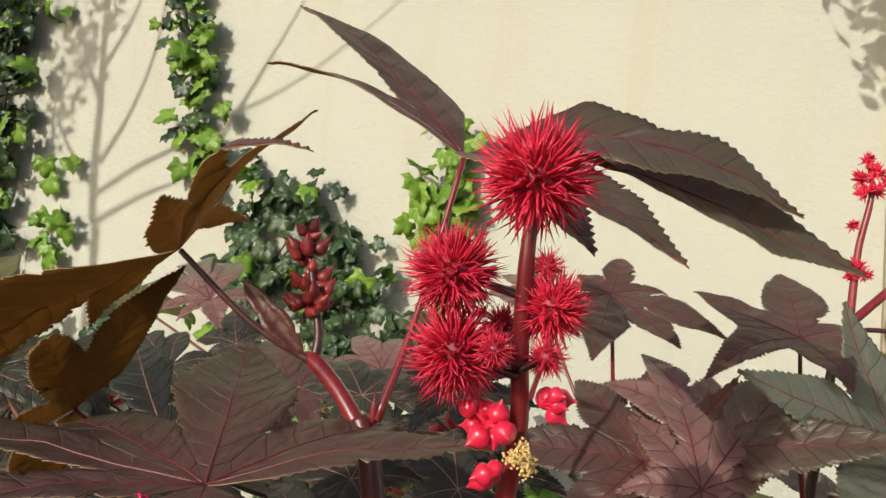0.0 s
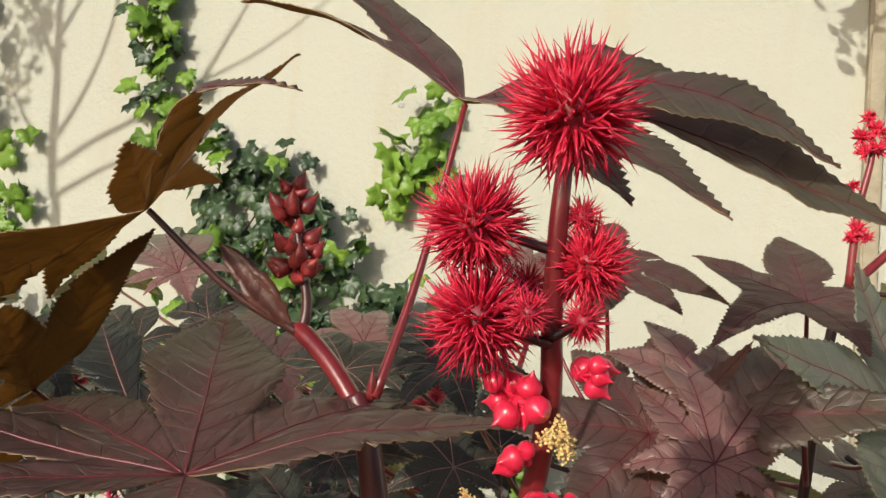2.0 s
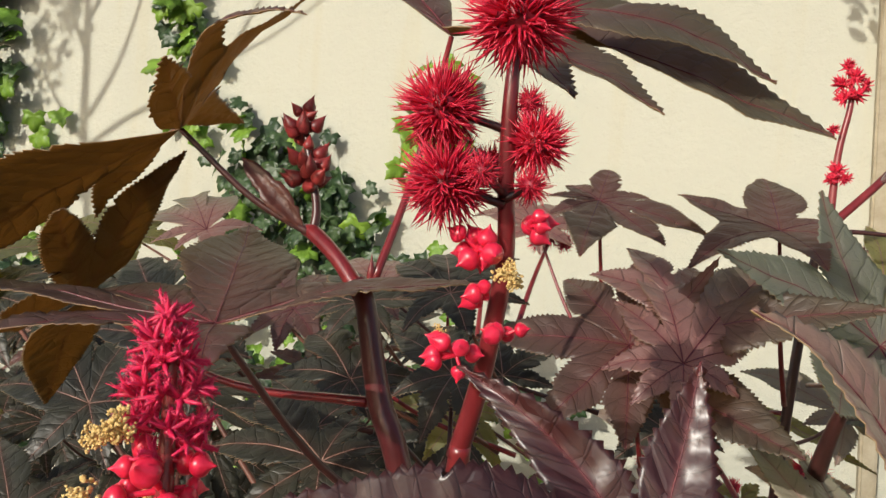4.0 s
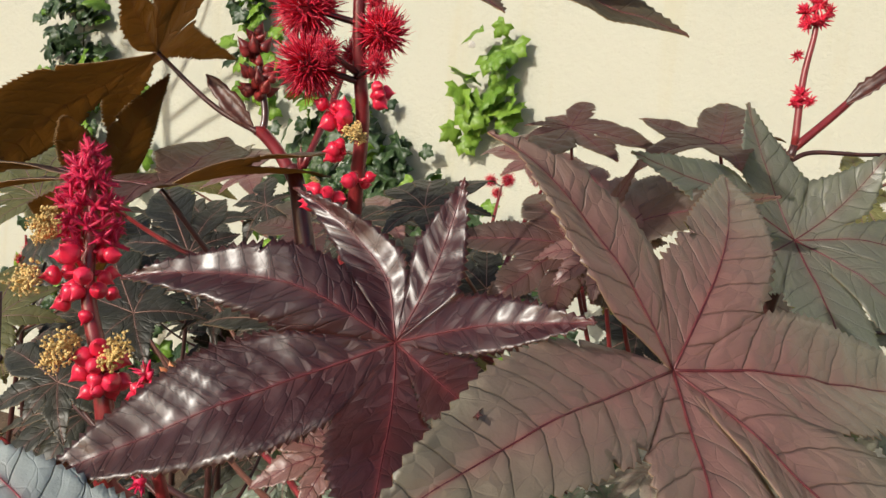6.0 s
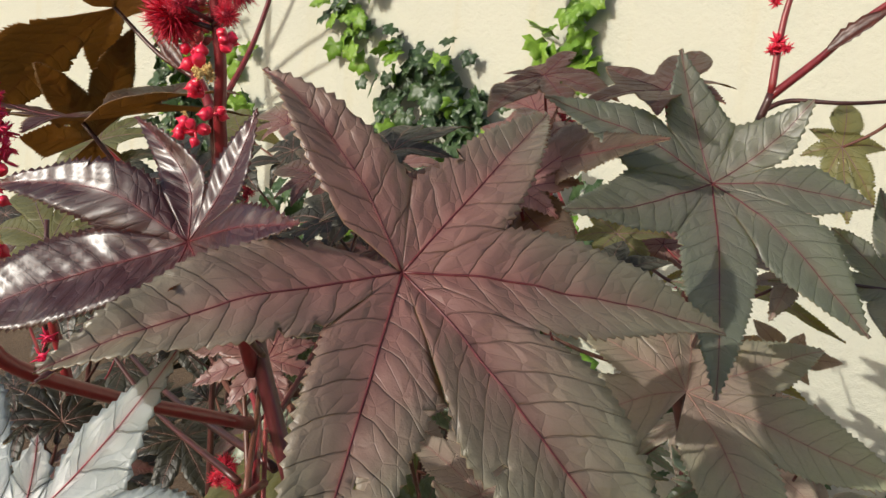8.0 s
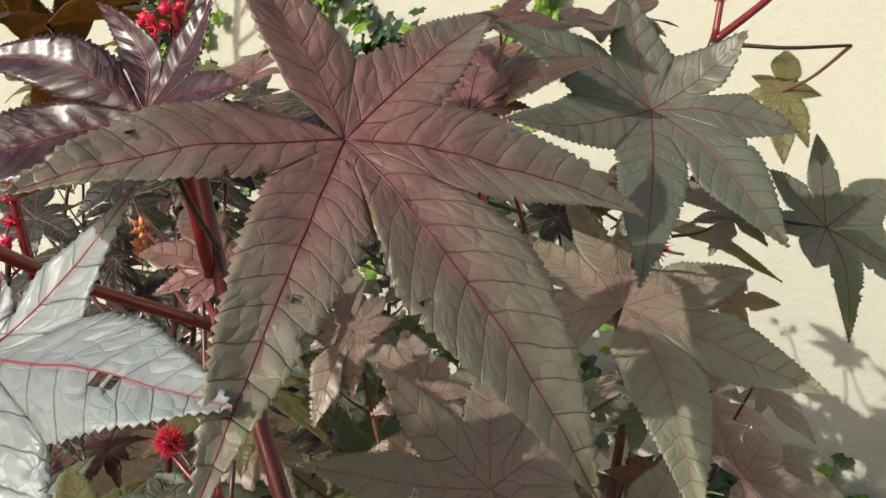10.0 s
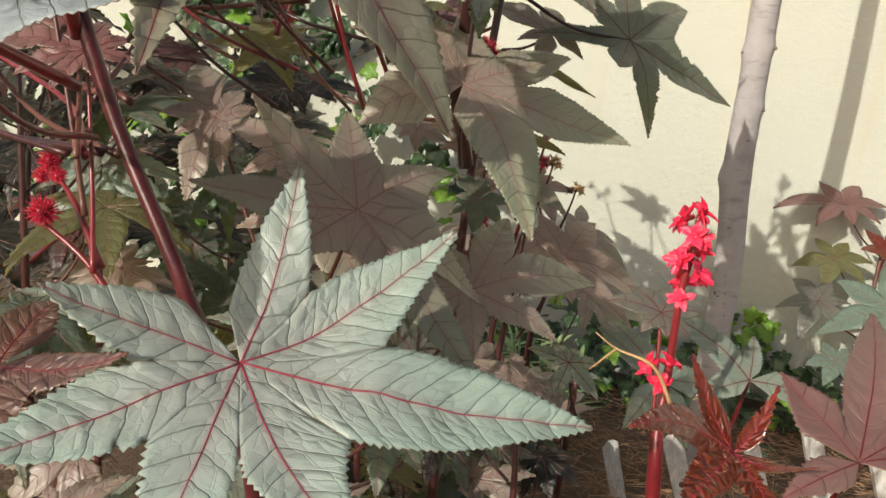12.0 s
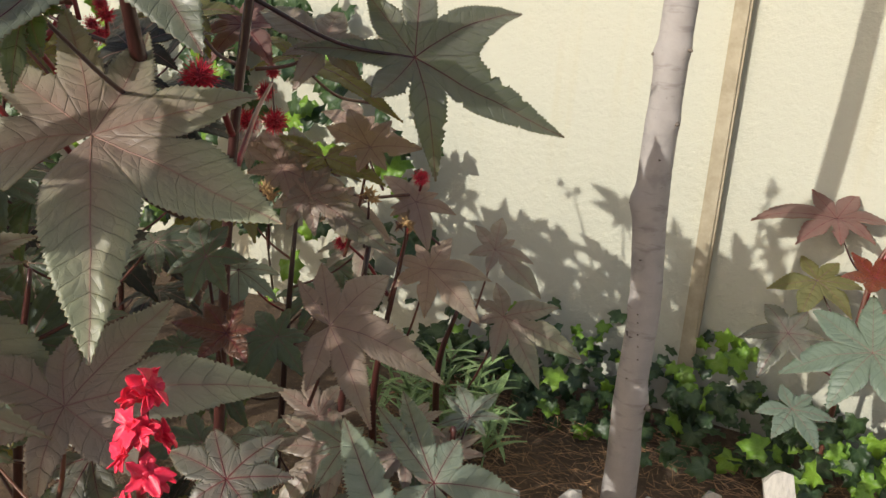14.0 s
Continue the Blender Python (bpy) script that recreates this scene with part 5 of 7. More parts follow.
castor_leaf(low_plant, (0.462, 0.6, 0.718), (0.21, -0.52, 0.83), [(-118, 0.028, -0.006), (-70, 0.025, -0.003), (-22, 0.03, -0.006), (32, 0.041, -0.008), (77, 0.047, -0.009), (138, 0.043, -0.009), (177, 0.048, -0.01)], "sage", (0.487, 0.545, 0.52))
castor_leaf(low_plant, (0.336, 0.95, 0.545), (0.21, -0.52, 0.83), [(-141, 0.033, -0.004), (-94, 0.057, -0.011), (-37, 0.062, -0.012), (24, 0.045, -0.009), (77, 0.033, -0.004), (130, 0.042, -0.008), (171, 0.06, -0.012)], "teal", (0.35, 1.0, 0.45))
castor_leaf(rear_plant, (0.091, 0.62, 1.052), (0.2, -0.69, 0.69), [(-170, 0.054, -0.011), (-129, 0.049, -0.006), (-87, 0.045, -0.009), (-15, 0.042, -0.008), (34, 0.057, -0.011), (65, 0.162, -0.032), (107, 0.121, -0.024), (134, 0.075, -0.015)], "bronze", (0.1, 0.75, 0.85))
castor_leaf(rear_plant, (0.262, 0.62, 0.991), (0.31, -0.77, 0.56), [(-109, 0.034, -0.007), (-75, 0.061, -0.012), (-51, 0.037, -0.007), (8, 0.024, -0.003), (66, 0.03, -0.006), (120, 0.024, -0.003), (174, 0.032, -0.006)], "green", (0.18, 0.85, 0.9))
castor_leaf(low_plant, (0.004, 0.6, 0.839), (0.3, -0.6, 0.75), [(-171, 0.063, -0.013), (-127, 0.046, -0.006), (-83, 0.097, -0.019), (-57, 0.065, -0.013), (-6, 0.054, -0.011), (42, 0.046, -0.006), (89, 0.057, -0.011), (132, 0.113, -0.023)], "dusty", (0.14, 0.58, 0.6))
castor_leaf(low_plant, (0.123, 0.55, 0.816), (0.3, -0.6, 0.75), [(-132, 0.048, -0.01), (-69, 0.054, -0.011), (-22, 0.066, -0.013), (37, 0.04, -0.005), (97, 0.047, -0.009), (136, 0.081, -0.016), (164, 0.085, -0.017)], "dusty", (0.15, 0.6, 0.55))
castor_leaf(main_plant, (-0.068, 0.5, 0.891), (0.3, -0.6, 0.75), [(-169, 0.097, -0.019), (-137, 0.066, -0.013), (-94, 0.051, -0.01), (-36, 0.047, -0.009), (10, 0.045, -0.005), (56, 0.045, -0.005), (102, 0.053, -0.011), (150, 0.118, -0.024)], "bronze", (-0.01, 0.45, 0.7))
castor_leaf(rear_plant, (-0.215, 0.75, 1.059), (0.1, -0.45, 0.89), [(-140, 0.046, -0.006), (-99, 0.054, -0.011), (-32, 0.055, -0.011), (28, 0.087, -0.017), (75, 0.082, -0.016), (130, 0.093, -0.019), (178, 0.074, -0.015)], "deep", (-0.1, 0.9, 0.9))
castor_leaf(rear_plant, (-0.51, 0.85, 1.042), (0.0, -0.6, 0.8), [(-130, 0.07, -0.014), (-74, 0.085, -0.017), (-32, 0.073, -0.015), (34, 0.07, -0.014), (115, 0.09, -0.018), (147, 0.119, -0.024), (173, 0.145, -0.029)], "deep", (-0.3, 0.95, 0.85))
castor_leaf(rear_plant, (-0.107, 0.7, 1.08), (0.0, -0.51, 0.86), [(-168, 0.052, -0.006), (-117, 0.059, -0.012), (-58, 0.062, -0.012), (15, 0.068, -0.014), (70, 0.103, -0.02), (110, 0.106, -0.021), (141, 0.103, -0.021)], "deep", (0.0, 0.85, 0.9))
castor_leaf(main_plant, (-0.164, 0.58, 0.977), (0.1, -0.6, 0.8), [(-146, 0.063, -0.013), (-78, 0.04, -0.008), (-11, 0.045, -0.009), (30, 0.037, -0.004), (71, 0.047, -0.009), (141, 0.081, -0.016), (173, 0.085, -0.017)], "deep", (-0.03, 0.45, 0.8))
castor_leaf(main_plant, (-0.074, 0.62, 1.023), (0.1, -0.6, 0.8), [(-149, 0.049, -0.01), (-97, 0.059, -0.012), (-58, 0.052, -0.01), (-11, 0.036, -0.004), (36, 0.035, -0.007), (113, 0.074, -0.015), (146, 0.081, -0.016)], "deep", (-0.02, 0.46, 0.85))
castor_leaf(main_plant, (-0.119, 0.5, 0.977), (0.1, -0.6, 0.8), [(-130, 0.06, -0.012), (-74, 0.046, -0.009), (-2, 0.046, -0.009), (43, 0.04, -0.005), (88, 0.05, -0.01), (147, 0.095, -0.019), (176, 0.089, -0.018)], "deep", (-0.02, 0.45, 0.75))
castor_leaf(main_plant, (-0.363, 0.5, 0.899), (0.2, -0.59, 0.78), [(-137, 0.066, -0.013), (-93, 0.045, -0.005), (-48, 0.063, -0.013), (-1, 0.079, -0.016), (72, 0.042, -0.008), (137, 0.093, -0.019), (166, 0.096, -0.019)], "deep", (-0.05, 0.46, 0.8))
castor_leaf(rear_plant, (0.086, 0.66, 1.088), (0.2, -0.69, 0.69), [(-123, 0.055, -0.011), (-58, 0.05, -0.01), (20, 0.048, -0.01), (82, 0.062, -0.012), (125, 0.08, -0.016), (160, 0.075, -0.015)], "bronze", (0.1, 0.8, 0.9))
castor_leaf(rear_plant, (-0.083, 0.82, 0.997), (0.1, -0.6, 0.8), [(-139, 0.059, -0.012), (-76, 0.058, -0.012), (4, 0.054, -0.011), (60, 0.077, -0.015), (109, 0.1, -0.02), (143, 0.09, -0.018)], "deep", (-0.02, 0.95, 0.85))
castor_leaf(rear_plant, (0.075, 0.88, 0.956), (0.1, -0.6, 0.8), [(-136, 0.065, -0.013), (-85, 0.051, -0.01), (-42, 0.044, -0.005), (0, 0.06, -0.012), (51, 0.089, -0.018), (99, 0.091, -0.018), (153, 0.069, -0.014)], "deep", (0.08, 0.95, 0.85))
castor_leaf(main_plant, (0.124, 0.235, 0.706), (0.3, -0.51, 0.81), [(-159, 0.078, 0.002, 1.17, 0.1, -0.047), (-117, 0.084, -0.01, 1.43, 0.27, 0.047), (-51, 0.08, 0.005, 1.35, 0.19, -0.0), (10, 0.083, 0.049, 0.65, 0.24, -0.007), (98, 0.061, -0.009, 1.22, 0.18, -0.0), (153, 0.11, -0.023, 0.65, 0.15, -0.03)], "copper", (0.03, 0.40, 0.62), keel=0.3)
castor_leaf(rear_plant, (0.282, 1.0, 1.129), (0.21, -0.83, 0.52), [(-158, 0.042, -0.005), (-103, 0.052, -0.01), (-77, 0.087, -0.017), (-53, 0.072, -0.014), (21, 0.048, -0.01), (92, 0.079, -0.016), (147, 0.042, -0.005)], "olive", (0.35, 0.98, 1.18))
castor_leaf(rear_plant, (-0.741, 1.05, 1.099), (0.1, -0.6, 0.8), [(-124, 0.07, -0.008), (-56, 0.068, -0.014), (9, 0.092, -0.018), (80, 0.09, -0.018), (142, 0.161, -0.032), (169, 0.156, -0.031)], "olive", (-0.1, 0.95, 1.0))
castor_leaf(rear_plant, (-0.571, 1.0, 1.119), (0.0, -0.51, 0.86), [(-159, 0.082, -0.01), (-115, 0.053, -0.011), (-45, 0.07, -0.014), (30, 0.076, -0.015), (112, 0.178, -0.035), (132, 0.23, -0.05), (156, 0.189, -0.037)], "bronze", (-0.2, 1.0, 0.95))
castor_leaf(rear_plant, (-0.312, 0.8, 1.041), (0.0, -0.51, 0.86), [(-126, 0.061, -0.012), (-83, 0.064, -0.008), (-41, 0.067, -0.013), (28, 0.078, -0.016), (97, 0.106, -0.021), (132, 0.179, -0.036), (163, 0.126, -0.025)], "burgundy", (-0.08, 0.9, 0.9))
castor_leaf(rear_plant, (-0.268, 0.92, 1.066), (0.1, -0.5, 0.86), [(-119, 0.055, -0.011), (-44, 0.056, -0.011), (25, 0.073, -0.015), (95, 0.094, -0.019), (132, 0.106, -0.021), (179, 0.086, -0.017)], "bronze", (0.0, 0.95, 0.95))
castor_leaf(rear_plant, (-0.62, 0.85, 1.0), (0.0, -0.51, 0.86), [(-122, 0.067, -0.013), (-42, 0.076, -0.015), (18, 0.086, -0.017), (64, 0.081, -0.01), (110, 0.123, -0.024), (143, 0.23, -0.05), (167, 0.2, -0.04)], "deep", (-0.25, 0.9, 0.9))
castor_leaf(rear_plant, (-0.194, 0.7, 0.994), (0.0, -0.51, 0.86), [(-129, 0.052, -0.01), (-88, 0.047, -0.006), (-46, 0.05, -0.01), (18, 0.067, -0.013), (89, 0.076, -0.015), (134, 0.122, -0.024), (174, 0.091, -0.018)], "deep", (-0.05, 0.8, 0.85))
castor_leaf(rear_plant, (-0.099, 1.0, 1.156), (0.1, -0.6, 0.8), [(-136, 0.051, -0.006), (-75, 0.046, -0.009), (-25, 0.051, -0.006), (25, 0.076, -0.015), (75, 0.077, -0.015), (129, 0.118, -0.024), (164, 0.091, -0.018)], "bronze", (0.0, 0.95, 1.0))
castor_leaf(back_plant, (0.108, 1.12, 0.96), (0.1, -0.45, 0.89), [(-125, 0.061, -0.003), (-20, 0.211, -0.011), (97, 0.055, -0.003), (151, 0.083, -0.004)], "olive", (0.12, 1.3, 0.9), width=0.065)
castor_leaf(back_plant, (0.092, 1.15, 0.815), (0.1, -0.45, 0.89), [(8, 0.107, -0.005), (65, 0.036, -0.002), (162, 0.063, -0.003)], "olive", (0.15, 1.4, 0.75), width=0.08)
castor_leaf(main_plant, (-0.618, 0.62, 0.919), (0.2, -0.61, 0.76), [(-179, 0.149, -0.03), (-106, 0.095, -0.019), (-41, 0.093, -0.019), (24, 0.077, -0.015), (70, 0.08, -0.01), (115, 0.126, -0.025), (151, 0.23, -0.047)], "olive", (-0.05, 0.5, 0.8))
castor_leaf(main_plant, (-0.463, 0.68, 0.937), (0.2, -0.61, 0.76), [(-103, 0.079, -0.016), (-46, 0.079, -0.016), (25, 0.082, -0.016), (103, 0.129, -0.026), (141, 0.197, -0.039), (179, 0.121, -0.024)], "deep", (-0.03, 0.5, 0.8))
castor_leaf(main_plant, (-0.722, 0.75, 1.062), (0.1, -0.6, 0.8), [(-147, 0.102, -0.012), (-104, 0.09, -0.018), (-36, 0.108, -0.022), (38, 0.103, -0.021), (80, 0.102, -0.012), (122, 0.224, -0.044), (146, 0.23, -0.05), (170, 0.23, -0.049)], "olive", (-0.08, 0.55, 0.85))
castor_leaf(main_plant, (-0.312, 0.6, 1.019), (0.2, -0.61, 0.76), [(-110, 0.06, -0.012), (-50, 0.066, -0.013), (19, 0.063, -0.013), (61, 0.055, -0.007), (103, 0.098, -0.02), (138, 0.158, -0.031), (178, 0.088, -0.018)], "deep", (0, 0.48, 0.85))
castor_leaf(back_plant, (0.018, 1.45, 0.833), (0.3, -0.6, 0.75), [(-130, 0.05, -0.006), (-62, 0.056, -0.011), (14, 0.083, -0.017), (45, 0.064, -0.013), (92, 0.05, -0.006), (139, 0.103, -0.021), (163, 0.098, -0.02)], "tan", (0.1, 1.4, 0.75))
castor_leaf(back_plant, (0.115, 1.1, 0.814), (0.4, -0.6, 0.7), [(-144, 0.047, -0.006), (-94, 0.047, -0.006), (-44, 0.053, -0.011), (0, 0.12, -0.024), (50, 0.048, -0.01), (93, 0.047, -0.006), (137, 0.081, -0.016), (166, 0.074, -0.015)], "tan", (0.15, 1.2, 0.75))
castor_leaf(back_plant, (0.143, 1.2, 0.76), (0.4, -0.6, 0.7), [(-150, 0.039, -0.005), (-102, 0.039, -0.005), (-54, 0.06, -0.012), (-8, 0.091, -0.018), (38, 0.042, -0.008), (82, 0.039, -0.005), (126, 0.057, -0.011), (162, 0.064, -0.013)], "tan", (0.2, 1.25, 0.7))
castor_leaf(back_plant, (-0.016, 1.2, 0.827), (0.31, -0.62, 0.72), [(-129, 0.036, -0.004), (-71, 0.047, -0.009), (-1, 0.067, -0.013), (50, 0.053, -0.011), (130, 0.07, -0.014), (173, 0.056, -0.011)], "dusty", (0.12, 1.25, 0.8))
castor_leaf(back_plant, (0.164, 1.4, 0.733), (0.3, -0.6, 0.75), [(-152, 0.041, -0.005), (-100, 0.055, -0.011), (-47, 0.078, -0.016), (30, 0.053, -0.011), (111, 0.08, -0.016), (156, 0.066, -0.013)], "tan", (0.17, 1.5, 0.65))
castor_leaf(low_plant, (0.238, 0.55, 0.579), (0.3, -0.51, 0.81), [(-136, 0.044, -0.005), (-76, 0.064, -0.013), (-28, 0.053, -0.011), (30, 0.053, -0.011), (91, 0.064, -0.013), (129, 0.098, -0.02), (164, 0.092, -0.018)], "green", (0.15, 0.6, 0.5))
castor_leaf(low_plant, (0.201, 0.72, 0.589), (0.3, -0.51, 0.81), [(-130, 0.05, -0.01), (-77, 0.08, -0.016), (-42, 0.073, -0.015), (24, 0.043, -0.009), (66, 0.042, -0.005), (109, 0.065, -0.013), (148, 0.097, -0.019)], "sage", (0.15, 0.62, 0.5))
castor_leaf(low_plant, (0.212, 0.78, 0.476), (0.3, -0.51, 0.81), [(-132, 0.037, -0.004), (-76, 0.061, -0.012), (-21, 0.057, -0.011), (49, 0.045, -0.009), (127, 0.073, -0.015), (172, 0.063, -0.013)], "deep", (0.16, 0.64, 0.45))
castor_leaf(rear_plant, (-0.454, 0.9, 1.074), (0.0, -0.71, 0.71), [(-141, 0.044, -0.005), (-93, 0.07, -0.014), (-54, 0.074, -0.015), (-17, 0.072, -0.014), (55, 0.037, -0.007), (123, 0.098, -0.02), (171, 0.072, -0.014)], "deep", (-0.2, 0.95, 0.9))

# fruits and twigs among the rear leaves
part("branch", tube([(0.212, 0.93, 1.160), (0.235, 0.94, 1.171), (0.29, 0.95, 1.171), (0.35, 0.98, 1.18)], [0.0030, 0.0026, 0.0022, 0.0018], 9), STEM_DARK, rear_plant)
for k, (foot, tip_, fruits) in enumerate([
        ((0.19, 0.91, 0.88), (0.203, 0.85, 0.935), [((0.204, 0.844, 0.941), 0.021)]),
        ((0.18, 0.93, 0.84), (0.09, 1.10, 0.925), [((0.079, 1.1, 0.912), 0.016), ((0.098, 1.1, 0.875), 0.021), ((0.052, 1.1, 0.870), 0.020), ((0.098, 1.09, 0.940), 0.012)]),
        ((0.10, 1.45, 0.55), (0.09, 1.31, 0.672), [((0.09, 1.3, 0.672), 0.016)]),
        ((0.12, 1.45, 0.62), (0.17, 1.41, 0.782), [((0.17, 1.4, 0.782), 0.017)]),
        ((0.02, 0.46, 0.66), (-0.07, 0.455, 0.735), [((-0.066, 0.45, 0.747), 0.017)]),
        ((-0.02, 0.47, 0.70), (-0.11, 0.505, 0.775), [((-0.11, 0.5, 0.785), 0.013), ((-0.10, 0.5, 0.772), 0.010), ((-0.12, 0.5, 0.77), 0.010)]),
        ((-0.10, 0.90, 1.00), (-0.09, 1.05, 1.145), [((-0.09, 1.05, 1.15), 0.020), ((-0.106, 1.05, 1.140), 0.017), ((-0.072, 1.05, 1.142), 0.016)]),
        ((-0.15, 0.95, 0.95), (-0.20, 1.15, 1.13), [((-0.19, 1.15, 1.14), 0.014), ((-0.23, 1.18, 1.14), 0.013), ((-0.21, 1.16, 1.12), 0.011)])]):
    owner = main_plant if k in (4, 5) else (back_plant if k in (2, 3) else rear_plant)
    sp = spike(owner, [foot, tuple((np.array(foot) + np.array(tip_)) / 2 + (0.0, 0, 0.01)), tip_], [0.004, 0.003, 0.002], "slender stalk with small spiny red fruits")
    for j, (c, r) in enumerate(fruits):
        spiky_fruit("fruit", sp, c, r, 700 + 10 * k + j, (0, -0.2, 1), 140)
        part("fruit_stalk", tube([tip_, c], [0.0012, 0.0010], 5, 2), STEM_DARK, sp)


# yellowing leaves and dried seed heads among the rear twigs
castor_leaf(rear_plant, (0.08, 1.05, 0.994), (0.2, -0.6, 0.77), [(-150, 0.06, -0.01), (-95, 0.07, -0.01), (-30, 0.08, -0.01), (25, 0.06, 0.0), (100, 0.07, 0.0), (160, 0.06, 0.0)], "rose", (0.19, 0.93, 0.98), 30, 7)
castor_leaf(rear_plant, (-0.161, 0.95, 0.931), (0.3, -0.5, 0.8), [(-160, 0.09, -0.01), (-100, 0.08, -0.02), (-40, 0.09, -0.02), (15, 0.07, 0.0), (75, 0.08, 0.0), (130, 0.09, 0.0)], "olive", (0.17, 0.93, 0.85), 36, 7)
castor_leaf(back_plant, (0.167, 1.12, 0.837), (0.1, -0.5, 0.85), [(-10, 0.10, -0.01, 0.8), (60, 0.04, 0.0), (172, 0.09, 0.0, 0.7), (-100, 0.035, 0.0)], "olive", (0.14, 1.2, 0.80), 30, 7)
castor_leaf(rear_plant, (0.035, 1.0, 1.003), (0.2, -0.5, 0.84), [(-155, 0.07, -0.01), (-100, 0.07, -0.01), (-35, 0.08, -0.02), (20, 0.07, 0.0), (90, 0.06, 0.0), (150, 0.07, 0.0)], "olive", (0.19, 0.93, 0.95), 30, 7)
for k, (c, owner) in enumerate((((0.251, 1.1, 0.8), back_plant), ((0.183, 0.98, 0.806), rear_plant), ((0.282, 1.15, 0.761), back_plant))):
    foot = (c[0] - 0.03, c[1] + 0.05, c[2] - 0.08)
    sp = spike(owner, [foot, (c[0] - 0.01, c[1] + 0.02, c[2] - 0.03), c], [0.0022, 0.0018, 0.0012], "thin stalk with a dried brown seed head", STEM_DARK)
    for j in range(3):
        star_tuft(sp, (c[0] + 0.008 * (j - 1), c[1], c[2] + 0.006 * (j % 2)), 0.013, 880 + 3 * k + j, 14, DRY if j else STEM_BROWN, name="seed_head")


# ---------------------------------------------------------------- plants to the east
east_plant = thing("castor_bean_plant", (0.86, 2.08, GZ), "sunlit castor bean plant with brown and green leaves", "shrub", "castor bean plants")
part("stem", tube([(0.88, 2.12, GZ - 0.03), (0.89, 2.10, 0.4), (0.90, 2.12, 0.62), (0.92, 2.13, 0.70)], [0.007, 0.006, 0.005, 0.004], 10), STEM_BROWN, east_plant)
s7 = spike(east_plant, [(0.905, 2.12, 0.63), (0.925, 2.13, 0.70), (0.938, 2.14, 0.745)], [0.004, 0.0035, 0.002], "red flower spike beside brown leaves")
for k, c in enumerate([(0.938, 2.135, 0.742), (0.930, 2.128, 0.735), (0.933, 2.128, 0.715), (0.925, 2.12, 0.700), (0.934, 2.125, 0.680)]):
    star_tuft(s7, c, 0.016, 470 + k, 22, TUFT if k < 2 else BUD)
castor_leaf(east_plant, (0.812, 2.24, 0.712), (0.05, -0.30, 0.95), [(-165, 0.185, -0.02), (-125, 0.13, -0.03), (-80, 0.09, -0.02), (-30, 0.10, -0.02), (20, 0.13, -0.01), (75, 0.12, 0.02), (125, 0.11, 0.02)], "rose", (0.90, 2.12, 0.60), 30, 7, width=0.21)
castor_leaf(east_plant, (0.923, 1.98, 0.496), (-0.15, -0.55, 0.82), [(-160, 0.18, -0.03), (-115, 0.15, -0.03), (-65, 0.15, -0.03), (-15, 0.15, -0.02), (30, 0.13, 0.01), (95, 0.135, 0.03), (145, 0.155, 0.0)], "sea", (0.89, 2.1, 0.40), 36, 7, width=0.21)
castor_leaf(east_plant, (0.80, 2.18, 0.575), (0.1, -0.45, 0.88), [(-150, 0.11, -0.02), (-100, 0.12, -0.02), (-40, 0.11, -0.02), (10, 0.10, 0.0), (65, 0.09, 0.0), (120, 0.09, 0.0)], "olive", (0.89, 2.11, 0.48), 30, 7, width=0.21)
castor_leaf(east_plant, (0.80, 1.85, 0.385), (0.1, -0.5, 0.86), [(-155, 0.07, -0.01), (-105, 0.08, -0.01), (-45, 0.09, -0.02), (5, 0.08, 0.0), (60, 0.06, 0.0), (120, 0.06, 0.0)], "sea", (0.87, 2.0, 0.30), 26, 7, width=0.21)
castor_leaf(east_plant, (0.765, 2.02, 0.485), (-0.1, -0.5, 0.86), [(-165, 0.10, -0.01), (-110, 0.12, -0.03), (-55, 0.10, -0.02), (0, 0.07, 0.0), (70, 0.08, 0.0), (125, 0.10, 0.0)], "sage", (0.87, 2.06, 0.40), 26, 7, width=0.21)
castor_leaf(east_plant, (0.905, 2.09, 0.625), (0, -0.5, 0.86), [(-150, 0.075, 0.02), (-100, 0.07, 0.02), (-40, 0.075, 0.02), (20, 0.07, 0.02), (80, 0.06, 0.02), (140, 0.07, 0.02)], "red", (0.90, 2.12, 0.56), 24, 7, width=0.21)
castor_leaf(east_plant, (1.03, 1.98, 0.63), (-0.1, -0.5, 0.86), [(-160, 0.12, -0.02), (-110, 0.14, -0.02), (-50, 0.14, -0.02), (0, 0.12, 0.0), (60, 0.12, 0.0), (115, 0.13, 0.0)], "rose", (0.92, 2.08, 0.45), 26, 7, width=0.21)

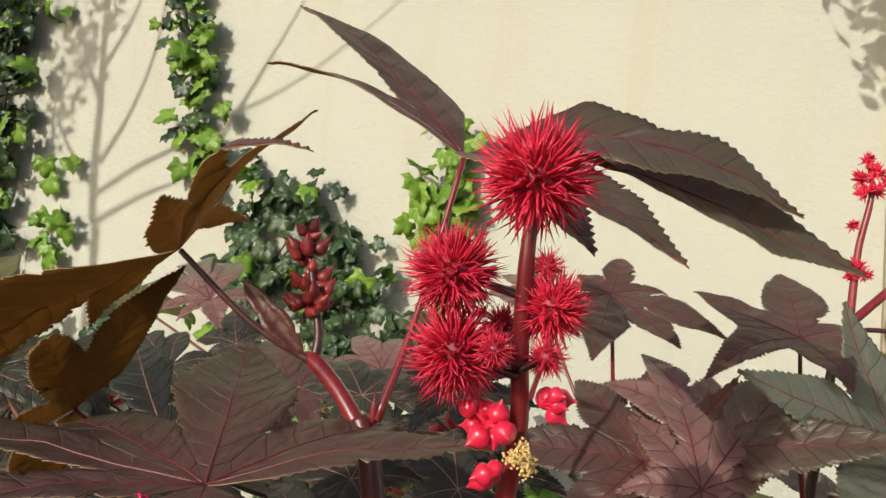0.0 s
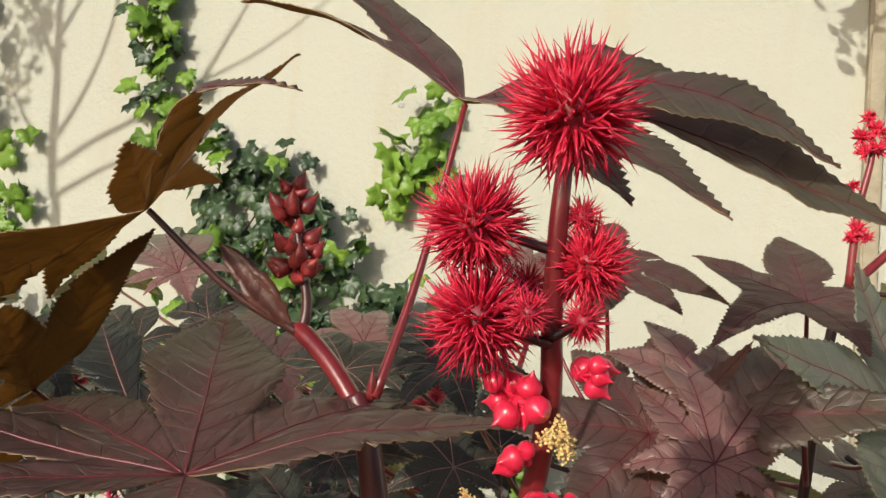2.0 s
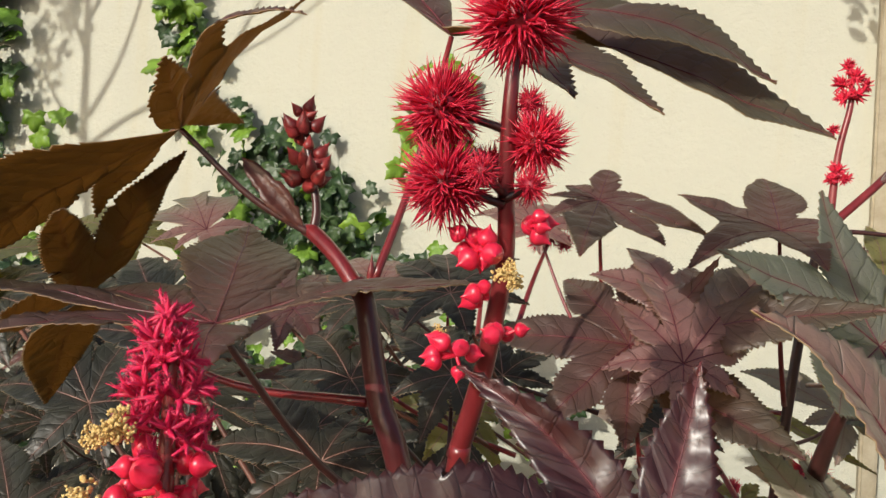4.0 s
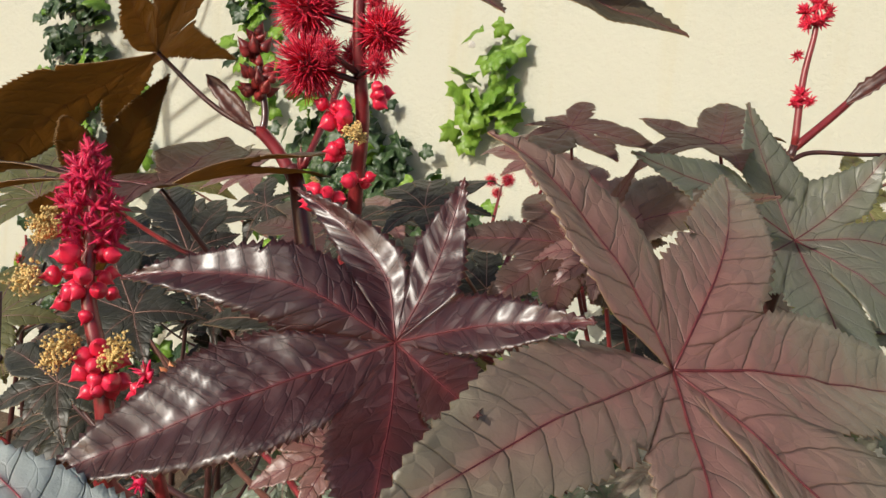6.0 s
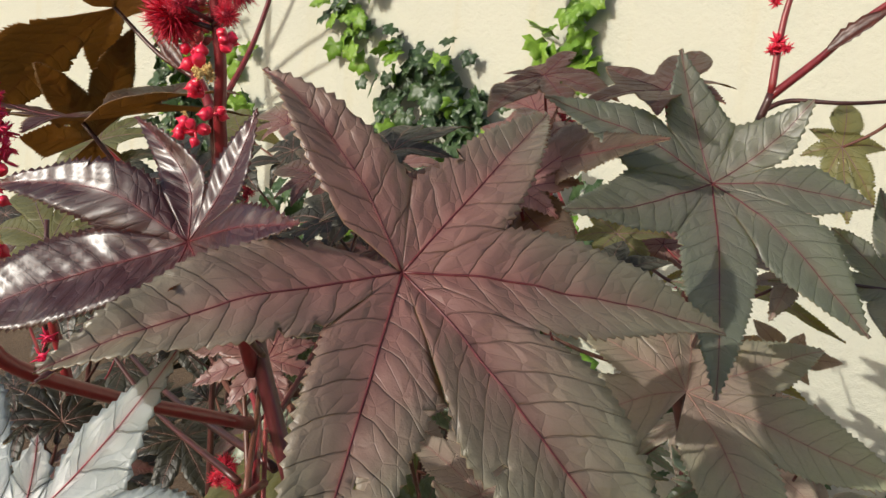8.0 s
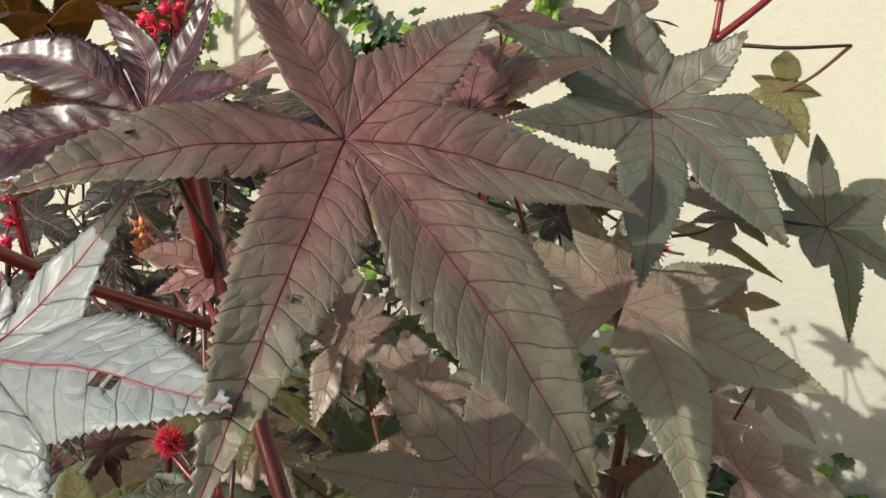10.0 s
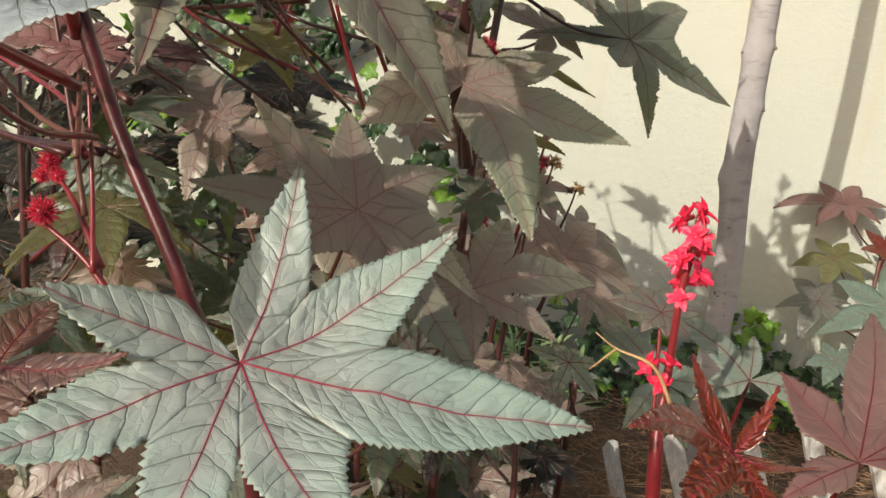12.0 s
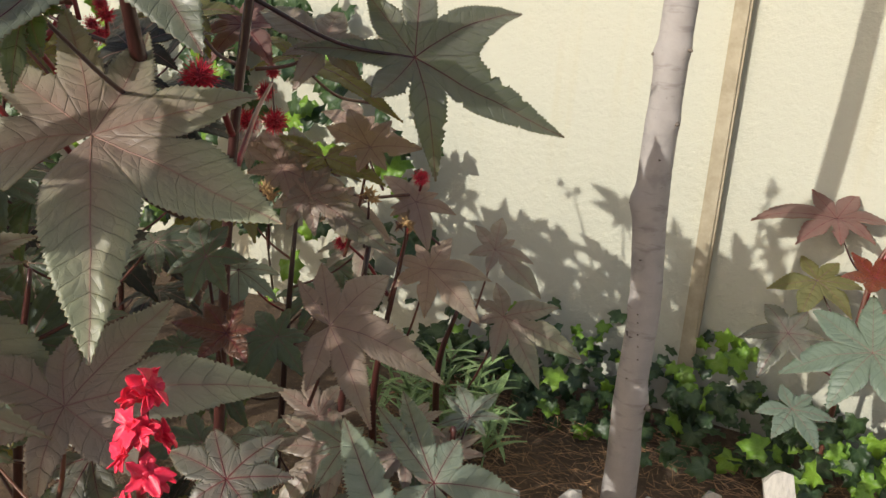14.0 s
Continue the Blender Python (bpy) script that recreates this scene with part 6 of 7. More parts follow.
# ---------------------------------------------------------------- inner foliage of the thicket
rng = random.Random(7)
STEMS = [(-0.45, 0.85), (-0.75, 1.05), (-0.30, 1.10), (-0.10, 0.85), (-0.60, 0.62), (-1.0, 0.9), (-0.30, 0.66), (-0.12, 1.45), (-0.50, 1.40), (-0.95, 1.40), (-1.35, 1.25)]
for sx, sy in STEMS:
    top = rng.uniform(0.88, 0.97) if sx < -0.25 or sy < 0.8 else rng.uniform(0.68, 0.76)
    shrub = thing("castor_bean_plant", (sx, sy, GZ), "castor bean plant deep in the thicket with burgundy leaves", "shrub", "castor bean plants")
    lean = (rng.uniform(-0.06, 0.06), rng.uniform(-0.06, 0.06))
    part("stem", tube([(sx, sy, GZ - 0.03), (sx + lean[0] * 0.4, sy + lean[1] * 0.4, 0.5), (sx + lean[0], sy + lean[1], top)], [0.007, 0.0055, 0.003], 10), STEM_DARK, shrub)
    for k in range(12 if top > 0.8 else 8):
        z = 0.34 + (top - 0.32) * (k + rng.random()) / (12 if top > 0.8 else 8)
        a = rng.uniform(0, 2 * math.pi)
        reach = rng.uniform(0.08, 0.20)
        c = (sx + reach * math.cos(a), sy + reach * math.sin(a), z + rng.uniform(0.0, 0.05))
        if c[1] < 0.52 + 0.12 * (c[2] > 0.9) or c[0] > 0.02:
            continue
        tilt = (rng.uniform(-0.2, 0.5), rng.uniform(-0.9, -0.2), 0.85)
        # higher and western leaves mostly get the olive already darkened for shade
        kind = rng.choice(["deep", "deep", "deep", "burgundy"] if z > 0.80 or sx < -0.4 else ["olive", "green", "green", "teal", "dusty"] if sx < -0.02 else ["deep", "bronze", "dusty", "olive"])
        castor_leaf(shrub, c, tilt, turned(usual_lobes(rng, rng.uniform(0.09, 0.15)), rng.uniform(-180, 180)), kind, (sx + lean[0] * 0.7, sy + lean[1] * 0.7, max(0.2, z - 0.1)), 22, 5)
    if rng.random() < 0.6:
        sp = spike(shrub, [(sx + lean[0], sy + lean[1], top - 0.01), (sx + lean[0], sy + lean[1] - 0.01, top + 0.07)], [0.004, 0.002], "small crimson fruiting spike")
        for k in range(4):
            spiky_fruit("fruit", sp, (sx + lean[0] + rng.uniform(-0.02, 0.02), sy + lean[1] - 0.01 + rng.uniform(-0.02, 0.01), top + 0.015 * k), rng.uniform(0.012, 0.018), rng.randrange(9999), (0, 0, 1), 90)

for sx, sy, top in ((0.10, 0.78, 0.58), (0.30, 0.82, 0.50), (0.20, 1.12, 0.48), (0.05, 0.55, 0.58), (0.28, 1.38, 0.36), (-0.15, 0.60, 0.66)):
    shrub = thing("castor_bean_plant", (sx, sy, GZ), "short shaded castor bean plant under the taller leaves", "shrub", "castor bean plants")
    part("stem", tube([(sx, sy, GZ - 0.03), (sx + 0.01, sy, 0.35), (sx, sy + 0.01, top)], [0.007, 0.005, 0.003], 9), STEM_DARK, shrub)
    for k in range(6):
        z = 0.22 + (top - 0.22) * (k + rng.random()) / 6
        a = rng.uniform(0, 2 * math.pi)
        reach = rng.uniform(0.06, 0.15)
        c = (sx + reach * math.cos(a), sy + reach * math.sin(a), z)
        if c[0] > 0.31:
            continue
        castor_leaf(shrub, c, (rng.uniform(-0.1, 0.5), rng.uniform(-0.8, -0.2), 0.9), turned(usual_lobes(rng, rng.uniform(0.07, 0.12)), rng.uniform(-180, 180)), rng.choice(["green", "dusty", "dusty", "dusty", "teal", "olive"] if sx > 0.08 else ["olive", "green", "green", "teal", "dusty"]), (sx, sy, max(0.18, z - 0.06)), 20, 5)

# low dark leaves close to the soil inside the thicket
low_rng = random.Random(733)
for k in range(26):
    lx, ly, lz = low_rng.uniform(-0.08, 0.30), low_rng.uniform(0.74, 1.22), low_rng.uniform(0.17, 0.36)
    castor_leaf(low_plant, (lx, ly, lz), (low_rng.uniform(-0.2, 0.4), low_rng.uniform(-0.8, -0.2), 0.9), turned(usual_lobes(low_rng, low_rng.uniform(0.07, 0.11)), low_rng.uniform(-180, 180)), low_rng.choice(["green", "green", "olive", "deep"]), (lx * 0.8 + 0.04, ly * 0.85 + 0.12, GZ + 0.02), 20, 5)

# ---------------------------------------------------------------- sapling
KNOT = plain_material("knot_scar", (0.06, 0.045, 0.035), (0.22, 0.18, 0.15), 0.85, 90, 0.001)
trunk = thing("young_tree", (0.585, 1.66, GZ), "young tree with a pale knotted smooth trunk", "tree")
v, f = tube([(0.534, 1.665, GZ - 0.06), (0.535, 1.64, 0.25), (0.531, 1.60, 0.42), (0.534, 1.575, 0.60), (0.520, 1.545, 0.78), (0.520, 1.515, 0.95), (0.521, 1.50, 1.10), (0.525, 1.48, 1.4), (0.52, 1.47, 1.9), (0.50, 1.48, 2.5), (0.52, 1.5, 3.1)],
            [0.036, 0.032, 0.0275, 0.0265, 0.0275, 0.0255, 0.025, 0.023, 0.019, 0.014, 0.006], 26, 22, 0.008, random.Random(5))
knots = [((0.562, 1.59, 0.420), 0.016), ((0.497, 1.535, 0.786), 0.013), ((0.544, 1.505, 0.92), 0.009), ((0.498, 1.495, 1.02), 0.009), ((0.546, 1.49, 1.03), 0.009), ((0.515, 1.56, 0.60), 0.008), ((0.56, 1.60, 0.27), 0.010)]
for i, p in enumerate(v):
    p = np.array(p)
    for c, r in knots:
        axis_pt = np.array((0.528, c[1] + 0.012, p[2]))
        d2 = (np.linalg.norm(p - np.array(c)) / (r * 1.7)) ** 2
        if d2 < 6:
            p = p + unit(p - axis_pt) * r * 0.62 * math.exp(-d2)
    p = p + unit((p[0] - 0.53, p[1] - 1.56, 0.001)) * 0.0016 * noise.noise((p[0] * 30, p[1] * 30, p[2] * 18))
    v[i] = p
part("trunk", (v, f), BARK, trunk)
for c, r in knots[:5]:
    c = np.array(c) + unit((c[0] - 0.528, -0.02, 0)) * r * 0.42
    part("knot", drop_shape(c - np.array((0, 0, r * 0.55)), c + np.array((0, 0, r * 0.5)), r * 0.42, 10, 8, 0.3), KNOT, trunk, "dark branch scar")
for mx, mz, wide, high in ((0.530, 0.593, 0.004, 0.003), (0.532, 0.578, 0.003, 0.003), (0.535, 0.556, 0.004, 0.003), (0.538, 0.534, 0.003, 0.004), (0.541, 0.510, 0.004, 0.003), (0.516, 0.553, 0.003, 0.010), (0.523, 0.548, 0.008, 0.003), (0.528, 0.470, 0.006, 0.003), (0.522, 0.690, 0.007, 0.003), (0.530, 0.860, 0.006, 0.003)):
    near = [p for p in v if abs(p[0] - mx) < 0.008 and abs(p[2] - mz) < 0.02]
    my = min(p[1] for p in near) if near else 1.56
    part("bark_scratch", drop_shape((mx - wide / 2, my + 0.0008, mz), (mx + wide / 2, my + 0.0008, mz + 0.001), high / 2, 6, 5, 0.2), KNOT, trunk, "small dark scratch in the bark")
for pts, r in (([(0.52, 1.475, 2.15), (0.35, 1.46, 2.30), (0.20, 1.45, 2.33), (0.02, 1.45, 2.43)], 0.009), ([(0.50, 1.48, 2.1), (0.62, 1.5, 2.4), (0.70, 1.5, 2.8)], 0.010), ([(0.30, 1.45, 2.31), (0.22, 1.45, 2.2), (0.22, 1.45, 2.0)], 0.005)):
    part("limb", tube(pts, [r * (1 - 0.75 * i / (len(pts) - 1)) for i in range(len(pts))], 9), BARK, trunk)


def small_leaf(length, wide):
    pts = [(0, 0)] + [(wide * math.sin(math.pi * t ** 0.8), length * t) for t in (0.15, 0.35, 0.55, 0.75, 0.9)] + [(0, length)]
    verts = [(x, y, 0.12 * x - 0.15 * y * y / length) for x, y in pts] + [(-x, y, 0.12 * x - 0.15 * y * y / length) for x, y in pts[1:-1]] + [(0, y, -0.15 * y * y / length) for _, y in pts[1:-1]]
    faces, n = [], len(pts)
    mid = list(range(n + n - 2, n + 2 * (n - 2)))
    right, left = list(range(1, n - 1)), list(range(n, n + n - 2))
    for s in (right, left):
        faces.append((0, s[0], mid[0]))
        for i in range(len(s) - 1):
            faces.append((s[i], s[i + 1], mid[i + 1], mid[i]))
        faces.append((s[-1], n - 1, mid[-1]))
    return verts, faces


def leaf_cloud(rng, centres, radius, count, length, wide):
    geos = []
    base = small_leaf(length, wide)
    for k in range(count):
        c = Vector(rng.choice(centres)) + Vector([rng.gauss(0, radius) for _ in range(3)])
        m = Euler([rng.uniform(0, 6.28) for _ in range(3)]).to_matrix() * rng.uniform(0.7, 1.2)
        geos.append(([m @ Vector(p) + c for p in base[0]], base[1]))
    return merge(*geos)


TREE_LEAF = plain_material("tree_leaf", (0.03, 0.06, 0.02), (0.08, 0.13, 0.04), 0.5, 20)
part("crown", leaf_cloud(random.Random(9), [(0.13, 1.45, 2.36), (0.17, 1.45, 2.28), (0.17, 1.44, 2.20), (0.20, 1.45, 2.40), (0.24, 1.45, 2.30), (0.28, 1.45, 2.42)], 0.035, 150, 0.05, 0.013), TREE_LEAF, trunk)


def shade_tree():
    """A slender sparse garden tree beside the walk; its shadow lies on the wall."""
    rng = random.Random(3)
    k = 1.75
    shift = np.array((-0.31 * k, WY - k, 0.41 * k))

    def at(x, z):
        return np.array((x, 0, z)) + shift

    x, y = -2.02 + shift[0], shift[1]
    tree = thing("garden_tree", (x, y, GZ), "slender garden tree with sparse dark leaves", "tree")
    part("trunk", tube([(x, y, GZ - 0.05), (x, y, 0.9), at(-2.02, 1.15), at(-2.05, 1.31), at(-2.07, 1.48), at(-2.08, 1.69), at(-2.10, 1.95), at(-2.12, 2.5), at(-2.1, 3.0)], [0.024, 0.021, 0.019, 0.018, 0.020, 0.017, 0.015, 0.010, 0.004], 10), BARK, tree)
    limbs = [[(-2.06, 1.38), (-1.89, 1.49), (-1.75, 1.56), (-1.58, 1.67), (-1.43, 1.73), (-1.25, 1.83), (-1.04, 1.99), (-0.8, 2.2)],
             [(-2.05, 1.50), (-1.95, 1.67), (-1.88, 1.86), (-1.85, 2.04), (-1.83, 2.3)],
             [(-2.03, 1.29), (-1.85, 1.39), (-1.71, 1.45), (-1.63, 1.51)],
             [(-2.06, 1.41), (-2.18, 1.53), (-2.28, 1.68), (-2.33, 1.85)],
             [(-2.04, 1.20), (-2.11, 1.25), (-2.18, 1.33)],
             [(-1.60, 1.52), (-1.46, 1.76), (-1.35, 1.96), (-1.25, 2.15)],
             [(-2.08, 1.72), (-2.2, 1.95), (-2.3, 2.2)], [(-2.09, 1.85), (-1.98, 2.05), (-1.9, 2.35)]]
    for pts in limbs:
        n_ = len(pts)
        part("limb", tube([at(*p) for p in pts], [0.012 * (1 - 0.8 * i / (n_ - 1)) for i in range(n_)], 8), BARK, tree)
    spots = [(-2.34, 2.05), (-2.24, 1.9), (-2.26, 1.75), (-2.3, 1.64), (-2.2, 1.98), (-2.12, 2.05), (-2.43, 2.07), (-2.17, 1.85), (-2.3, 2.2), (-2.15, 2.3), (-2.4, 2.3), (-2.25, 2.5), (-2.0, 2.5)]
    part("crown", leaf_cloud(rng, [tuple(at(*s)) for s in spots], 0.045, 420, 0.05, 0.015), TREE_LEAF, tree)


shade_tree()

# ---------------------------------------------------------------- ivy
def ivy_mesh(seed, lobes=5):
    rng = random.Random(seed)
    pts = []
    spec = [(90, 1.0), (35, 0.80), (-25, 0.70), (205, 0.70), (145, 0.80)]
    outline = []
    for a, l in sorted(spec, key=lambda s: (s[0] - 270) % 360):
        outline.append((a - 26, l * 0.74))
        outline.append((a - 11, l * 0.83))
        outline.append((a, l * rng.uniform(0.95, 1.08)))
        outline.append((a + 11, l * 0.83))
        outline.append((a + 26, l * 0.74))
    outline.append((270, 0.16))
    verts, uv = [(0, 0, 0.0)], [(0, 0)]
    for ring in (0.5, 1.0):
        for a, r in outline:
            x, y = r * ring * math.cos(radians(a)), r * ring * math.sin(radians(a))
            verts.append((x, y, 0.10 * ring - 0.22 * (x * x + y * y) + 0.06 * math.sin(5 * radians(a)) * ring))
            uv.append((0.06 * abs(math.sin(2.5 * radians(a - 90))) * ring * r, 0.04 * r * ring))
    n = len(outline)
    faces = [(0, 1 + i, 1 + (i + 1) % n) for i in range(n)]
    faces += [(1 + i, 1 + n + i, 1 + n + (i + 1) % n, 1 + (i + 1) % n) for i in range(n)]
    m = len(verts)
    verts += [(x, y, z - 0.02) for x, y, z in verts]
    faces += [tuple(i + m for i in f[::-1]) for f in faces]
    faces += [(1 + n + i, 1 + n + m + i, 1 + n + m + (i + 1) % n, 1 + n + (i + 1) % n) for i in range(n)]
    out = []
    for mat in (IVY, IVY_LIGHT):
        me = bpy.data.meshes.new("ivy_leaf")
        me.from_pydata(verts, [], faces)
        me.materials.append(mat)
        me.polygons.foreach_set("use_smooth", [True] * len(me.polygons))
        lay = me.uv_layers.new(name="UVMap")
        idx = np.empty(len(me.loops), dtype=np.int32)
        me.loops.foreach_get("vertex_index", idx)
        lay.data.foreach_set("uv", np.asarray(uv + uv, dtype=np.float32)[idx].ravel())
        out.append(me)
    return out


IVY_MESHES = [ivy_mesh(s) for s in (1, 2, 3)]


def ivy(label, places, size, seed, light=0.1, facing=(0, -1, 0.35), stems=()):
    """An ivy vine: woody runners and single leaves, each at its own tilt."""
    rng = random.Random(seed)
    at = places[0]
    vine = thing("ivy_vine", at, label, "ivy", "ivy on the wall")
    for pts in stems:
        part("runner", tube(pts, [0.004, *[0.003] * (len(pts) - 2), 0.0015], 6), IVY_STEM, vine)
    for p in places:
        ob = new("leaf", rng.choice(IVY_MESHES)[1 if rng.random() < light else 0])
        ob.parent = vine
        ob.location = Vector(p) - Vector(at)
        n_ = unit(np.array(facing) + np.array([rng.gauss(0, 0.42) for _ in range(3)]))
        ob.rotation_euler = (frame_of(n_) @ Euler((0, 0, rng.gauss(math.pi, 0.9))).to_matrix()).to_euler()
        ob.scale = [size * rng.uniform(0.6, 1.25)] * 3
    return vine


def spread(rng, points, counts, sx, sy, sz):
    out = []
    for (x, y, z), n_ in zip(points, counts):
        out += [(x + rng.gauss(0, sx), min(WY - 0.012, y + rng.gauss(0, sy)), max(GZ + 0.02, z + rng.gauss(0, sz))) for _ in range(n_)]
    return out


rng = random.Random(21)
ivy("thick dark green ivy climbing the cream wall", spread(rng, [(-2.52, 2.26, 0.6 + 0.1 * i) for i in range(20)], [20] * 20, 0.090, 0.03, 0.06), 0.062, 1, 0.28, stems=[[(-2.55, 2.31, GZ), (-2.5, 2.31, 1.0), (-2.52, 2.31, 2.0), (-2.5, 2.31, 2.6)]])
ivy("fresh yellow-green ivy beside the dark mass", spread(rng, [(-2.20, 2.28, 1.15), (-2.16, 2.28, 1.30), (-2.18, 2.28, 1.42), (-2.24, 2.28, 1.0), (-2.22, 2.28, 1.22)], [4, 5, 3, 6, 4], 0.045, 0.015, 0.05), 0.062, 2, 0.95)
ivy("hanging strand of ivy on the cream wall", spread(rng, [(-1.80 + 0.016 * i, 2.27, 2.35 - 0.055 * i) for i in range(16)], [7] * 16, 0.045, 0.02, 0.03), 0.058, 3, 0.7, stems=[[(-1.85, 2.31, 2.6), (-1.75, 2.31, 2.1), (-1.6, 2.31, 1.55)]])
ivy("broad clump of dark ivy low on the wall", spread(rng, [(-1.32, 2.26, 1.42), (-1.20, 2.26, 1.40), (-1.10, 2.26, 1.33), (-1.0, 2.25, 1.20), (-0.9, 2.24, 1.12), (-1.15, 2.22, 1.12), (-1.35, 2.22, 1.15), (-0.75, 2.22, 1.05), (-0.98, 2.2, 0.95)], [16, 18, 18, 22, 20, 22, 18, 20, 24], 0.07, 0.03, 0.07), 0.058, 4, 0.12, stems=[[(-1.4, 2.31, 0.9), (-1.2, 2.31, 1.3), (-0.95, 2.31, 1.1)], [(-0.8, 2.31, GZ), (-0.95, 2.31, 0.8), (-1.1, 2.31, 1.3)]])
ivy("bright green ivy sprig on the sunlit wall", spread(rng, [(-0.68, 2.27, 1.62), (-0.68, 2.27, 1.54), (-0.73, 2.27, 1.47), (-0.67, 2.27, 1.42), (-0.75, 2.27, 1.40), (-0.63, 2.27, 1.48), (-0.66, 2.27, 1.66)], [3, 5, 6, 6, 5, 4, 2], 0.036, 0.02, 0.040), 0.066, 5, 1.0)
ivy("ivy filling the foot of the wall behind the thicket", spread(rng, [(-2.4 + 0.13 * i, 2.18, 0.40 + 0.22 * (i % 3)) for i in range(17)], [15] * 17, 0.08, 0.05, 0.10), 0.062, 6, 0.25)
ivy("dark ivy ground cover at the foot of the wall", spread(rng, [(-0.1 + 0.085 * i, 2.12, 0.19) for i in range(22)], [24] * 22, 0.06, 0.09, 0.055), 0.040, 7, 0.10, (0.1, -0.6, 0.8))
ivy("bright ivy shoots by the wall strip", spread(rng, [(0.60, 2.24, 0.33), (0.66, 2.22, 0.30), (0.30, 2.24, 0.29), (0.42, 2.2, 0.26), (0.95, 2.0, 0.22), (0.92, 1.9, 0.24)], [10, 9, 6, 5, 11, 10], 0.040, 0.03, 0.040), 0.036, 8, 0.9)

# ---------------------------------------------------------------- stakes
def stake(top, foot, wide, deep, seed, group="leaning boards"):
    """A split board driven into the bed, leaning, with a chipped slanted head."""
    rng = random.Random(seed)
    t, b = Vector(top), Vector(foot)
    ax = (t - b).normalized()
    sx = Vector((1, 0.15, 0)) - ax * ax.x
    sx.normalize()
    sy = ax.cross(sx)
    verts, faces = [], []
    rows = 12
    for i in range(rows + 1):
        s = i / rows
        c = b.lerp(t, s)
        for kx, ky in ((-1, -1), (-0.3, -1.12), (0.4, -1.08), (1, -0.9), (1, 0.9), (0, 1.05), (-1, 1)):
            w = wide / 2 * (0.86 + 0.14 * s) + rng.uniform(-0.0008, 0.0008)
            verts.append(c + sx * kx * w + sy * ky * (deep / 2 + rng.uniform(-0.0006, 0.0006)) + ax * ((0.004 * kx - 0.010 * abs(kx) ** 4) * (1 + 0.4 * rng.uniform(-1, 1)) if i == rows else 0))
    n_ = 7
    for i in range(rows):
        for k in range(n_):
            a, c = i * n_ + k, i * n_ + (k + 1) % n_
            faces.append((a, c, c + n_, a + n_))
    faces += [tuple(range(n_ - 1, -1, -1)), tuple(range(rows * n_, rows * n_ + n_))]
    ob = mesh_object("wooden_stake", [p - b for p in verts], faces, BOARD, smooth=False)
    ob.location = b
    return tagged(ob, "weathered grey wooden stake leaning in the bed", "stake", group)


for k, (t, b, w) in enumerate([((0.612, 1.45, 0.325), (0.715, 1.40, GZ - 0.05), 0.029), ((0.704, 1.40, 0.395), (0.805, 1.34, GZ - 0.05), 0.033), ((0.787, 1.38, 0.468), (0.915, 1.30, GZ - 0.05), 0.041), ((0.476, 1.49, 0.269), (0.56, 1.44, GZ - 0.05), 0.040), ((0.355, 1.53, 0.208), (0.41, 1.49, GZ - 0.05), 0.034),
                               ((0.943, 1.22, 0.575), (1.00, 1.12, GZ - 0.05), 0.050), ((0.925, 1.19, 0.505), (0.945, 1.12, GZ - 0.05), 0.036)]):
    stake(t, b, w, 0.016, 70 + k)

# ---------------------------------------------------------------- narrow-leaved herb
herb = thing("narrow_leaved_herb", (0.12, 1.78, GZ), "bushy herb with narrow green leaves in the bed", "herb")
rng = random.Random(31)


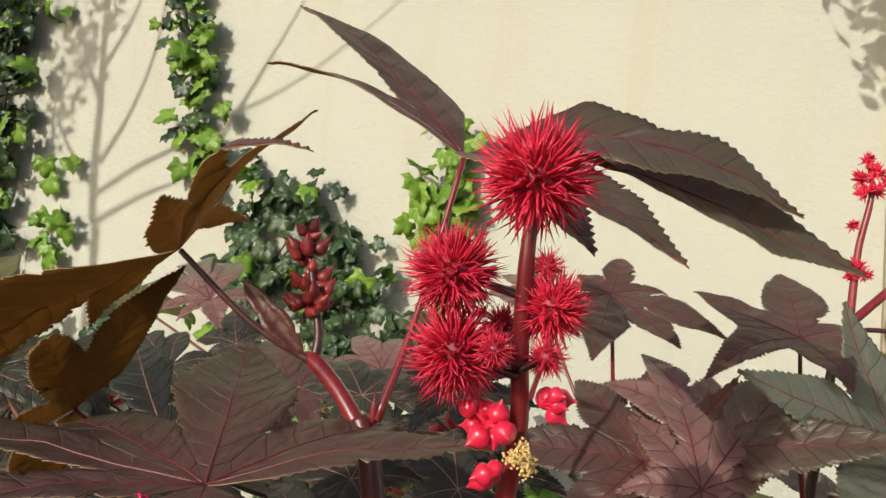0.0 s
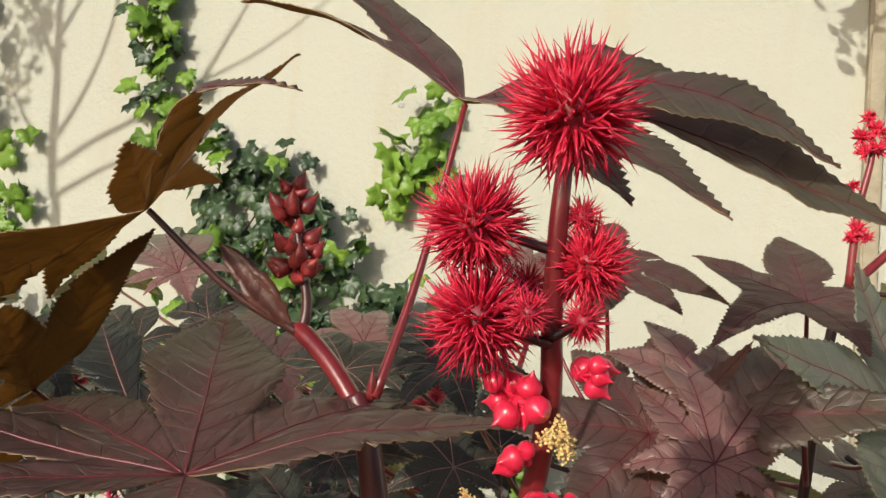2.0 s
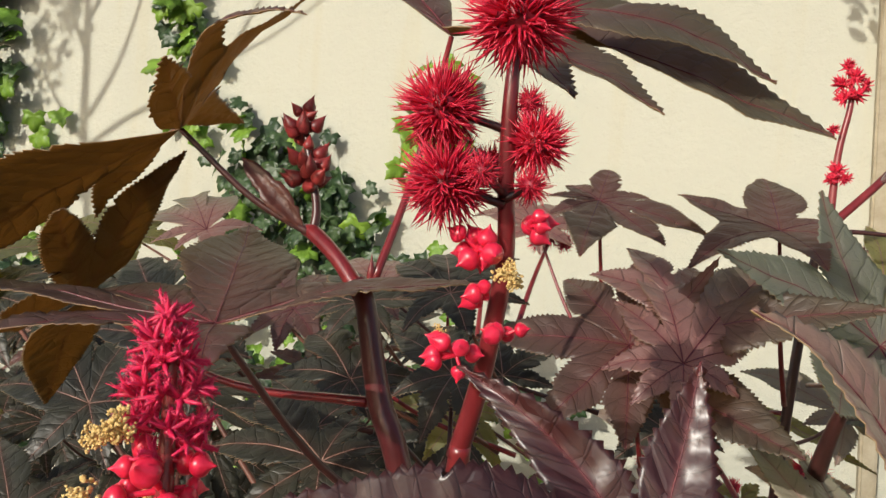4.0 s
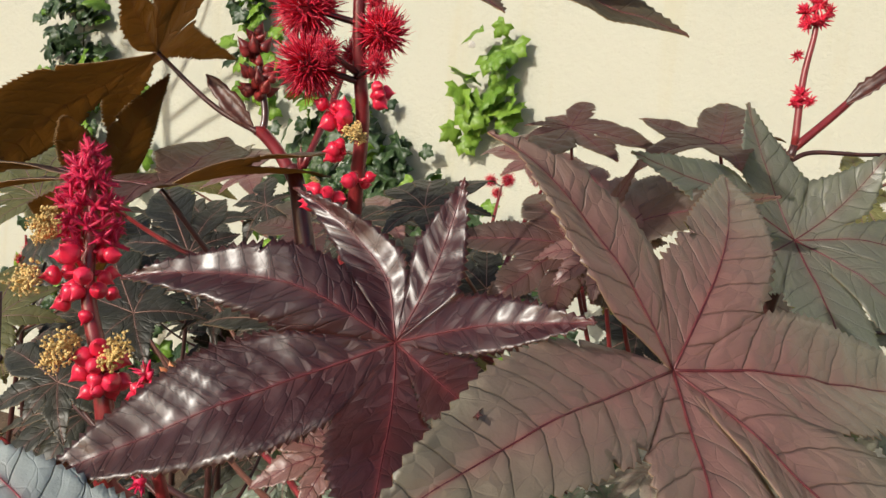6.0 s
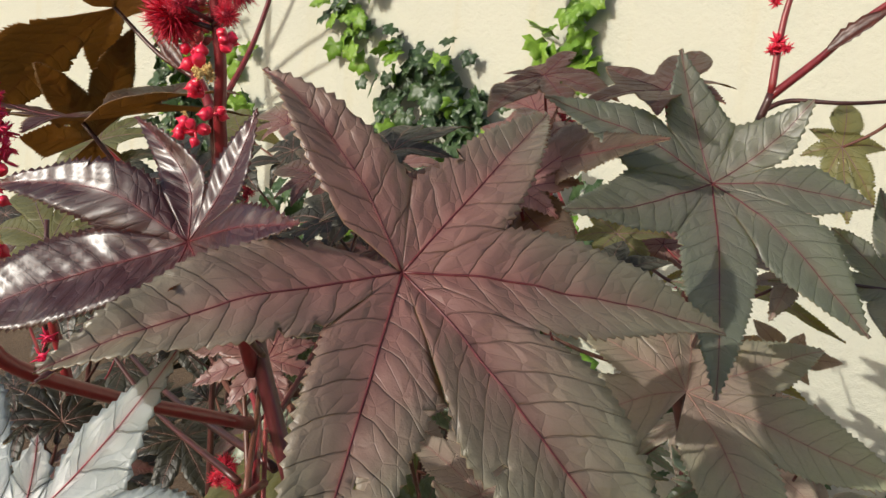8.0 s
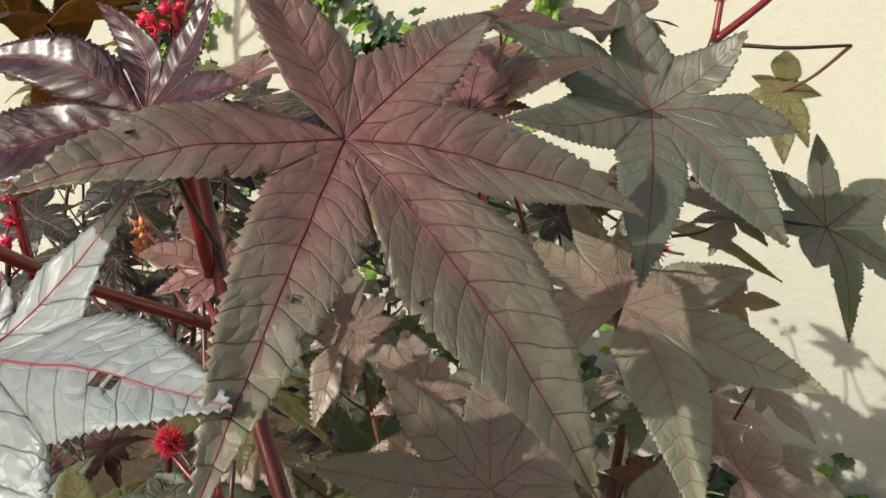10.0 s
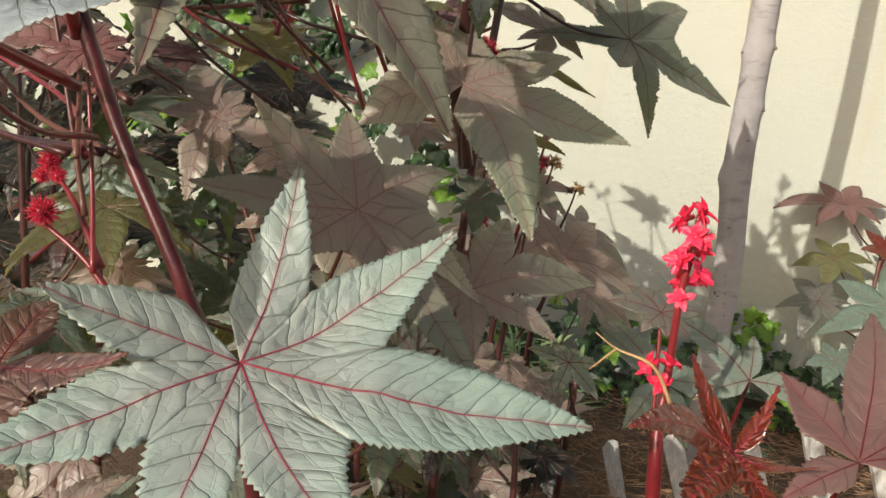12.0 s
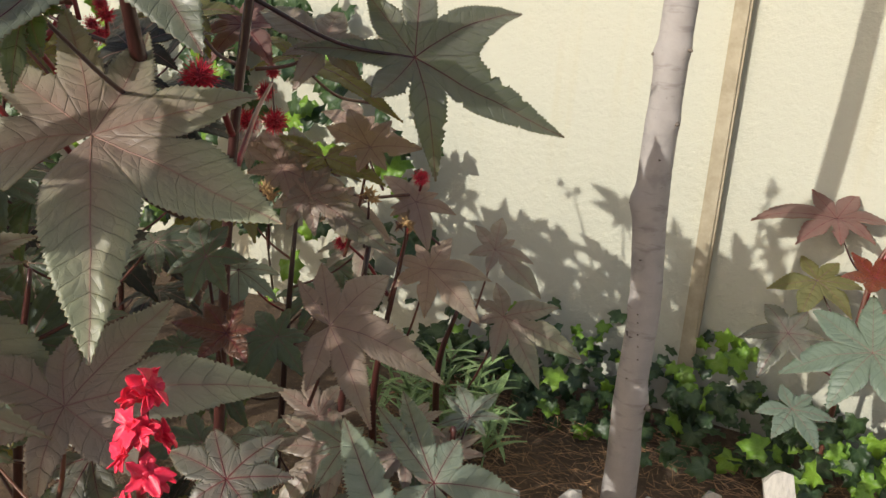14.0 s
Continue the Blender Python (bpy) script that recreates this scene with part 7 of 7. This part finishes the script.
def blade_mesh(bend):
    verts, faces = [], []
    for i in range(5):
        s = i / 4
        w = 0.075 * math.sin(math.pi * (0.12 + 0.88 * s)) ** 0.8
        z = bend * s * s
        verts += [(-w, s, z + 0.02), (0, s, z), (w, s, z + 0.02), (0, s, z - 0.012)]
    for i in range(4):
        a = 4 * i
        faces += [(a, a + 1, a + 5, a + 4), (a + 1, a + 2, a + 6, a + 5), (a + 2, a + 3, a + 7, a + 6), (a + 3, a, a + 4, a + 7)]
    me = bpy.data.meshes.new("blade")
    me.from_pydata(verts, [], faces)
    me.materials.append(BLADE)
    return me


BLADES = [blade_mesh(bend) for bend in (-0.25, -0.1, -0.4)]
for k in range(18):
    x, y = 0.12 + rng.gauss(0, 0.07), 1.78 + rng.gauss(0, 0.09)
    h = rng.uniform(0.10, 0.24)
    e = Vector((x + rng.gauss(0, 0.05), y - rng.uniform(0, 0.08), GZ + h))
    foot = Vector((x, y, GZ - 0.01))
    stem = part("sprig", tube([foot, e], [0.0025, 0.0012], 6, 4), BLADE, herb)
    for j in range(15):
        s = rng.uniform(0.35, 1.0)
        d = Vector((rng.gauss(0, 1), rng.gauss(0, 1), rng.uniform(0.2, 1.0))).normalized()
        ob = new("blade", rng.choice(BLADES))
        ob.parent = stem
        ob.location = foot.lerp(e, s) - herb.location
        ob.rotation_euler = d.to_track_quat("Y", "Z").to_euler()
        ob.scale = [rng.uniform(0.055, 0.095)] * 3

# ---------------------------------------------------------------- litter
rng = random.Random(41)
verts, faces = [], []
for k in range(5200):
    x, y = rng.uniform(-0.1, 1.5), rng.uniform(1.05, 2.15)
    a, l = rng.uniform(0, math.pi * 2), rng.uniform(0.03, 0.085)
    z = GZ + 0.016 + rng.uniform(0, 0.018)
    p = np.array((x, y, z))
    q = p + np.array((math.cos(a) * l, math.sin(a) * l, rng.uniform(-0.012, 0.012)))
    s = np.array((-math.sin(a), math.cos(a), 0)) * 0.0009
    i = len(verts)
    verts += [p + s, p - s, p + np.array((0, 0, 0.0014)), q]
    faces += [(i, i + 1, i + 3), (i + 1, i + 2, i + 3), (i + 2, i, i + 3), (i, i + 2, i + 1)]
tagged(mesh_object("pine_needles", verts, faces, NEEDLE, smooth=False), "dry brown pine needles strewn over the bed", "litter", kind="stuff")
